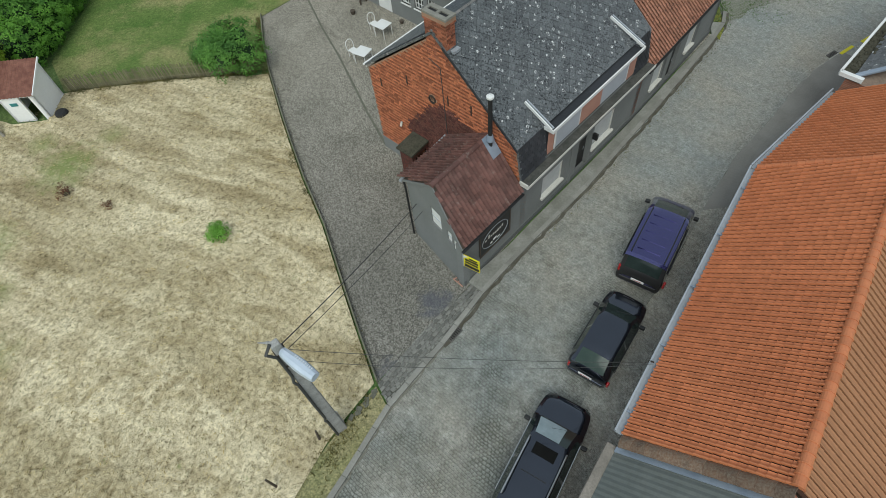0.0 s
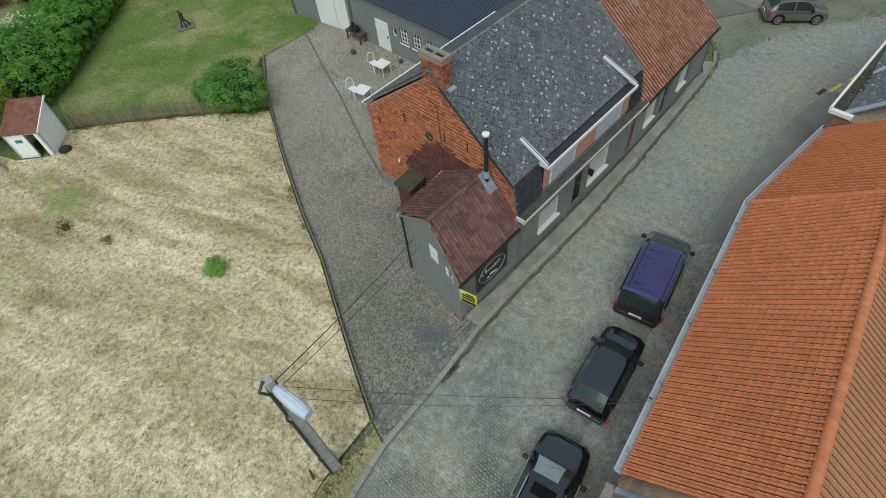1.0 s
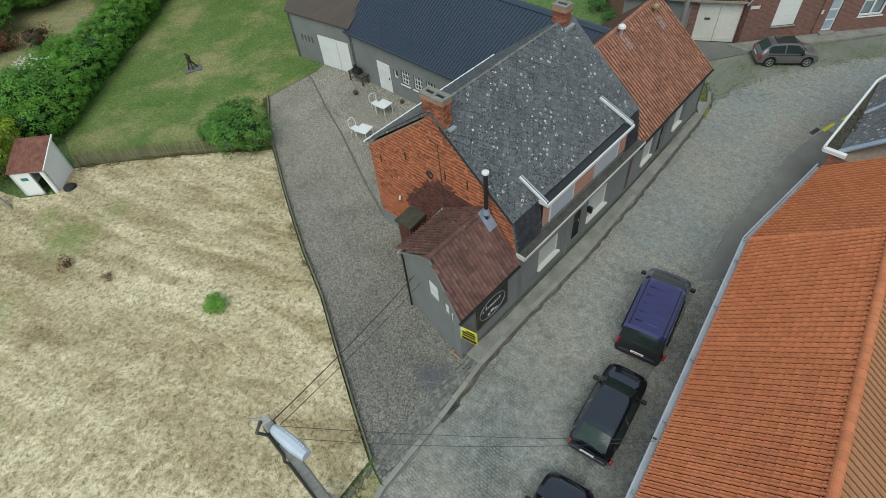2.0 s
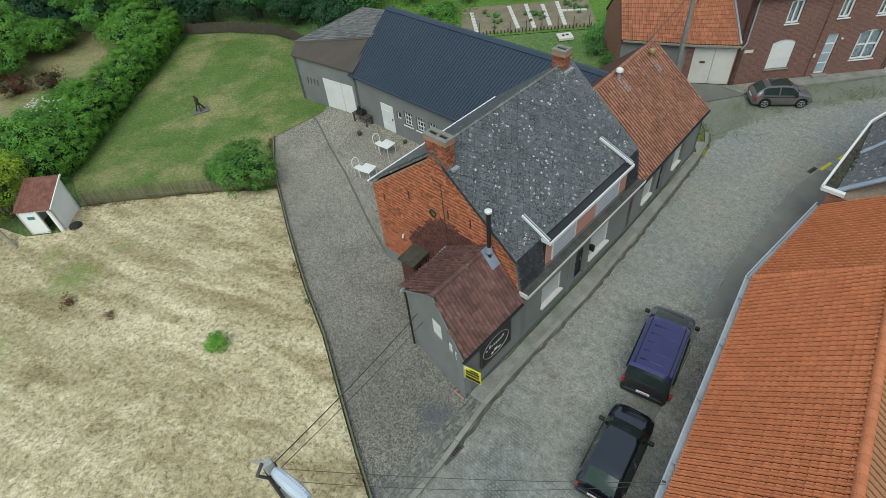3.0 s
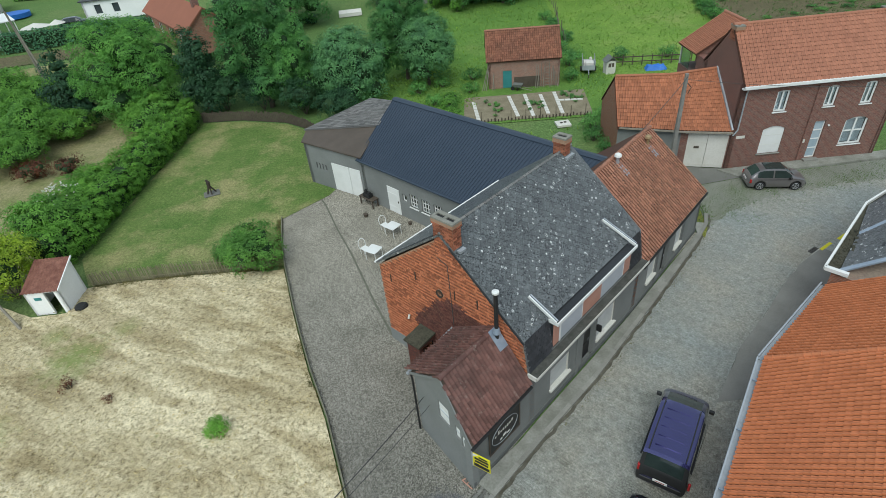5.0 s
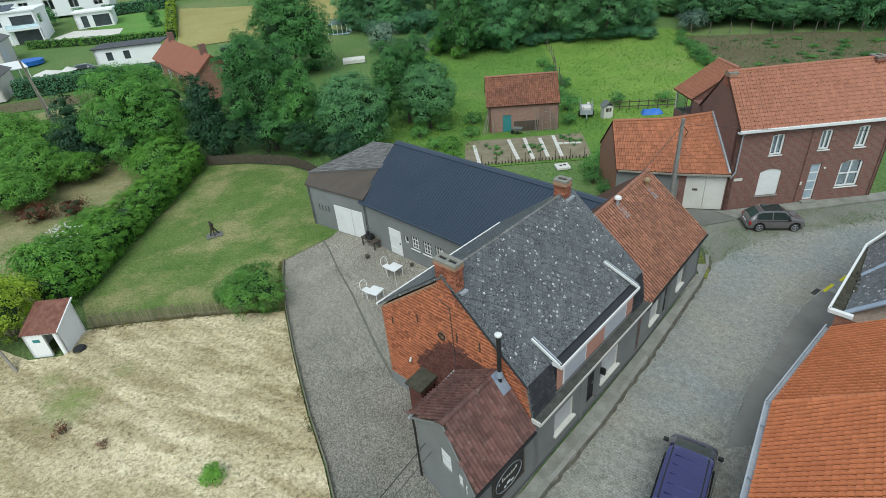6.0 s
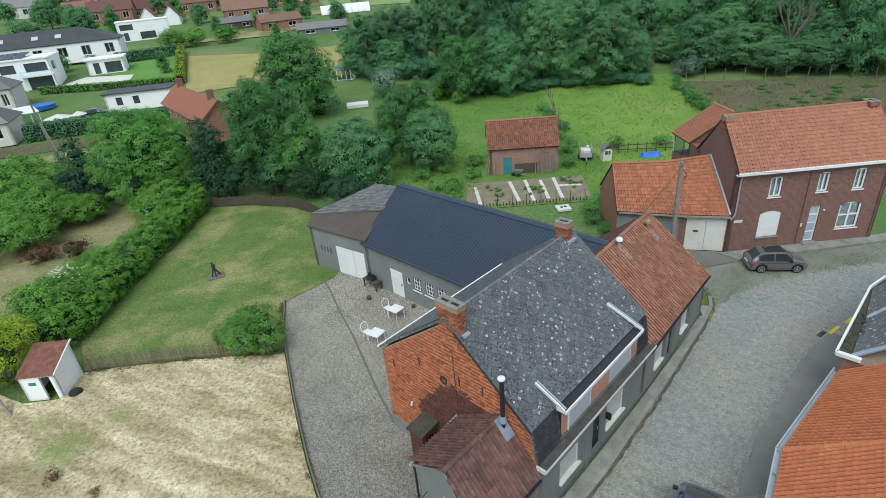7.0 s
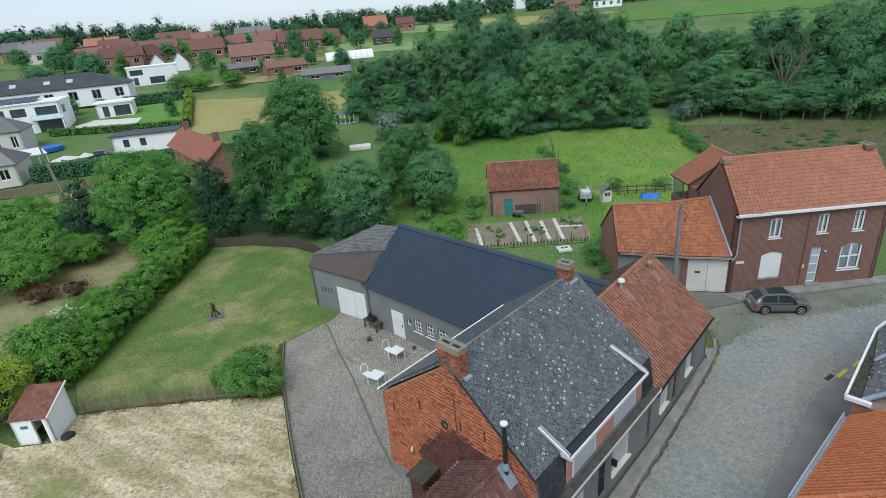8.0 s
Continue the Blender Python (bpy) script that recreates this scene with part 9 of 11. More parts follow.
lumpy_hedge("lawn_hedge", (-27.4, 28.0), (-27.6, 52.6), 2.6, 2.9, LEAF_HEDGE, 0.13, 100000, "thick trimmed green hedge along the lawn", 61)
hedge("lane_hedge", [(-63.4, 78.0), (-52, 83.2), (-36, 86)], 2.3, 2.2, LEAF_DARK, 0.3, 190, "tall dark clipped hedge along the lane", 62)
hedge("garden_hedge", [(-77.5, 131), (-66.5, 138)], 2.2, 2.0, LEAF_DARK, 0.4, 110, "dark hedge behind the white villa's lawn", 63)
hedge("field_hedge", [(-53.3, 108.8), (-66, 139.5)], 1.8, 1.6, LEAF_YELLOW, 0.4, 90, "light green hedge beside the ripening field", 64)
hedge("vine_row", [(-79, 105.5), (-66, 107.5), (-53.7, 109.8)], 1.3, 1.1, LEAF_BRIGHT, 0.3, 110, "row of bright green young plants", 65)
hedge("bungalow_hedge", [(-36.5, 88.5), (-31.5, 90)], 3.2, 2.2, LEAF_DARK, 0.34, 120, "dark hedge beside the bungalow", 66)
hedge("orchard_hedge", [(-33.5, 87.5), (-20.5, 84.5)], 1.1, 1.0, LEAF_DARK, 0.3, 90, "low dark hedge below the orchard", 67)


# ---- tall grass: meadow, field edges and rough ground round the sheds ----
def grass_tufts(name, ring, n, h, mat, seed, label, clear=()):
    rg = random.Random(seed)
    s = Shape()
    xs, ys = [p[0] for p in ring], [p[1] for p in ring]
    while n > 0:
        n -= 1
        x, y = rg.uniform(min(xs), max(xs)), rg.uniform(min(ys), max(ys))
        if not inside((x, y), ring) or any(a < x < c and b < y < d for a, b, c, d in clear):
            continue
        if noise.noise(Vector((x * 0.25, y * 0.25, seed))) < rg.uniform(-0.9, 0.35):
            continue
        z = terrain(x, y)
        for _ in range(3):
            a = rg.uniform(0, 6.28)
            hh, ww = h * rg.uniform(0.5, 1.2), h * rg.uniform(0.12, 0.3)
            dx, dy = math.cos(a), math.sin(a)
            lx, ly = rg.uniform(-0.9, 0.9) * h, rg.uniform(-0.9, 0.9) * h
            s.poly((x - dx * ww, y - dy * ww, z - 0.05), (x + dx * ww, y + dy * ww, z - 0.05), (x + lx + dx * ww * 0.5, y + ly + dy * ww * 0.5, z + hh), (x + lx - dx * ww * 0.5, y + ly - dy * ww * 0.5, z + hh * 0.9))
    plain(name, s, mat, label, "grass", kind="stuff")


grass_tufts("meadow_tufts", [(-4.3, 62), (-6, 89), (16, 93), (33, 89), (36, 84.2), (31.5, 69), (26, 62), (12, 60.5), (2, 60.5)], 4200, 0.2, GRASS_TALL, 71, "tall seeding meadow grass")
grass_tufts("rough_tufts", [(-9, 47), (-9, 62), (2, 62), (14, 60), (24, 60), (24, 46.5), (12, 46.2), (11, 44), (2, 43), (-4, 42)], 5200, 0.2, GRASS_TALL, 72, "rough weedy grass round the field shed", ((2, 50.2, 11.5, 61), (-0.5, 44, 12.5, 50.5)))
grass_tufts("paddock_tufts", [(33.8, 86), (36.2, 84.2), (50, 80), (62, 73), (60, 60), (46, 56), (32.3, 63), (31.5, 69)], 3200, 0.2, GRASS_ROUGH, 73, "weed tufts on the bare paddock")

def edge_grass(name, line, reach, n, h, mat, seed, label):
    """Short tufts scattered along a line."""
    rg = random.Random(seed)
    s = Shape()
    pts = [Vector(p) for p in line]
    lens = [(b - a).length for a, b in zip(pts, pts[1:])]
    for _ in range(n):
        k = rg.choices(range(len(lens)), lens)[0]
        c = pts[k].lerp(pts[k + 1], rg.random())
        d = (pts[k + 1] - pts[k]).normalized()
        c = c + Vector((-d.y, d.x)) * rg.gauss(reach[0], reach[1])
        if noise.noise(Vector((c.x * 0.9, c.y * 0.9, seed))) < rg.uniform(-0.5, 0.35):
            continue
        for _ in range(3):
            a = rg.uniform(0, 6.28)
            hh, ww = h * rg.uniform(0.4, 1.2), h * rg.uniform(0.1, 0.25)
            dx, dy = math.cos(a) * ww, math.sin(a) * ww
            lx, ly = rg.uniform(-0.8, 0.8) * h, rg.uniform(-0.8, 0.8) * h
            s.poly((c.x - dx, c.y - dy, 0), (c.x + dx, c.y + dy, 0), (c.x + lx + dx * 0.4, c.y + ly + dy * 0.4, hh), (c.x + lx - dx * 0.4, c.y + ly - dy * 0.4, hh * 0.9))
    plain(name, s, mat, label, "grass", kind="stuff")


edge_grass("edge_grass", GRAVEL_EDGE, (0.22, 0.12), 3000, 0.09, GRASS_DRY, 81, "short weedy grass along the driveway edging")
edge_grass("fence_grass", [(-23.6, 25.85), (-20.6, 26.18), (-17.4, 26.4), (-12.4, 26.65)], (0.1, 0.2), 1300, 0.16, GRASS_DRY, 82, "long grass at the foot of the picket fence")
edge_grass("verge_grass", [(-9.2, -2.6), (-5.2, 4.6), (-3.95, 7.0)], (0.25, 0.3), 1500, 0.1, GRASS_DRY, 83, "patchy grass on the verge")
edge_grass("gutter_weeds", [(2.61, 13.7), (5.34, 16.5), (9.4, 21.3), (13.81, 26.7), (15.2, 29.3)], (-0.25, 0.12), 450, 0.06, GRASS_DRY, 84, "small weeds in the street gutter")
edge_grass("sett_weeds", [(15.2, 29.2), (16.5, 32.0), (20, 33.4), (26, 34.0), (34, 35)], (-1.1, 0.9), 3600, 0.07, GRASS_ROUGH, 85, "grass growing between the old setts")
edge_grass("corner_weeds", [(14.2, 28.3), (14.9, 29.6), (15.2, 31.0)], (0.1, 0.5), 700, 0.1, GRASS_ROUGH, 86, "tall weeds at the cottage corner")


def loose_straw():
    """Single cut stalks lying over the mown field."""
    rg = random.Random(88)
    ring = [(-4.3, 7.4), (-7.2, 15.07), (-9.7, 20.77), (-11.8, 26.2), (-23.5, 25.6), (-26, 23.1), (-34, 24), (-34, -4), (-12, -6), (-6, 5)]
    s = Shape()
    for _ in range(30000):
        x, y = rg.uniform(-34, -4), rg.uniform(-6, 26.2)
        if not inside((x, y), ring):
            continue
        a = math.atan2(y - 4.5, x + 13) + math.pi / 2 + rg.gauss(0, 0.7)
        ln, wd, z = rg.uniform(0.025, 0.08), rg.uniform(0.005, 0.011), 0.095 + rg.uniform(0, 0.03) + 0.05 * noise.noise(Vector((x * 0.35 + y * 0.2, (y - x * 0.5) * 0.9, 0))) + 0.035 * noise.noise(Vector((x, y, 0)) * 1.7)
        dx, dy = math.cos(a), math.sin(a)
        s.poly((x - dx * ln + dy * wd, y - dy * ln - dx * wd, z), (x - dx * ln - dy * wd, y - dy * ln + dx * wd, z), (x + dx * ln - dy * wd, y + dy * ln + dx * wd, z + rg.uniform(-0.02, 0.05)), (x + dx * ln + dy * wd, y + dy * ln - dx * wd, z + rg.uniform(-0.02, 0.05)))
    plain("straw", s, STRAW, "loose dry stalks strewn over the mown field", "straw", kind="stuff")


loose_straw()

# ---- poles, cables, fences and small things ----
pole = thing("street_lamp", turned(-5.1, 5.78, 0, 38), "tapered concrete utility pole with a street lantern", "street lamp")
ring0 = [(-0.2, -0.17), (0.2, -0.17), (0.2, 0.17), (-0.2, 0.17)]
part("post", Shape().solid([(*p, -0.1) for p in ring0], [(p[0] * 0.62, p[1] * 0.62, 7.4) for p in ring0]), POLE_CONCRETE, pole, "weathered concrete post", bevel=0.03)
part("conduit", Shape().path([(-0.21, -0.16, 0), (-0.2, -0.16, 1.6), (-0.24, -0.17, 1.75), (-0.19, -0.15, 1.95), (-0.19, -0.16, 3.2), (-0.17, -0.14, 5.0), (-0.22, -0.16, 5.3), (-0.15, -0.13, 5.6), (-0.14, -0.13, 6.9), (-0.32, -0.12, 7.3), (-0.1, 0.0, 7.45)], 0.045), CABLE, pole, "black cable run")
part("riser", Shape().path([(0.2, 0.12, 0), (0.2, 0.12, 1.2)], 0.03), OFF_WHITE, pole)
part("strap", Shape().box(-0.17, -0.15, 6.2, 0.17, 0.15, 6.26), IRON, pole)
part("strap", Shape().box(-0.16, -0.14, 6.9, 0.16, 0.14, 6.96), IRON, pole)
LAMP_TURN = Matrix.Rotation(radians(-24), 4, "Z")
part("bracket", moved(Shape().path([(0.1, 0, 6.7), (0.25, -0.2, 6.85), (0.5, -0.55, 6.95)], 0.035), LAMP_TURN), ZINC, pole)
hood = Shape()
sec = []
for k in range(7):
    q = k / 6
    wide = 0.19 * (1 - 0.35 * abs(q - 0.55) ** 1.5 * 2.2)
    cx, cy, cz = 0.1 + 0.72 * q, -0.1 - 0.85 * q, 7.0 - 0.17 * q
    sec.append([(cx + 0.76 * wide * math.cos(radians(a)), cy + 0.64 * wide * math.cos(radians(a)), cz + 0.17 * math.sin(radians(a)) * (1.0 if a <= 180 else 0.5)) for a in range(0, 360, 36)])
hood.v = [p for ring_ in sec for p in ring_]
hood.f = [(k * 10 + i, k * 10 + (i + 1) % 10, (k + 1) * 10 + (i + 1) % 10, (k + 1) * 10 + i) for k in range(6) for i in range(10)] + [tuple(range(10))[::-1], tuple(range(60, 70))]
lant = part("lantern", moved(hood, LAMP_TURN), LAMP_BLUE, pole, "bluish grey lantern housing")
for k in range(9):
    q = 0.36 + 0.062 * k
    cx, cy, cz = 0.1 + 0.72 * q + 0.05, -0.1 - 0.85 * q + 0.05, 7.145 - 0.17 * q
    part("cooling_rib", moved(Shape().beam((cx - 0.03, cy - 0.024, cz), (cx + 0.045, cy + 0.036, cz - 0.01), 0.022, 0.035), LAMP_TURN), CLEAR_LAMP, lant, "pale rib" if k == 0 else "")
part("spike", Shape().tube((-0.08, 0.1, 7.35), (-0.32, 0.24, 7.46), 0.05, 0.01), POLE_CONCRETE, pole)
PT = Vector((-5.0, 5.85, 7.15))


def cable(name, a, b, sag, r=0.014, label="thin black overhead cable"):
    a, b = Vector(a), Vector(b)
    pts = [a.lerp(b, i / 14) - Vector((0, 0, sag * 4 * (i / 14) * (1 - i / 14))) for i in range(15)]
    return plain(name, Shape().path(pts, r, 6), CABLE, label, "cable", "overhead cables")


gab = HOUSE_M @ Vector((0.5, 2.9, 2.7))
cable("overhead_cable", PT, gab, 0.12, 0.018)
cable("overhead_cable", PT + Vector((0.15, -0.05, -0.15)), HOUSE_M @ Vector((0.42, 2.5, 2.6)), 0.12, 0.012)
cable("overhead_cable", PT + Vector((0.2, -0.1, -0.1)), (5.38, 6.5, 3.62), 0.25, 0.009)
cable("overhead_cable", PT + Vector((0.3, -0.3, -0.35)), (5.38, 6.45, 3.6), 0.5, 0.008)
part("cable_hook", Shape().path([(5.3, 6.6, 3.5), (5.38, 6.5, 3.62)], 0.03), IRON, oh)
part("wall_cable", Shape().path([(5.3, 6.45, 3.35), (4.9, 5.8, 3.38), (4.75, 5.6, 3.3)], 0.03), CABLE, oh)
pole2 = thing("utility_pole", turned(14.6, 34.6, 0, 10), "grey concrete utility pole beside the garage", "utility pole")
part("post", Shape().solid([(-0.16, -0.13, -0.1), (0.16, -0.13, -0.1), (0.16, 0.13, -0.1), (-0.16, 0.13, -0.1)], [(-0.1, -0.08, 7.5), (0.1, -0.08, 7.5), (0.1, 0.08, 7.5), (-0.1, 0.08, 7.5)]), POLE_OLD, pole2, bevel=0.02)
part("bracket", Shape().path([(0.1, -0.1, 6.9), (0.35, -0.2, 6.6), (0.2, -0.15, 6.2)], 0.03), IRON, pole2)
cable("overhead_cable", (14.65, 34.5, 7.3), COT_M @ Vector((6.0, CD / 2, CR)), 0.1, 0.02)
cable("overhead_cable", (14.7, 34.6, 7.1), (31, 34.5, 5.6), 0.35, 0.014)
pole3 = thing("utility_pole", Matrix.Translation((-50.9, 66.2, terrain(-50.9, 66.2))), "leaning brown wooden utility pole", "utility pole")
part("post", Shape().tube((0, 0, -0.2), (-0.7, 0.1, 8.4), 0.17, 0.11, 10), WOOD_GREY, pole3)
part("strut", Shape().tube((0.35, 0.1, 0), (-0.55, 0.1, 7), 0.12, 0.09, 8), WOOD_GREY, pole3)

# picket fence between hay field and lawn
fence = thing("picket_fence", Matrix.Identity(4), "low weathered chestnut picket fence along the lawn", "fence")
pk = Shape().solid([(-0.035, -0.012, 0), (0.035, -0.012, 0), (0.035, 0.012, 0), (-0.035, 0.012, 0)], [(-0.02, -0.01, 1.02), (0.02, -0.01, 1.02), (0.025, 0.01, 1.02), (-0.025, 0.01, 1.02)]).mesh("picket", PICKET)
line = [Vector(p) for p in ((-23.6, 25.95), (-20.6, 26.28), (-17.4, 26.5), (-15.2, 26.55), (-12.4, 26.75))]
rng = random.Random(77)
for a, b in zip(line, line[1:]):
    nn = int((b - a).length / 0.098)
    for i in range(nn):
        p = a.lerp(b, i / nn)
        ob = new("picket", pk)
        ob.parent = fence
        ob.matrix_local = Matrix.Translation((p.x, p.y, 0.02)) @ Matrix.Rotation(rng.uniform(-0.06, 0.06), 4, "Y") @ Matrix.Rotation(rng.uniform(-0.1, 0.1) + math.atan2(b.y - a.y, b.x - a.x), 4, "Z") @ Matrix.Diagonal((1, 1, rng.uniform(0.88, 1.08), 1))
    for z in (0.3, 0.8):
        part("rail", Shape().beam((*a, z), (*b, z), 0.03, 0.03), PICKET, fence)
# old board fence at the lawn's end
bf = thing("board_fence", Matrix.Identity(4), "grey wooden board fence at the lawn's end", "fence")
line = [Vector(p) for p in ((-26.2, 52.1), (-22, 51.9), (-17.2, 50.4), (-14.6, 48.4), (-13.2, 46.6))]
# dark board colour: the foliage's shade on the fence is put into it
bd_ = Shape().box(-0.085, -0.012, 0, 0.085, 0.012, 1.0).mesh("board", WOOD_DARK)
for a, b in zip(line, line[1:]):
    nn = int((b - a).length / 0.2)
    for i in range(nn):
        p = a.lerp(b, (i + 0.5) / nn)
        ob = new("board", bd_)
        ob.parent = bf
        ob.matrix_local = Matrix.Translation((p.x, p.y, 0)) @ Matrix.Rotation(math.atan2(b.y - a.y, b.x - a.x) + rng.uniform(-0.05, 0.05), 4, "Z") @ Matrix.Diagonal((1, 1, rng.uniform(0.9, 1.1), 1))
# posts along the verge and the field corner
for x, y, h, lean in ((-5.84, 5.37, 0.9, 0.1), (-7.13, 3.79, 0.9, -0.1), (-8.6, 1.7, 0.9, 0.05)):
    plain("fence_post", Shape().tube((0, 0, -0.1), (lean, 0.05, h), 0.05, 0.04, 8), WOOD_DARK, "short dark wooden fence post", "post", "verge posts", m=Matrix.Translation((x, y, 0)))
plain("leaning_post", Shape().tube((0, 0, 0), (-1.3, 0.9, 1.15), 0.09, 0.08, 8), WOOD_GREY, "thick grey post leaning beside the shed", "post", m=Matrix.Translation((-26.0, 22.35, 0)))
plain("old_tyre", Shape().tube((0, 0, 0.02), (0, 0, 0.12), 0.36, 0.36, 18).tube((0, 0, 0.12), (0, 0, 0.2), 0.34, 0.28, 18), TYRE, "black rubber tub lying beside the shed", "tub", m=turned(-23.25, 23.95, 0.05, 0))
# stones at the wall's end
for i in range(7):
    plain("edge_stone", Shape().box(-0.12, -0.09, 0, 0.12, 0.09, 0.05), CAP_DARK, "rough grey paving stone sunk in the verge", "stone", "verge stones", m=turned(-3.95 - 0.13 * i + 0.1 * (i % 2), 7.1 - 0.16 * i, 0, 20 + 37 * i), bevel=0.03)
drain = thing("drain_grate", turned(-0.95, 9.42, 0.026, 48), "rectangular cast-iron street drain grate", "drain")
part("rim", Shape().box(-0.34, -0.24, -0.02, 0.34, -0.2, 0.02).box(-0.34, 0.2, -0.02, 0.34, 0.24, 0.02).box(-0.34, -0.2, -0.02, -0.3, 0.2, 0.02).box(0.3, -0.2, -0.02, 0.34, 0.2, 0.02), CAST, drain)
# thin near-black plate: the darkness below the bars is put into its colour
part("pit", Shape().box(-0.3, -0.2, -0.03, 0.3, 0.2, -0.008), PIT, drain)
for i in range(6):
    part("bar", Shape().box(-0.26 + 0.096 * i, -0.2, -0.006, -0.22 + 0.096 * i, 0.2, 0.016), CAST, drain)
copy_thing(drain, turned(19.73, 25.0, 0.03, 33))
for k, (a, b) in enumerate((((20.05, 25.02), (20.94, 25.62)), ((21.5, 25.9), (22.2, 26.35)))):
    plain("road_mark", drape(strip([a, b], 0.09, 0.09), 0.075), YELLOW, "yellow painted kerb stripe", "road mark", "yellow stripes", kind="structure")
# litter and bike lock at the corner
plain("fallen_plant", Shape().path([(-0.35, 0.1, 0.05), (-0.1, 0.0, 0.1), (0.15, -0.05, 0.07), (0.4, -0.12, 0.04)], 0.035).path([(-0.3, 0.1, 0.06), (-0.2, 0.25, 0.1)], 0.04).path([(0, 0, 0.08), (0.1, 0.2, 0.12)], 0.03), PINK, "small pinkish bundle lying at the wall's foot", "bundle", m=turned(-0.72, 11.72, 0.02, -30) @ Matrix.Diagonal((0.7, 0.7, 0.7, 1)))


def garden_table(m, k):
    t = thing("garden_table", m, "white square metal garden table", "table", "courtyard furniture")
    part("tabletop", Shape().box(-0.42, -0.42, 0.7, 0.42, 0.42, 0.73), WHITE, t, bevel=0.01)
    for x in (-0.36, 0.36):
        for y in (-0.36, 0.36):
            part("leg", Shape().tube((x, y, 0), (x, y, 0.7), 0.02, 0.02, 8), WHITE, t)
    return t


def garden_chair(m):
    t = thing("garden_chair", m, "white metal garden chair with a rounded back", "chair", "courtyard furniture")
    part("seat", Shape().box(-0.22, -0.22, 0.43, 0.22, 0.22, 0.46), WHITE, t, bevel=0.01)
    pts = [(-0.24, 0.22, 0.45), (-0.26, 0.26, 0.75), (-0.18, 0.3, 0.95), (0, 0.32, 1.02), (0.18, 0.3, 0.95), (0.26, 0.26, 0.75), (0.24, 0.22, 0.45)]
    part("backrest", Shape().path(pts, 0.022), WHITE, t)
    for x in (-0.2, 0.2):
        for y in (-0.2, 0.2):
            part("leg", Shape().tube((x, y, 0), (x, y, 0.44), 0.016, 0.016, 8), WHITE, t)
    return t


tb = garden_table(turned(-4.95, 29.55, 0, -38), 0)
copy_thing(tb, turned(-5.95, 27.05, 0, -30))
ch = garden_chair(turned(-5.55, 30.15, 0, 40))
copy_thing(ch, turned(-6.6, 27.6, 0, 45))
bbq = thing("workbench", turned(-7.0, 33.6, 0, -43), "dark wooden bench with a machine on it beside the barn", "bench")
part("top", Shape().box(-0.75, -0.3, 0.62, 0.75, 0.3, 0.68), WOOD_DARK, bbq)
for x in (-0.65, 0.65):
    for y in (-0.24, 0.24):
        part("leg", Shape().box(x - 0.04, y - 0.04, 0, x + 0.04, y + 0.04, 0.62), WOOD_DARK, bbq)
part("machine", Shape().box(-0.35, -0.22, 0.68, 0.3, 0.2, 0.98).tube((-0.2, 0, 0.98), (-0.2, 0, 1.2), 0.14, 0.1).box(0.05, -0.12, 0.98, 0.25, 0.12, 1.1), BLACK, bbq, bevel=0.03)
plain("flower_pot", Shape().tube((0, 0, 0), (0, 0, 0.24), 0.12, 0.17, 14), WOOD_DARK, "small dark plant pot on the gravel", "pot", m=turned(-7.1, 32.0, 0.01, 0))
plain("flower_pot", Shape().tube((0, 0, 0), (0, 0, 0.2), 0.1, 0.14, 14), WOOD_DARK, "small dark plant pot on the gravel", "pot", m=turned(-3.9, 30.6, 0.01, 0))
# abstract garden sculpture on a slab
sc = thing("sculpture", turned(-19.9, 36.9, 0.02, 25), "dark abstract metal sculpture on a stone slab", "sculpture")
part("figure", Shape().tube((-0.3, 0, 0.06), (-0.1, 0, 0.62), 0.05, 0.07).tube((0.35, 0.1, 0.06), (0.05, 0, 0.62), 0.05, 0.07).tube((0, -0.25, 0.06), (0, 0, 0.62), 0.05, 0.06).tube((-0.05, 0, 0.55), (0, 0, 1.0), 0.12, 0.16).tube((0, 0, 1.0), (-0.1, 0.05, 1.25), 0.13, 0.07), IRON, sc)
part("slab", Shape().box(-0.6, -0.45, 0, 0.6, 0.45, 0.05), DARK_PAVE, sc)

# ---- vegetable garden ----
plain("vegetable_garden", drape([(0.2, 46.9), (0.5, 53.2), (12.4, 53.2), (12.0, 46.9)], 0.012), BED, "bare vegetable beds with planks between them", "garden bed", kind="structure")
for a, b in (((1.31, 51.83), (1.61, 47.2)), ((4.88, 52.73), (5.26, 47.5)), ((6.48, 52.9), (6.65, 47.3)), ((8.0, 52.57), (8.05, 47.6)), ((9.41, 52.95), (9.33, 47.45)), ((9.5, 50.7), (11.8, 50.5))):
    path_ = thing("garden_path", Matrix.Identity(4), "row of pale concrete stepping slabs between beds", "path", "bed paths")
    A_, B_ = Vector(a), Vector(b)
    nn = max(4, int((B_ - A_).length / 0.6))
    for i in range(nn):
        p, q = A_.lerp(B_, (i + 0.06) / nn), A_.lerp(B_, (i + 0.94) / nn)
        part("slab", Shape().beam((*p, 0.04), (*q, 0.04), 0.34, 0.07), OFF_WHITE, path_)
cover = thing("well_cover", turned(8.9, 44.95, 0, 6), "pale concrete well cover with two lids", "well cover")
part("slab", Shape().box(-0.62, -0.55, 0, 0.62, 0.55, 0.22), OFF_WHITE, cover, bevel=0.03)
part("lid", Shape().tube((-0.15, 0, 0.22), (-0.15, 0, 0.26), 0.13, 0.13), IRON, cover)
part("lid", Shape().tube((0.2, 0.05, 0.22), (0.2, 0.05, 0.26), 0.13, 0.13), IRON, cover)
lettuce = tree("cabbage_plant", spot(7.0, 50.0), 0.45, 0.6, "shrub", LEAF_TREE, 0.07, 300, 71, "leafy green vegetable plant in the bed", "plant", "vegetables")
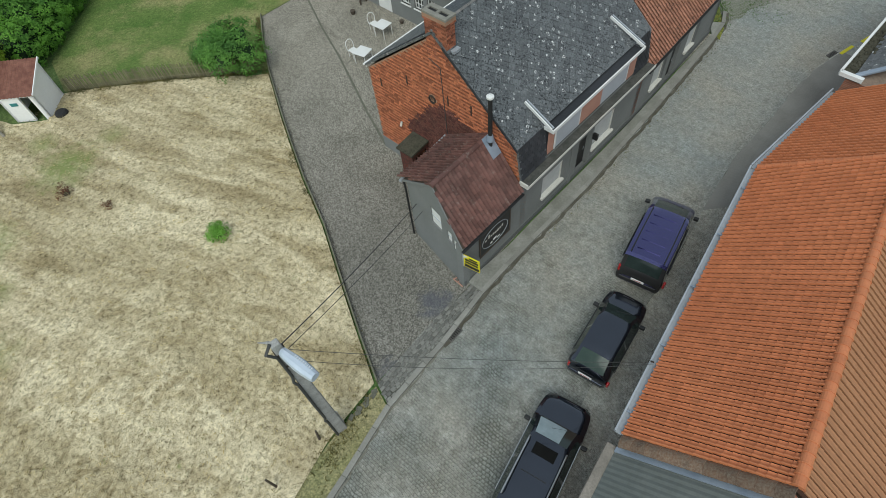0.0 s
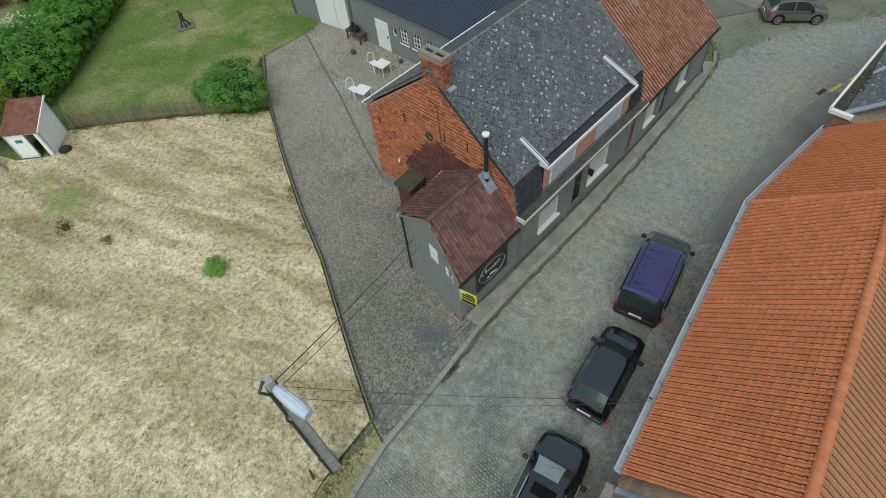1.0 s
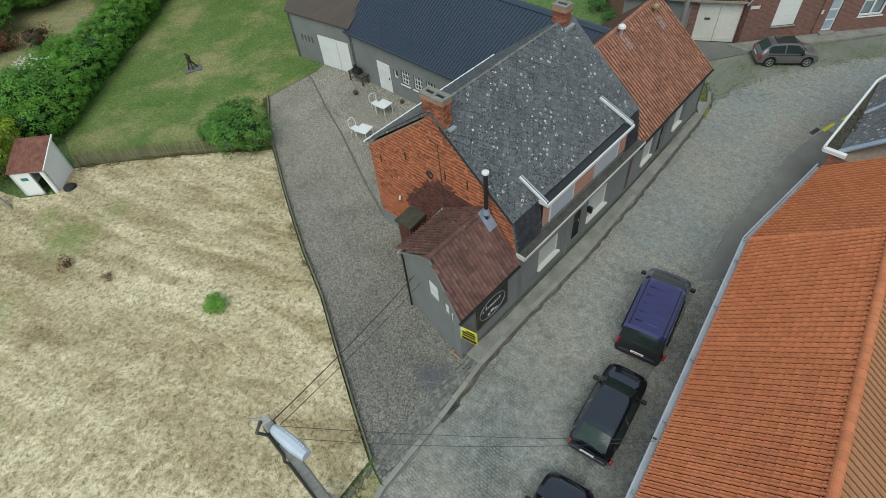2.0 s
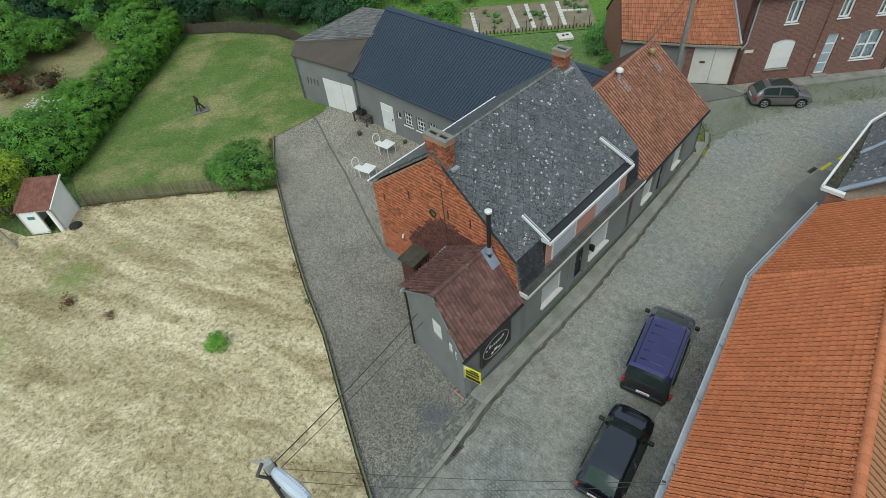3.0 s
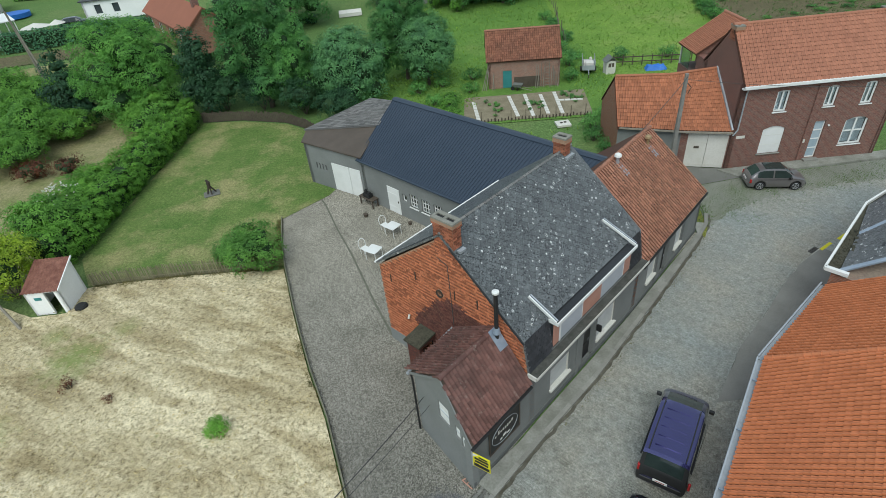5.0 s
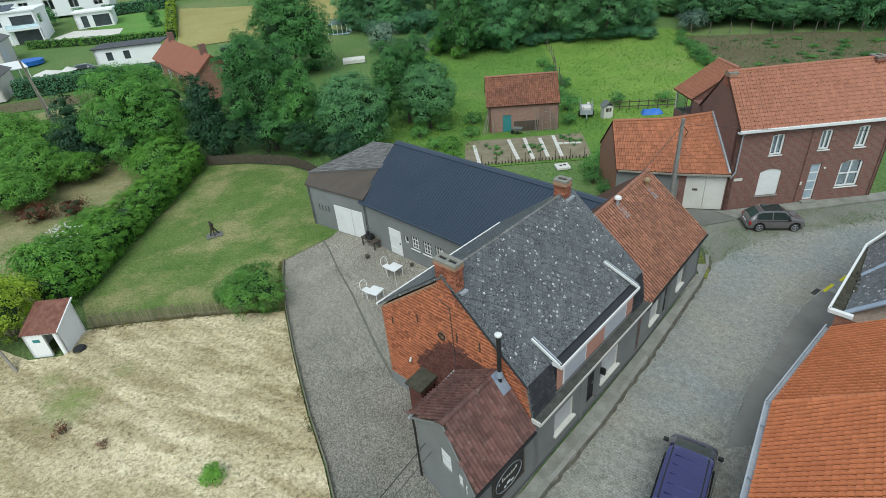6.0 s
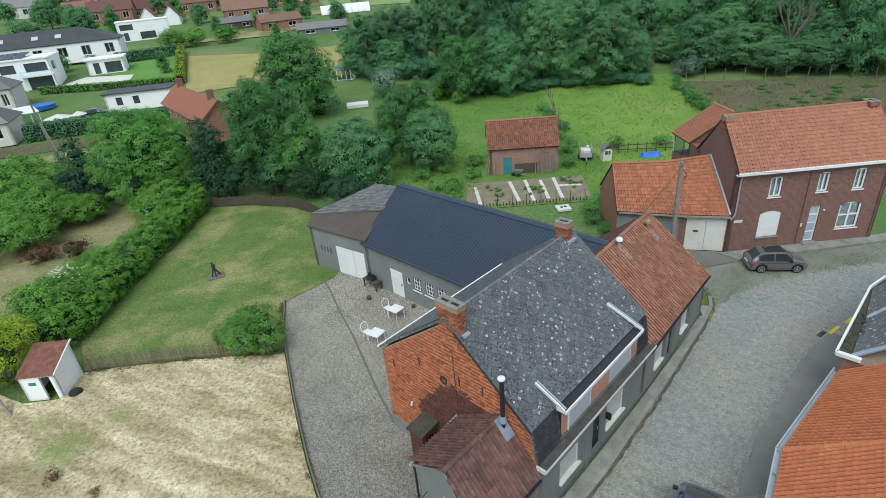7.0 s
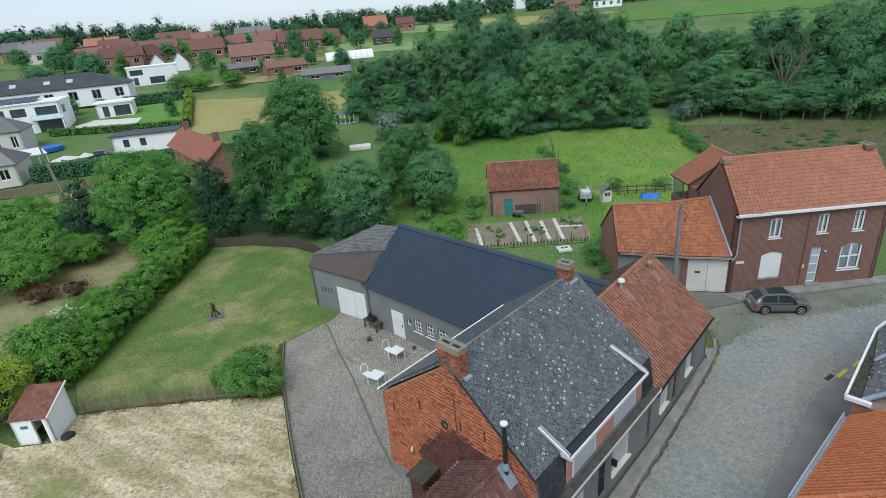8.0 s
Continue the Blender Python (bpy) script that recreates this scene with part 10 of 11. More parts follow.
for i in range(30):
    x, y = rng.choice(((3.4, 50.0), (6.9, 50.4), (7.3, 49.5), (10.6, 50.8), (11.2, 51.8)))
    copy_thing(lettuce, spot(x + rng.gauss(0, 0.45), y + rng.gauss(0, 0.9), rng.uniform(0, 6), (0.75, 0.75, rng.uniform(0.4, 0.8))))
beans = tree("bean_row", spot(-0.9, 50.0), 1.5, 2.2, "shrub", LEAF_BRIGHT, 0.11, 2000, 72, "tall bright bean plants beside the beds", "plant", "vegetables")
copy_thing(beans, spot(-0.9, 47.9, 1, (0.9, 1, 0.9)))
copy_thing(beans, spot(-1.0, 51.8, 2, (0.9, 1, 0.9)))
for i in range(9):
    plain("garden_stake", Shape().tube((0, 0, 0), (0.03, 0, 1.1), 0.035, 0.03, 7), WOOD_DARK, "thin dark stake at the bed's edge", "stake", "bed stakes", m=turned(1.8 + 1.35 * i, 46.6 + 0.12 * math.sin(i * 2), 0, 30 * i))
for i in range(36):
    plain("edge_log", Shape().tube((0, 0, -0.02), (0, 0, 0.28 + 0.06 * math.sin(i * 3)), 0.06, 0.055, 7), WOOD_DARK, "short log of the bed edging", "log", "bed edging logs", m=turned(0.9 + 0.31 * i, 46.82 + 0.1 * math.sin(i * 1.3), 0, 0))
# ladders and poles at the field shed, trailer, hutch, blue sheet
lad = thing("ladder", SH_M @ Matrix.Translation((5.9, -0.5, 0)), "old grey wooden ladder leaning on the shed wall", "ladder")
for x in (-0.22, 0.22):
    part("rail", Shape().beam((x, 0, 0), (x, 0.42, 2.5), 0.05, 0.07), WOOD_GREY, lad)
for i in range(8):
    part("rung", Shape().tube((-0.22, 0.05 * i + 0.04, 0.28 * (i + 1)), (0.22, 0.05 * i + 0.04, 0.28 * (i + 1)), 0.025, 0.025, 6), WOOD_GREY, lad)
for i, (x, h, k) in enumerate(((5.3, 2.4, 0.05), (5.1, 2.2, -0.1), (6.3, 2.0, 0.1), (6.5, 2.1, 0.05), (4.9, 1.6, 0.2), (-0.5, 2.4, 0.5), (-0.7, 2.2, 0.6), (7.0, 2.0, 0.12), (4.75, 2.3, 0.1), (6.75, 1.7, -0.15), (6.95, 1.5, -0.2), (5.5, 1.9, 0.12), (-0.3, 2.0, 0.35), (0.35, 1.6, 0.2), (0.55, 1.5, -0.1))):
    plain("bean_pole", Shape().tube((0, 0, 0), (k, 0.35, h), 0.04, 0.03, 7), WOOD_GREY, "weathered pole leaning on the shed", "pole", "leaning poles", m=SH_M @ Matrix.Translation((x, -0.42, 0)))
barrow = thing("wheelbarrow", SH_M @ turned(2.9, -0.9, 0, -20), "grey metal wheelbarrow tipped beside the door", "wheelbarrow")
part("tray", Shape().solid([(-0.35, -0.25, 0.4), (0.35, -0.25, 0.4), (0.35, 0.25, 0.4), (-0.35, 0.25, 0.4)], [(-0.5, -0.35, 0.7), (0.5, -0.35, 0.7), (0.5, 0.35, 0.7), (-0.5, 0.35, 0.7)]), CORRUGATED, barrow)
part("handle", Shape().tube((0.2, -0.2, 0.38), (1.5, -0.3, 0.2), 0.025), WOOD_GREY, barrow)
part("handle", Shape().tube((0.2, 0.2, 0.38), (1.5, 0.3, 0.2), 0.025), WOOD_GREY, barrow)
part("wheel", Shape().tube((-0.55, -0.05, 0.2), (-0.55, 0.05, 0.2), 0.2, 0.2, 14), TYRE, barrow)
part("support", Shape().box(-0.06, -0.2, 0, 0.0, 0.2, 0.4), IRON, barrow)
tr = thing("trailer", turned(13.9, 58.2, 0, 80), "small galvanised car trailer loaded with pale scraps", "trailer")
part("bed", Shape().box(-1.1, -0.65, 0.5, 1.1, 0.65, 0.58), ZINC, tr)
for a in ((-1.1, -0.65, 1.1, -0.61), (-1.1, 0.61, 1.1, 0.65), (-1.1, -0.61, -1.06, 0.61), (1.06, -0.61, 1.1, 0.61)):
    part("side", Shape().box(a[0], a[1], 0.58, a[2], a[3], 1.0), ZINC, tr)
for x in (-1.08, 0, 1.08):
    for y in (-0.63, 0.63):
        part("upright", Shape().box(x - 0.03, y - 0.03, 1.0, x + 0.03, y + 0.03, 1.6), ZINC, tr)
part("load", Shape().box(-0.8, -0.5, 0.58, 0.1, 0.3, 1.2).box(-0.2, -0.2, 0.58, 0.8, 0.5, 1.05).tube((0.4, -0.3, 0.58), (0.5, -0.2, 1.4), 0.2, 0.15), OFF_WHITE, tr, bevel=0.08)
for y in (-0.75, 0.75):
    part("wheel", Shape().tube((0, y - 0.08, 0.3), (0, y + 0.08, 0.3), 0.3, 0.3, 16), TYRE, tr)
part("drawbar", Shape().beam((-1.1, 0, 0.5), (-2.2, 0, 0.42), 0.08, 0.08), ZINC, tr)
part("jockey_wheel", Shape().tube((-2.1, 0, 0), (-2.1, 0, 0.5), 0.05, 0.03), IRON, tr)
hu = thing("chicken_hutch", turned(15.9, 57.2, 0, 8), "small pale wooden hutch with a pointed roof", "hutch")
part("body", Shape().box(-0.5, -0.4, 0.0, 0.5, 0.5, 1.35), OFF_WHITE, hu)
part("roof", Shape().slab([(-0.65, -0.55, 1.3), (0, -0.55, 1.85), (0, 0.6, 1.85), (-0.65, 0.6, 1.3)], 0.05).slab([(0, -0.55, 1.85), (0.65, -0.55, 1.3), (0.65, 0.6, 1.3), (0, 0.6, 1.85)], 0.05), CORRUGATED, hu)
# dark plates on the closed front, coloured like shaded openings
part("opening", Shape().box(-0.3, -0.415, 0.75, 0.0, -0.4, 1.15).box(0.08, -0.415, 0.75, 0.3, -0.4, 1.15), WOOD_DARK, hu)
tarp = Shape()
rg = random.Random(5)
gx, gy = 9, 6
for i in range(gx):
    for j in range(gy):
        e = min(i, j, gx - 1 - i, gy - 1 - j)
        tarp.v.append((i * 0.35 - 1.4, j * 0.3 - 0.8, 0.02 if e == 0 else 0.55 + 0.25 * rg.random()))
for i in range(gx - 1):
    for j in range(gy - 1):
        k = i * gy + j
        tarp.f.append((k, k + gy, k + gy + 1, k + 1))
plain("covered_heap", tarp, BLUE_SHEET, "heap under a crumpled blue tarpaulin", "tarpaulin", m=turned(20.8, 57.4, 0, -4) @ Matrix.Diagonal((0.8, 0.8, 0.6, 1)), smooth=False)
hu2 = thing("paddock_fence", Matrix.Identity(4), "dark wooden post and rail fence behind the garage", "fence")
for i in range(9):
    x = 16.8 + 1.0 * i
    part("post", Shape().tube((x, 59.2 - 0.1 * i, -0.1), (x, 59.2 - 0.1 * i, 1.2), 0.06, 0.05, 7), WOOD_DARK, hu2)
for z in (0.45, 0.95):
    part("rail", Shape().beam((16.8, 59.2, z), (24.8, 58.4, z), 0.05, 0.1), WOOD_DARK, hu2)
for i in range(12):
    x = 35.5 + 2.4 * i
    y = 86.0 - 0.5 * 2.4 * i * 0.9
    plain("paddock_post", Shape().tube((0, 0, -0.1), (rng.uniform(-0.1, 0.1), 0, 1.5), 0.08, 0.06, 7), WOOD_OLD, "pale split fence post at the paddock", "post", "paddock posts", m=Matrix.Translation((x, y, terrain(x, y))))

# old wire fence with weeds across the meadow
rng = random.Random(31)
for i in range(13):
    x, y = 13.2 + 0.09 * i + rng.uniform(-0.15, 0.15), 67.0 + 1.7 * i
    plain("meadow_post", Shape().tube((0, 0, -0.1), (rng.uniform(-0.12, 0.12), rng.uniform(-0.1, 0.1), rng.uniform(1.0, 1.5)), 0.06, 0.05, 7), WOOD_OLD, "weathered leaning post of the meadow fence", "post", "meadow fence posts", m=Matrix.Translation((x, y, terrain(x, y))))
nettle = tree("nettle_clump", spot(13.6, 69), 1.1, 1.8, "shrub", LEAF_TREE, 0.12, 1000, 74, "dark nettles along the meadow fence", "weeds", "fence weeds")
for i in range(11):
    x, y = 12.6 + rng.uniform(-0.7, 0.9), 62.5 + 1.5 * i
    k = rng.uniform(0.6, 1.15)
    copy_thing(nettle, spot(x, y, rng.uniform(0, 6), (k, k, k * rng.uniform(0.6, 1.1))))
for x, y, k in ((1.2, 54.6, 1.0), (1.6, 58.5, 1.2), (11.6, 56, 1.1), (12.2, 60.5, 1.3), (-2.5, 52, 1.0), (-4.2, 55.5, 1.3), (11.2, 43.6, 1.3), (12.6, 45.2, 1.1), (-1.8, 57, 0.9), (18, 61, 1.2), (23, 60.5, 1.1), (10.8, 41.5, 1.0), (11.3, 39.4, 0.9)):
    copy_thing(nettle, spot(x, y, x, (k, k, k)))
for i in range(16):
    x, y = 33.2 + rng.uniform(-0.5, 0.5) - 0.09 * i, 84.5 - 1.15 * i
    k = rng.uniform(0.7, 1.4)
    copy_thing(nettle, spot(x, y, rng.uniform(0, 6), (k, k, k * rng.uniform(0.7, 1.2))))
for i in range(46):
    x, y = rng.uniform(33, 58), rng.uniform(62, 82)
    if inside((x, y), [(34.5, 83.5), (49, 78.5), (60, 72), (58, 61), (46, 58), (33.5, 65)]):
        k = rng.uniform(0.3, 0.75)
        copy_thing(nettle, spot(x, y, rng.uniform(0, 6), (k * 1.4, k * 1.4, k * 0.5)))

# ---- houses, fields and woods in the distance ----
def far_house(name, x, y, deg, L, D, he, hr, wallm, roofm, label, wins=3, storeys=1, chim=1, hip=0.0, lights=True):
    m = Matrix.Translation((x, y, terrain(x, y) - 0.1)) @ Matrix.Rotation(radians(deg), 4, "Z")
    h = thing(name, m, label, "house", "village houses")
    step_ = L / wins
    zh = he / storeys
    holes = [(step_ * (i + 0.3), zh * k + zh * 0.32, step_ * (i + 0.7), zh * k + zh * 0.8) for i in range(wins) for k in range(storeys)]
    part("front_wall", wall(L, he, 0.3, holes), wallm, h)
    for a, b, c, d in holes:
        window(h, a, b, c - a, d - b, (WHITE, GLASS), (1, 0), 0.1, False, 0.12)
    part("gable_wall", moved(wall(D, 0, 0.3, (), [(0, he), (D / 2, hr - 0.1), (D, he)] if not hip else []) if not hip else wall(D, he, 0.3), turned(0, D, 0, -90)), wallm, h)
    part("gable_wall", moved(wall(D, 0, 0.3, (), [(0, he), (D / 2, hr - 0.1), (D, he)]) if not hip else wall(D, he, 0.3), turned(L, 0, 0, 90)), wallm, h)
    part("rear_wall", moved(wall(L, he, 0.3), turned(L, D, 0, 180)), wallm, h)
    o, e = 0.3, 0.3
    part("roof", Shape().slab([(-o, -e, he - 0.1), (L + o, -e, he - 0.1), (L + o - hip, D / 2, hr), (-o + hip, D / 2, hr)], 0.15).slab([(-o + hip, D / 2, hr), (L + o - hip, D / 2, hr), (L + o, D + e, he - 0.1), (-o, D + e, he - 0.1)], 0.15), roofm, h)
    if hip:
        part("hip_roof", Shape().slab([(-o, -e, he - 0.1), (-o + hip, D / 2, hr), (-o, D + e, he - 0.1)], 0.15).slab([(L + o, -e, he - 0.1), (L + o, D + e, he - 0.1), (L + o - hip, D / 2, hr)], 0.15), roofm, h)
    for i in range(chim):
        cx = L * (0.12 + 0.76 * i / max(1, chim - 1)) if chim > 1 else L * 0.15
        part("chimney", Shape().box(cx - 0.35, D / 2 - 0.4, hr - 0.7, cx + 0.35, D / 2 + 0.4, hr + 1.0), BRICK_BROWN, h)
    return h


BLACK_PANE = surf("dark_window_pane", (0.05, 0.06, 0.065), (0.08, 0.095, 0.1), 0.08, 0.6, 4, bump=0, spec=0.6)
DARK_TILE = roof_mat("dark_roof_tile", (0.05, 0.052, 0.056), (0.07, 0.07, 0.075), (0.04, 0.04, 0.045), 0.1, 0.1, None, 0, 0.6)
# red muted: the haze over the far village is mixed into it
RED_DULL = roof_mat("dull_red_tile", (0.21, 0.098, 0.08), (0.18, 0.092, 0.078), (0.145, 0.085, 0.072), 0.25, 0.2, None, 0, 0.85)
BUNGALOW_TILE = roof_mat("bungalow_tile", (0.3, 0.115, 0.07), (0.27, 0.105, 0.065), (0.2, 0.09, 0.06), 0.1, 0.1, None, 0, 0.8)
VILLA_GRASS = grass_mat("villa_grass", (0.12, 0.25, 0.065), (0.15, 0.29, 0.08), (0.18, 0.27, 0.09), 0.6, 0.15)
BROWN_TILE = roof_mat("brown_tile", (0.2, 0.115, 0.08), (0.17, 0.1, 0.075), (0.13, 0.085, 0.065), 0.25, 0.2, None, 0, 0.85)
# white villa with its long dark roof, flat-roofed wing and garden pavilion
villa = far_house("white_villa", -109.3, 122.4, 22, 34, 9, 4.4, 7.3, WHITE_WALL, DARK_TILE, "long white villa with a dark tiled hip roof", 7, 1, 1, 8.0)
for i, x in enumerate((9.5, 16.3, 21)):
    part("skylight", Shape().slab([(x, 1.6, 5.58), (x + 1.3, 1.6, 5.58), (x + 1.3, 2.7, 6.27), (x, 2.7, 6.27)], 0.1), PANEL_GREY, villa, "pale roof window")
v2 = thing("villa_wing", Matrix.Translation((-90.8, 105.6, terrain(-84, 108))) @ Matrix.Rotation(radians(22), 4, "Z"), "two-storey flat-roofed white villa wing with solar panels", "house")
WING_H, WING_HOLES = 5.6, ((0.8, 3.3, 3.4, 4.9), (4.4, 3.3, 7.0, 4.9), (8.6, 3.3, 12.4, 4.9), (1.0, 0.3, 3.4, 2.2), (8.4, 0.0, 12.6, 2.3))
part("wall", wall(13, WING_H, 0.3, list(WING_HOLES)), WHITE_WALL, v2)
part("wall", moved(wall(9, WING_H, 0.3, [(1, 3.2, 4, 4.8)]), turned(13, 0, 0, 90)), WHITE_WALL, v2)
part("wall", moved(wall(9, WING_H, 0.3), turned(0, 9, 0, -90)), WHITE_WALL, v2)
part("roof", Shape().box(-0.2, -0.2, WING_H, 13.2, 9.2, WING_H + 0.25), WHITE_WALL, v2)
for i in range(4):
    part("solar_panel", Shape().slab([(0.5 + 2.1 * i, 0.8, WING_H + 0.35), (2.4 + 2.1 * i, 0.8, WING_H + 0.35), (2.4 + 2.1 * i, 7, WING_H + 1.0), (0.5 + 2.1 * i, 7, WING_H + 1.0)], 0.08), METAL_ROOF, v2, "dark solar panel" if i == 0 else "")
for a, b, c, d in WING_HOLES:
    part("pane", Shape().box(a, 0.15, b, c, 0.2, d), BLACK_PANE, v2)
part("balcony", Shape().box(7.6, -1.3, 2.5, 13.2, -0.02, 2.8), WHITE_WALL, v2, "white balcony slab")
part("balcony_glass", Shape().box(7.7, -1.28, 2.8, 13.1, -1.24, 3.6), FROST, v2)
for x in (7.8, 12.9):
    part("balcony_post", Shape().box(x, -1.25, 0, x + 0.2, -1.05, 2.5), WHITE_WALL, v2)
pv = thing("garden_pavilion", Matrix.Translation((-77.6, 119.6, terrain(-75, 120))) @ Matrix.Rotation(radians(22), 4, "Z"), "white garden pavilion with wide glazing", "house")
part("wall", wall(7.2, 3.0, 0.3, [(1.2, 0.2, 2.4, 2.4), (3.4, 0.2, 6.6, 2.4)]), WHITE_WALL, pv)
part("wall", moved(wall(5, 3.0, 0.3), turned(0, 5, 0, -90)), WHITE_WALL, pv)
part("wall", moved(wall(5, 3.0, 0.3), turned(7.2, 0, 0, 90)), WHITE_WALL, pv)
part("roof", Shape().box(-0.3, -0.4, 3.0, 7.5, 5.2, 3.3), WHITE_WALL, pv)
part("pane", Shape().box(1.2, 0.15, 0.2, 2.4, 0.2, 2.4), BLACK_PANE, pv)
part("pane", Shape().box(3.4, 0.15, 0.2, 6.6, 0.2, 2.4), BLACK_PANE, pv)
plain("villa_lawn", drape([(-79, 106.5), (-55, 110), (-65.5, 136), (-76.5, 129.5), (-78.5, 121), (-70, 118)], 0.06), VILLA_GRASS, "bright trimmed villa lawn", "lawn", kind="structure")
plain("terrace", drape([(-77.6, 106.6), (-73.6, 109.6), (-68.6, 112.6), (-66.2, 114.2), (-67.6, 118.6), (-77.4, 117.6), (-78.8, 111.5)], 0.12), CREAM, "pale villa terrace", "terrace", kind="structure")
md = thing("modern_house", Matrix.Translation((-93, 162, terrain(-88, 164))) @ Matrix.Rotation(radians(27), 4, "Z"), "white cubic modern house", "house")
part("wall", wall(13.5, 5.0, 0.3, [(0.8, 2.9, 4.2, 4.4), (1.4, 0.2, 2.6, 2.3), (5.6, 0.3, 9.6, 2.2)]), WHITE_WALL, md)
part("wall", moved(wall(8, 5.0, 0.3, [(1.5, 2.8, 5, 4.3)]), turned(0, 8, 0, -90)), WHITE_WALL, md)
part("wall", moved(wall(8, 5.0, 0.3), turned(13.5, 0, 0, 90)), WHITE_WALL, md)
part("roof", Shape().box(-0.1, -0.1, 5.0, 13.6, 8.1, 5.25), WHITE_WALL, md)
for q in ((0.8, 2.9, 4.2, 4.4), (1.4, 0.2, 2.6, 2.3), (5.6, 0.3, 9.6, 2.2)):
    part("pane", Shape().box(q[0], 0.15, q[1], q[2], 0.2, q[3]), BLACK_PANE, md)
# bungalow with orange roof and its white wing
far_house("bungalow", -45.6, 85.2, -51.9, 20.5, 5.5, 3.0, 5.4, BRICK_RED, BUNGALOW_TILE, "brick bungalow with a steep orange tile roof", 4, 1, 2)
wg = thing("bungalow_wing", Matrix.Translation((-58.6, 91.6, terrain(-55, 92))) @ Matrix.Rotation(radians(12), 4, "Z"), "low white flat-roofed wing with a dark roof edge", "house")
part("wall", wall(10.5, 2.9, 0.3, [(1.7, 1.0, 2.7, 2.3), (4.4, 1.0, 5.4, 2.3)]), WHITE_WALL, wg)
part("wall", moved(wall(5, 2.9, 0.3), turned(0, 5, 0, -90)), WHITE_WALL, wg)
part("roof", Shape().box(-0.3, -0.3, 2.9, 10.7, 5.3, 3.05), DARK_TILE, wg)
for x in (1.7, 4.4):
    part("pane", Shape().box(x, 0.15, 1.0, x + 1.0, 0.2, 2.3), BLACK_PANE, wg)
# cream house with a conservatory at the lane
far_house("lane_house", -72.9, 72.1, 24, 10, 8, 3.3, 5.8, CREAM, SLATE_FLAT, "low cream house with a grey hip roof at the lane", 3, 1, 1, 3.4)
far_house("lane_house", -83.6, 88.6, 24, 10, 8, 4.2, 6.6, CREAM, SLATE_FLAT, "pale house with a grey hip roof behind the conservatory", 4, 1, 1, 3.4)
cs = thing("conservatory", Matrix.Translation((-69.4, 81.2, terrain(-68, 83))) @ Matrix.Rotation(radians(48), 4, "Z"), "white framed glass conservatory", "conservatory")
for i in range(6):
    part("post", Shape().box(1.1 * i - 0.06, -0.06, 0, 1.1 * i + 0.06, 0.06, 2.3), WHITE, cs)
part("pane", Shape().box(0, 0, 0.5, 5.5, 0.03, 2.2), GLASS, cs)
part("roof", Shape().slab([(-0.2, -0.2, 2.35), (5.7, -0.2, 2.35), (5.7, 3.5, 3.0), (-0.2, 3.5, 3.0)], 0.1), WHITE, cs)
part("knee_wall", Shape().box(0, -0.05, 0, 5.5, 0.05, 0.5), WHITE, cs)


def parasol(x, y, r, mat, label):
    z = terrain(x, y)
    p = thing("parasol", Matrix.Translation((x, y, z)), label, "parasol", "parasols")
    part("pole", Shape().tube((0, 0, 0), (0, 0, 2.3), 0.03, 0.03, 8), WOOD_GREY, p)
    part("canopy", Shape().tube((0, 0, 1.85), (0, 0, 2.4), r, 0.05, 8), mat, p)


parasol(-61.2, 83.0, 2.1, OFF_WHITE, "large pale garden parasol")
parasol(-58.8, 84.4, 1.2, OFF_WHITE, "small pale green-rimmed parasol")
plain("paddling_pool", Shape().tube((0, 0, 0), (0, 0, 0.7), 2.2, 2.3, 20), BLUE_SHEET, "round bright blue garden pool", "pool", m=Matrix.Translation((-72.5, 95.2, terrain(-72.5, 95.2))))
car("dark_car", Matrix.Translation((-59.2, 89.1, terrain(-59.2, 89.1))) @ Matrix.Rotation(radians(20), 4, "Z"), "dark car parked behind the clipped hedge", 4.2, 1.75, PAINT_BLACK, hatch, (-0.465, -0.34, 0.1, 0.265), (-0.3, 0.31))
LANE_RING = [(-63, 64.5), (-53.6, 68.8), (-44, 71.5), (-36, 73), (-36, 75.5), (-46.5, 74), (-55, 72), (-64.5, 67.5)]
plain("lane", drape(LANE_RING, 0.03), GARDEN, "grass lane between the gardens", "lane", kind="structure")
plain("soil_bank", drape([(-66, 69.5), (-55, 73.8), (-45, 76.2), (-45, 80), (-53, 79.5), (-66, 74.5)], 0.03), SOIL, "brown soil bank below the hedge", "bank", kind="structure")
plain("side_lane", drape([(-9, 97.5), (-5.2, 98), (-2.2, 90.3), (-4.5, 89.8)], 0.05), DARK_PAVE, "short paved track", "track", kind="structure")
# glasshouse, cold frame and sheds
gl = thing("glasshouse", Matrix.Translation((-22.6, 104.6, terrain(-21, 105))) @ Matrix.Rotation(radians(-12), 4, "Z"), "small aluminium garden glasshouse", "glasshouse")
part("glazing", Shape().box(0, 0, 0, 3.6, 2.4, 1.7).slab([(0, 0, 1.72), (3.6, 0, 1.72), (3.6, 1.2, 2.5), (0, 1.2, 2.5)], 0.03).slab([(0, 1.2, 2.5), (3.6, 1.2, 2.5), (3.6, 2.4, 1.72), (0, 2.4, 1.72)], 0.03), FROST, gl)
for i in range(5):
    part("bar", Shape().box(0.9 * i - 0.03, -0.03, 0, 0.9 * i + 0.03, 0.0, 1.75), WHITE, gl)
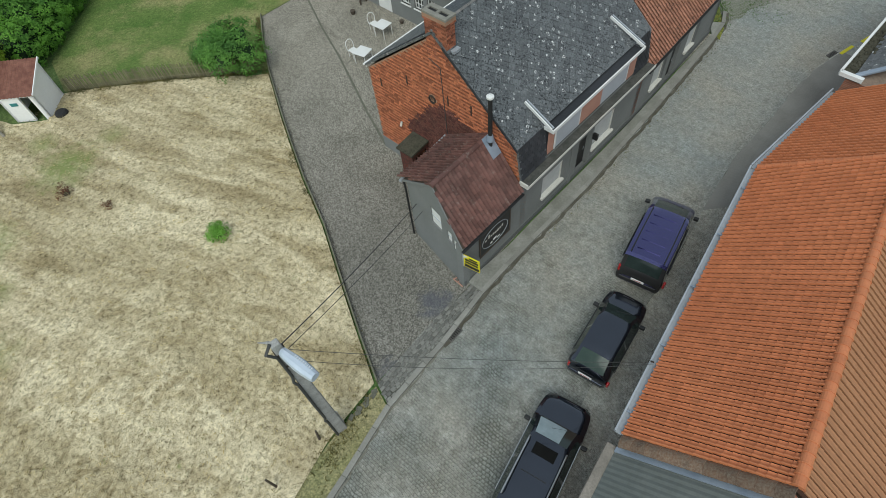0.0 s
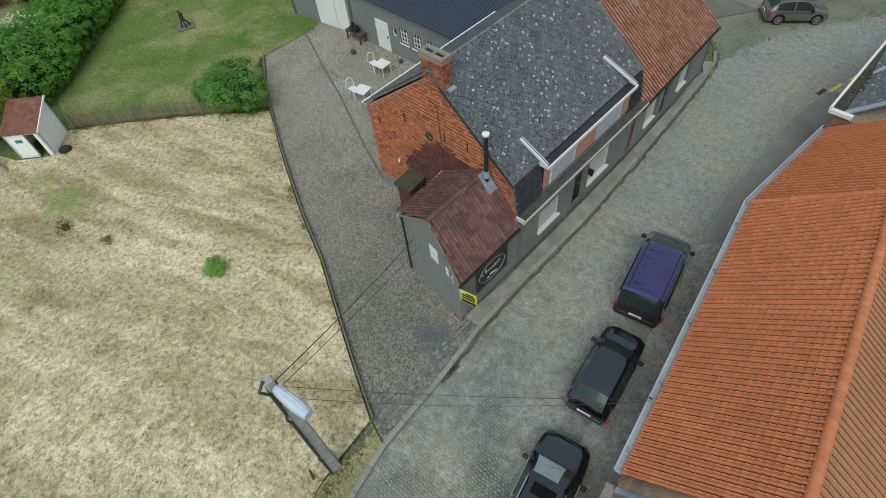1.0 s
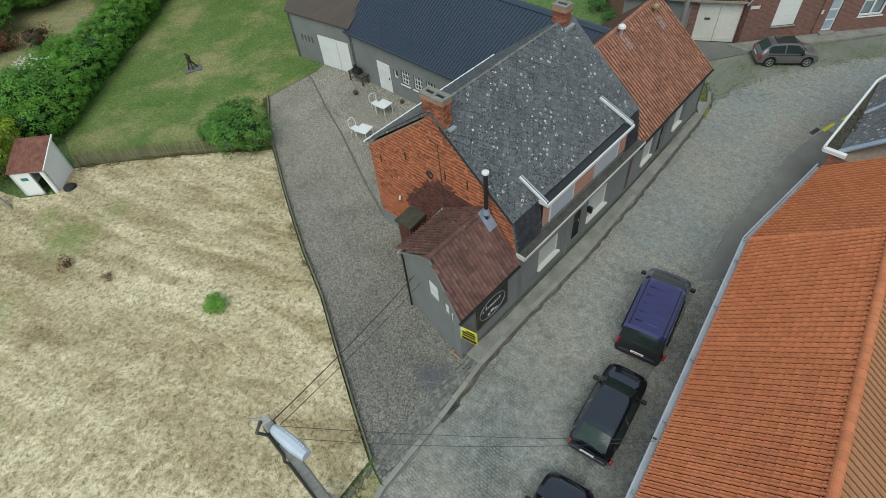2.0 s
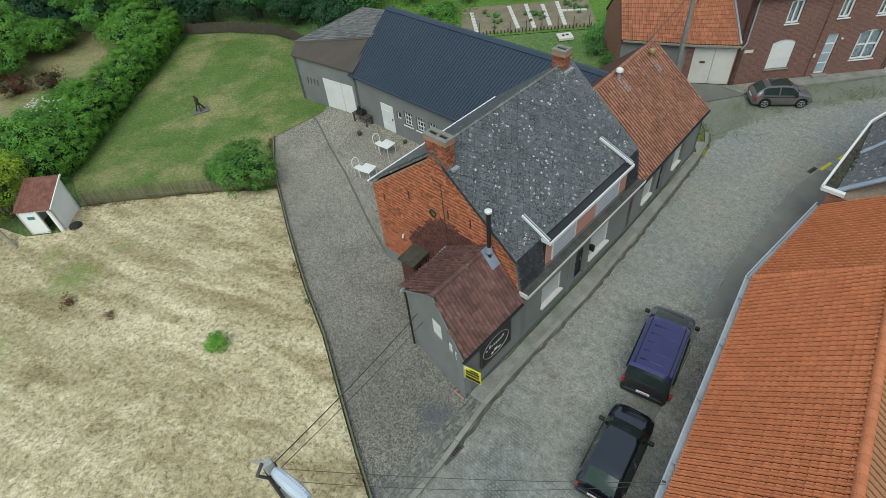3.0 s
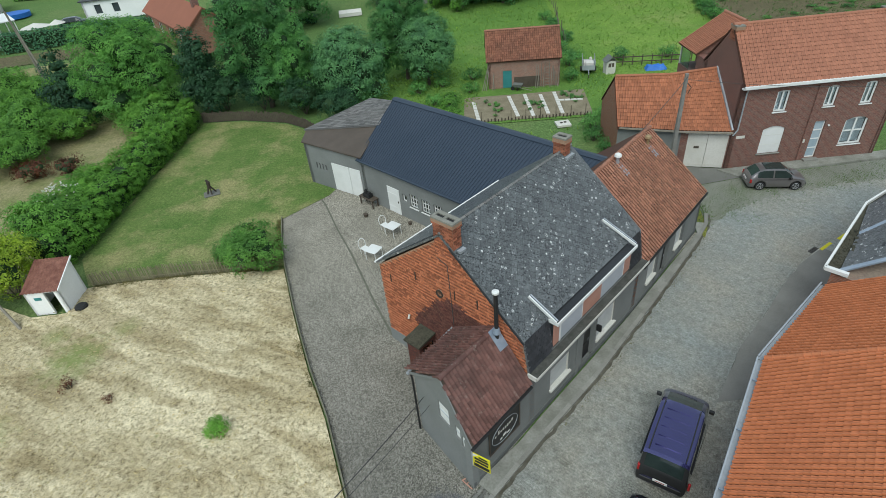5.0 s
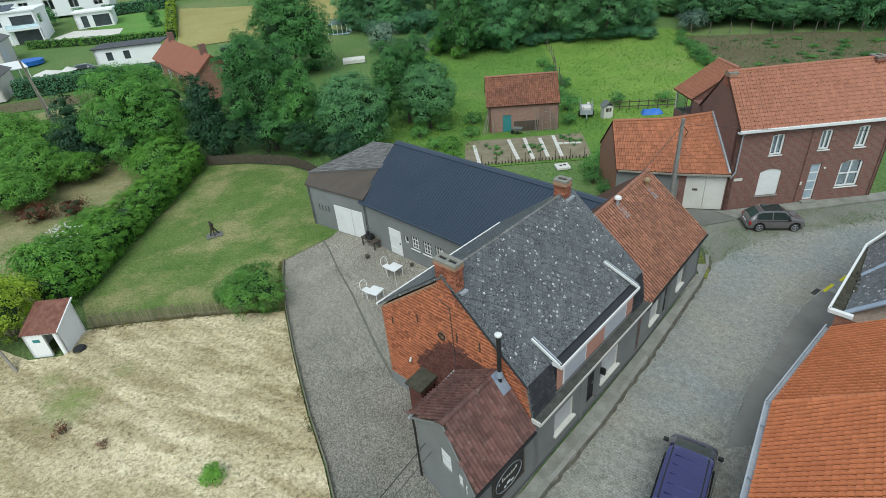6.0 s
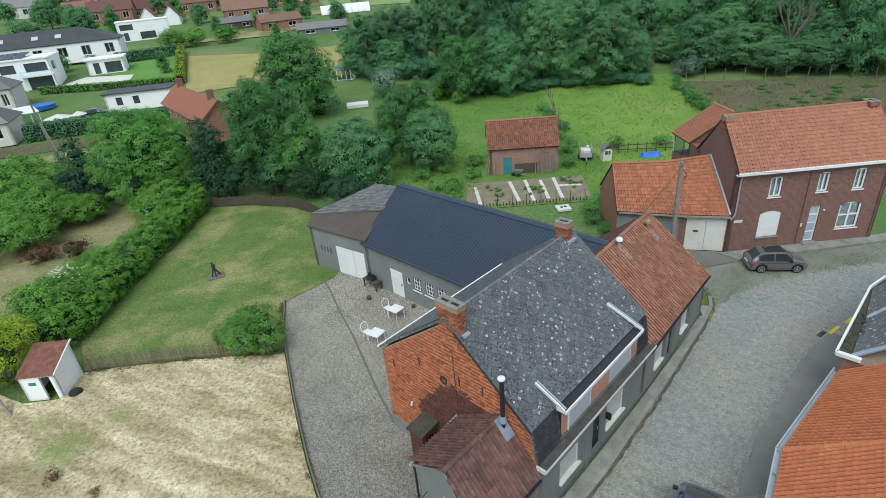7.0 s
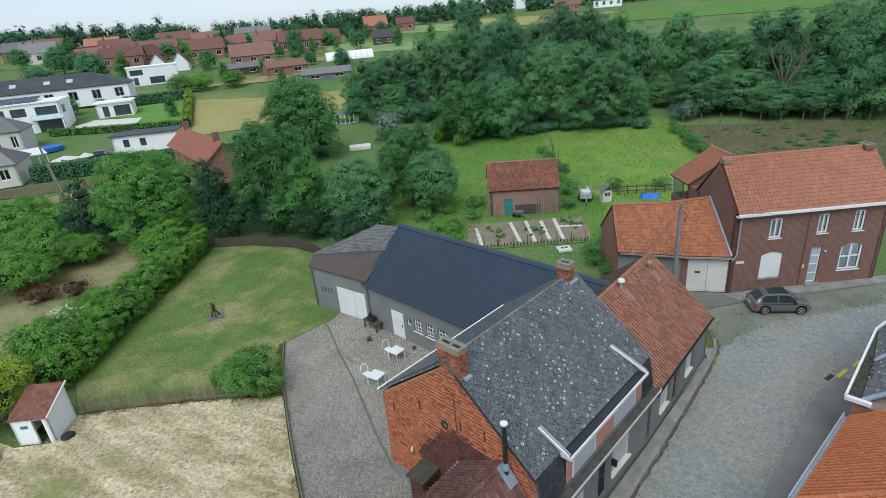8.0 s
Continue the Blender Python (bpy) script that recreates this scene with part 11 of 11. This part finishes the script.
plain("cold_frame", Shape().solid([(-1.7, -0.5, 0), (1.7, -0.5, 0), (1.7, 0.5, 0), (-1.7, 0.5, 0)], [(-1.7, -0.5, 0.5), (1.7, -0.5, 0.5), (1.7, 0.5, 0.8), (-1.7, 0.5, 0.8)]), OFF_WHITE, "long pale cold frame", "cold frame", m=Matrix.Translation((-15.6, 86.8, terrain(-15.6, 86.8))) @ Matrix.Rotation(radians(8), 4, "Z"))
far_house("long_shed", -68, 171.5, 32, 16, 5, 2.3, 3.6, WOOD_DARK, SLATE_FLAT, "long low dark timber shed", 3, 1, 0)
far_house("brick_barn", -53, 164.5, 34, 12, 6, 2.6, 4.4, BRICK_RED, BROWN_TILE, "low brick barn with a brown roof", 2, 1, 0)
far_house("blue_barn", -40, 152.3, 14, 13, 5, 1.8, 3.2, CORRUGATED, SLATE_FLAT, "low barn with a blue-grey sheet roof", 2, 1, 0)
pt = thing("polytunnel", Matrix.Translation((-42, 194, terrain(-36, 196))) @ Matrix.Rotation(radians(14), 4, "Z"), "long white plastic polytunnel", "polytunnel")
for i in range(8):
    s = Shape()
    ring_ = [(2.4 * math.cos(math.pi * k / 10), 2.7 * math.sin(math.pi * k / 10)) for k in range(11)]
    s.solid([(2.0 * i, y, z) for y, z in ring_], [(2.0 * i + 1.9, y, z) for y, z in ring_])
    part("segment", s, WHITE_WALL, pt)
vill = [(-131, 213, 20, 15, 8, 4.2, 7.6, BRICK_RED, RED_DULL), (-150, 228, 15, 13, 8, 4, 7, BRICK_RED, RED_DULL), (-188, 250, 25, 14, 9, 4.6, 9, CREAM, SLATE_FLAT), (-205, 262, 20, 12, 9, 5, 9, BRICK_RED, SLATE_FLAT), (-77, 201, 20, 15, 8, 3, 7, BRICK_RED, BROWN_TILE),
        (-68, 232, 22, 17, 8, 4.5, 8.5, BRICK_RED, RED_DULL), (-58, 252, 18, 11, 7, 3.4, 7.0, BRICK_RED, RED_DULL), (-40, 284, 15, 11, 8, 5, 9.5, BRICK_OLD, TILE_SALMON), (-26, 300, 10, 9, 7, 4, 7, BRICK_RED, RED_DULL), (-20, 352, 5, 13, 8, 3.4, 7, CREAM, SLATE_FLAT), (-31, 238, 8, 9, 7, 3, 6, WOOD_DARK, DARK_TILE),
        (-108, 254, 22, 18, 8, 3.6, 7, BRICK_RED, RED_DULL), (-136, 246, 18, 18, 9, 4, 7.5, BRICK_RED, RED_DULL), (-185, 292, 20, 16, 9, 4, 7.6, BRICK_RED, TILE_SALMON), (-120, 224, 70, 10, 7, 3.4, 7.4, BRICK_RED, RED_DULL), (-104, 228, 24, 14, 8, 4, 8, BRICK_RED, RED_DULL), (-160, 262, 15, 14, 8, 4, 8, CREAM, RED_DULL),
        (-125, 280, 10, 16, 9, 4, 8, BRICK_RED, BROWN_TILE), (-90, 268, 20, 13, 8, 3.6, 7.4, BRICK_RED, RED_DULL), (-84, 250, 20, 13, 8, 3.4, 7, CREAM, RED_DULL), (-152, 300, 15, 18, 9, 4, 8, BRICK_RED, RED_DULL), (-110, 300, 15, 18, 9, 5, 8, CREAM, SLATE_FLAT), (-220, 300, 20, 16, 9, 4, 8, BRICK_RED, RED_DULL), (60, 330, -10, 14, 8, 4, 8, BRICK_RED, BROWN_TILE), (85, 345, -15, 16, 8, 4, 8, WHITE_WALL, DARK_TILE)]
for x, y, a, L_, D_, he, hr, wm, rm in vill:
    far_house("village_house", x, y, a, L_, D_, he, hr, wm, rm, "distant village house with a pitched roof", max(2, int(L_ / 4)), 1, 1)
village_tree = tree("village_tree", spot(-140, 205), 9.0, 9.5, "broad", LEAF_MID, 0.36, 6500, 101, "leafy green tree among the village roofs", group="village trees")
garden_tree = tree("garden_tree", spot(-96, 208), 8.5, 6.0, "tall", LEAF_TREE, 0.34, 5000, 102, "upright green garden tree in the village", group="village trees")
dark_tree = tree("dark_tree", spot(-60, 225), 10.0, 7.5, "broad", LEAF_DARK, 0.36, 5500, 103, "dark green tree beside the village houses", group="village trees")
rv = random.Random(77)
for i in range(80):
    x, y = rv.uniform(-225, -35), 0
    y = 205 + rv.uniform(0, 100) + max(0, -x - 130) * 0.35
    if any(math.hypot(x - q[0] - 6, y - q[1] - 4) < 10 for q in vill):
        continue
    k = rv.uniform(0.45, 0.9)
    copy_thing(rv.choice((village_tree, garden_tree, dark_tree)), spot(x, y, rv.uniform(0, 6.28), (k, k, k * rv.uniform(0.8, 1.1))))
for x, y in ((-97.5, 195.5), (-90.5, 197.5)):
    far_house("gabled_cottage", x, y, 110, 7, 5.5, 2.6, 6.4, WHITE_WALL, RED_DULL, "little white cottage showing its gable", 2, 1, 1)
PASTURE = grass_mat("pale_pasture", (0.19, 0.3, 0.12), (0.24, 0.34, 0.15), (0.29, 0.33, 0.17), 0.55, 0.06)
# fields on the slope
for k, (ring_, mt, lb) in enumerate((([(-46, 222), (-60, 262), (-25, 250), (2, 234), (20, 226), (-6, 208), (-28, 212)], PASTURE, "pale green pasture"), ([(-31, 292), (2, 279), (30, 268), (36, 300), (4, 326), (-34, 342)], PASTURE, "green pasture on the slope"), ([(-4, 293), (45, 268), (90, 300), (20, 345)], CORN, "pale ripening field on the slope"), ([(-58, 200), (-44, 196), (-28, 202), (-40, 215)], GARDEN, "dry vegetable ground"), ([(-76, 150), (-48, 156), (-40, 172), (-62, 168)], GARDEN, "allotment ground"), ([(60, 250), (140, 210), (170, 260), (90, 300)], MEADOW, "green pasture beyond the wood"))):
    plain("far_field", drape(ring_, 0.12, 6.0), mt, lb, "field", kind="structure")
# roadside trees among the houses and the wood on the skyline
for x, y, src, k in ((-120, 190, village_tree, 0.9), (-112, 178, village_tree, 0.85), (-105, 182, garden_tree, 0.9), (-126, 196, village_tree, 0.8), (-82, 190, garden_tree, 0.5), (-83, 196, village_tree, 0.7), (-100, 150, village_tree, 0.55), (-108, 150, village_tree, 0.85), (-117, 158, village_tree, 0.9), (-150, 215, village_tree, 0.8),
                   (-54, 200, garden_tree, 0.8), (-46, 188, village_tree, 0.5), (-33, 170, garden_tree, 0.7), (-30, 160, dark_tree, 0.7), (-52, 252, village_tree, 0.7), (-20, 228, garden_tree, 0.8), (-30, 262, dark_tree, 0.8), (-70, 212, village_tree, 0.5), (-57, 173, garden_tree, 0.55), (-64, 160, garden_tree, 0.6), (-7, 232, garden_tree, 0.8), (-165, 240, village_tree, 0.9), (-175, 232, village_tree, 0.9),
                   (-190, 230, village_tree, 1.0), (-98, 245, garden_tree, 0.9), (-118, 240, village_tree, 0.8), (-45, 268, dark_tree, 0.7), (28, 262, garden_tree, 0.9), (-61, 119, garden_tree, 0.5), (-86, 124, village_tree, 0.42), (-80, 126, village_tree, 0.35), (-45, 150, garden_tree, 0.45), (-70, 145, elder, 1.2), (-66, 148, elder, 1.1), (-58, 150, elder, 1.1)):
    copy_thing(src, spot(x, y, rng.uniform(0, 6.28), (k * rng.uniform(0.9, 1.15), k * rng.uniform(0.9, 1.15), k)))
cyp = tree("cypress_tree", spot(-99, 254), 12, 3.4, "conifer", LEAF_DARK, 0.5, 1500, 81, "slim dark cypress beside a roof")
copy_thing(cyp, spot(-76, 222, 1, (0.8, 0.8, 0.75)))


def far_wood(name, line, h, depth, n, mat, seed, label, gap_=2.6, leaf=0.0):
    rg = random.Random(seed)
    s, inner = Shape(), Shape()
    pts = [Vector(p) for p in line]
    for a, b in zip(pts, pts[1:]):
        ln = (b - a).length
        for _ in range(int(ln / gap_)):
            c = a.lerp(b, rg.random()) + Vector((rg.uniform(-depth, depth), rg.uniform(-depth, depth)))
            hh, ww = h * rg.uniform(0.6, 1.1), h * rg.uniform(0.5, 0.75)
            lob = lobes_of(rg, hh, ww, rg.choice(("broad", "tall")))
            cl = leaf_cloud(rg, lob, n, leaf or h * 0.07)
            z = terrain(c.x, c.y) if c.length < 420 else terrain(c.x * 420 / c.length, c.y * 420 / c.length)
            for src, dest in ((cl, s), (dense_core(lob, 0.45, 6, 4), inner)):
                k = len(dest.v)
                dest.v += [(x + c.x, y + c.y, zz + z - 0.12 * hh) for x, y, zz in src.v]
                dest.f += [tuple(k + i for i in fc) for fc in src.f]

    ob = plain(name, s, mat, label, "woodland", kind="stuff")
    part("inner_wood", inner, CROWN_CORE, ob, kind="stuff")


far_wood("far_wood", [(-330, 320), (-250, 335), (-170, 355)], 15, 7, 1300, LEAF_DARK, 91, "distant dark wood along the skyline", 1.7, 0.6)
far_wood("far_wood", [(-170, 355), (-100, 370), (-60, 380), (0, 385)], 11, 6, 900, LEAF_DARK, 92, "distant low trees along the skyline", 1.8, 0.5)
far_wood("far_wood", [(-85, 290), (-60, 310), (-20, 345), (10, 375)], 13, 8, 1100, LEAF_DARK, 93, "distant wood behind the farm", 2.6, 0.55)
far_wood("far_wood", [(10, 375), (80, 385), (200, 350), (320, 280)], 14, 10, 900, LEAF_DARK, 94, "distant wood on the rise", 2.6, 0.6)
far_wood("far_wood", [(90, 150), (120, 125), (140, 95)], 13, 12, 1800, LEAF_MID, 95, "dark wood beyond the paddock", 3.6, 0.42)
far_wood("far_wood", [(28, 120), (45, 118), (66, 108), (95, 92)], 12, 7, 2600, LEAF_MID, 96, "dark wood beyond the paddock", 2.8, 0.34)
far_wood("far_wood", [(-5, 117), (28, 118)], 10, 4, 2600, LEAF_MID, 97, "dense wood behind the meadow", 3.0, 0.36)
far_wood("far_wood", [(42, 100), (54, 93), (70, 80), (80, 66)], 8, 3, 3000, LEAF_MID, 98, "dense wood edge behind the paddock", 3.4, 0.32)

# ---- single setts of the apron at the driveway ----
SETT = surf("rough_sett", (0.17, 0.168, 0.15), (0.235, 0.232, 0.208), 0.8, 1.0, 18, c=(0.12, 0.115, 0.1), bump=0.5, rand=0.3, coords="object")


def sett_mesh(w_, l_, h_):
    """One stone with a worn, slightly domed head."""
    a, b = (w_ / 2, l_ / 2), (w_ / 2 - 0.018, l_ / 2 - 0.018)
    ring = lambda q, z: [(-q[0], -q[1], z), (q[0], -q[1], z), (q[0], q[1], z), (-q[0], q[1], z)]
    sh = Shape().solid(ring(a, -0.06), ring(a, h_ * 0.5))
    k = len(sh.v)
    sh.f.pop(1)
    sh.v += ring(b, h_)
    sh.f += [(k - 4 + i, k - 4 + (i + 1) % 4, k + (i + 1) % 4, k + i) for i in range(4)] + [(k, k + 1, k + 2, k + 3)]
    return sh.mesh("sett", SETT)


rg = random.Random(64)
big_sett = sett_mesh(0.21, 0.15, 0.035)
APRON_RING = [(-3.8, 7.35), (-3.42, 6.68), (-1.5, 9.04), (0.12, 11.24), (-0.05, 11.65), (-0.9, 10.85), (-2.1, 9.55), (-3.2, 8.15)]
for j in range(-30, 40):
    for i in range(-30, 40):
        u, v = i * 0.235 + 0.118 * (j % 2), j * 0.172
        ca, sa = math.cos(radians(51)), math.sin(radians(51))
        x, y = -1.8 + u * ca - v * sa + rg.uniform(-0.012, 0.012), 9.2 + u * sa + v * ca + rg.uniform(-0.012, 0.012)
        if inside((x, y), APRON_RING):
            ob = new("sett", big_sett)
            ob.parent = apron
            ob.matrix_local = Matrix.Translation((x, y, 0.03 + rg.uniform(-0.008, 0.006))) @ Matrix.Rotation(radians(51) + rg.gauss(0, 0.11), 4, "Z") @ Matrix.Rotation(rg.gauss(0, 0.05), 4, "X") @ Matrix.Diagonal((rg.uniform(0.82, 1.04), rg.uniform(0.82, 1.04), 1, 1))
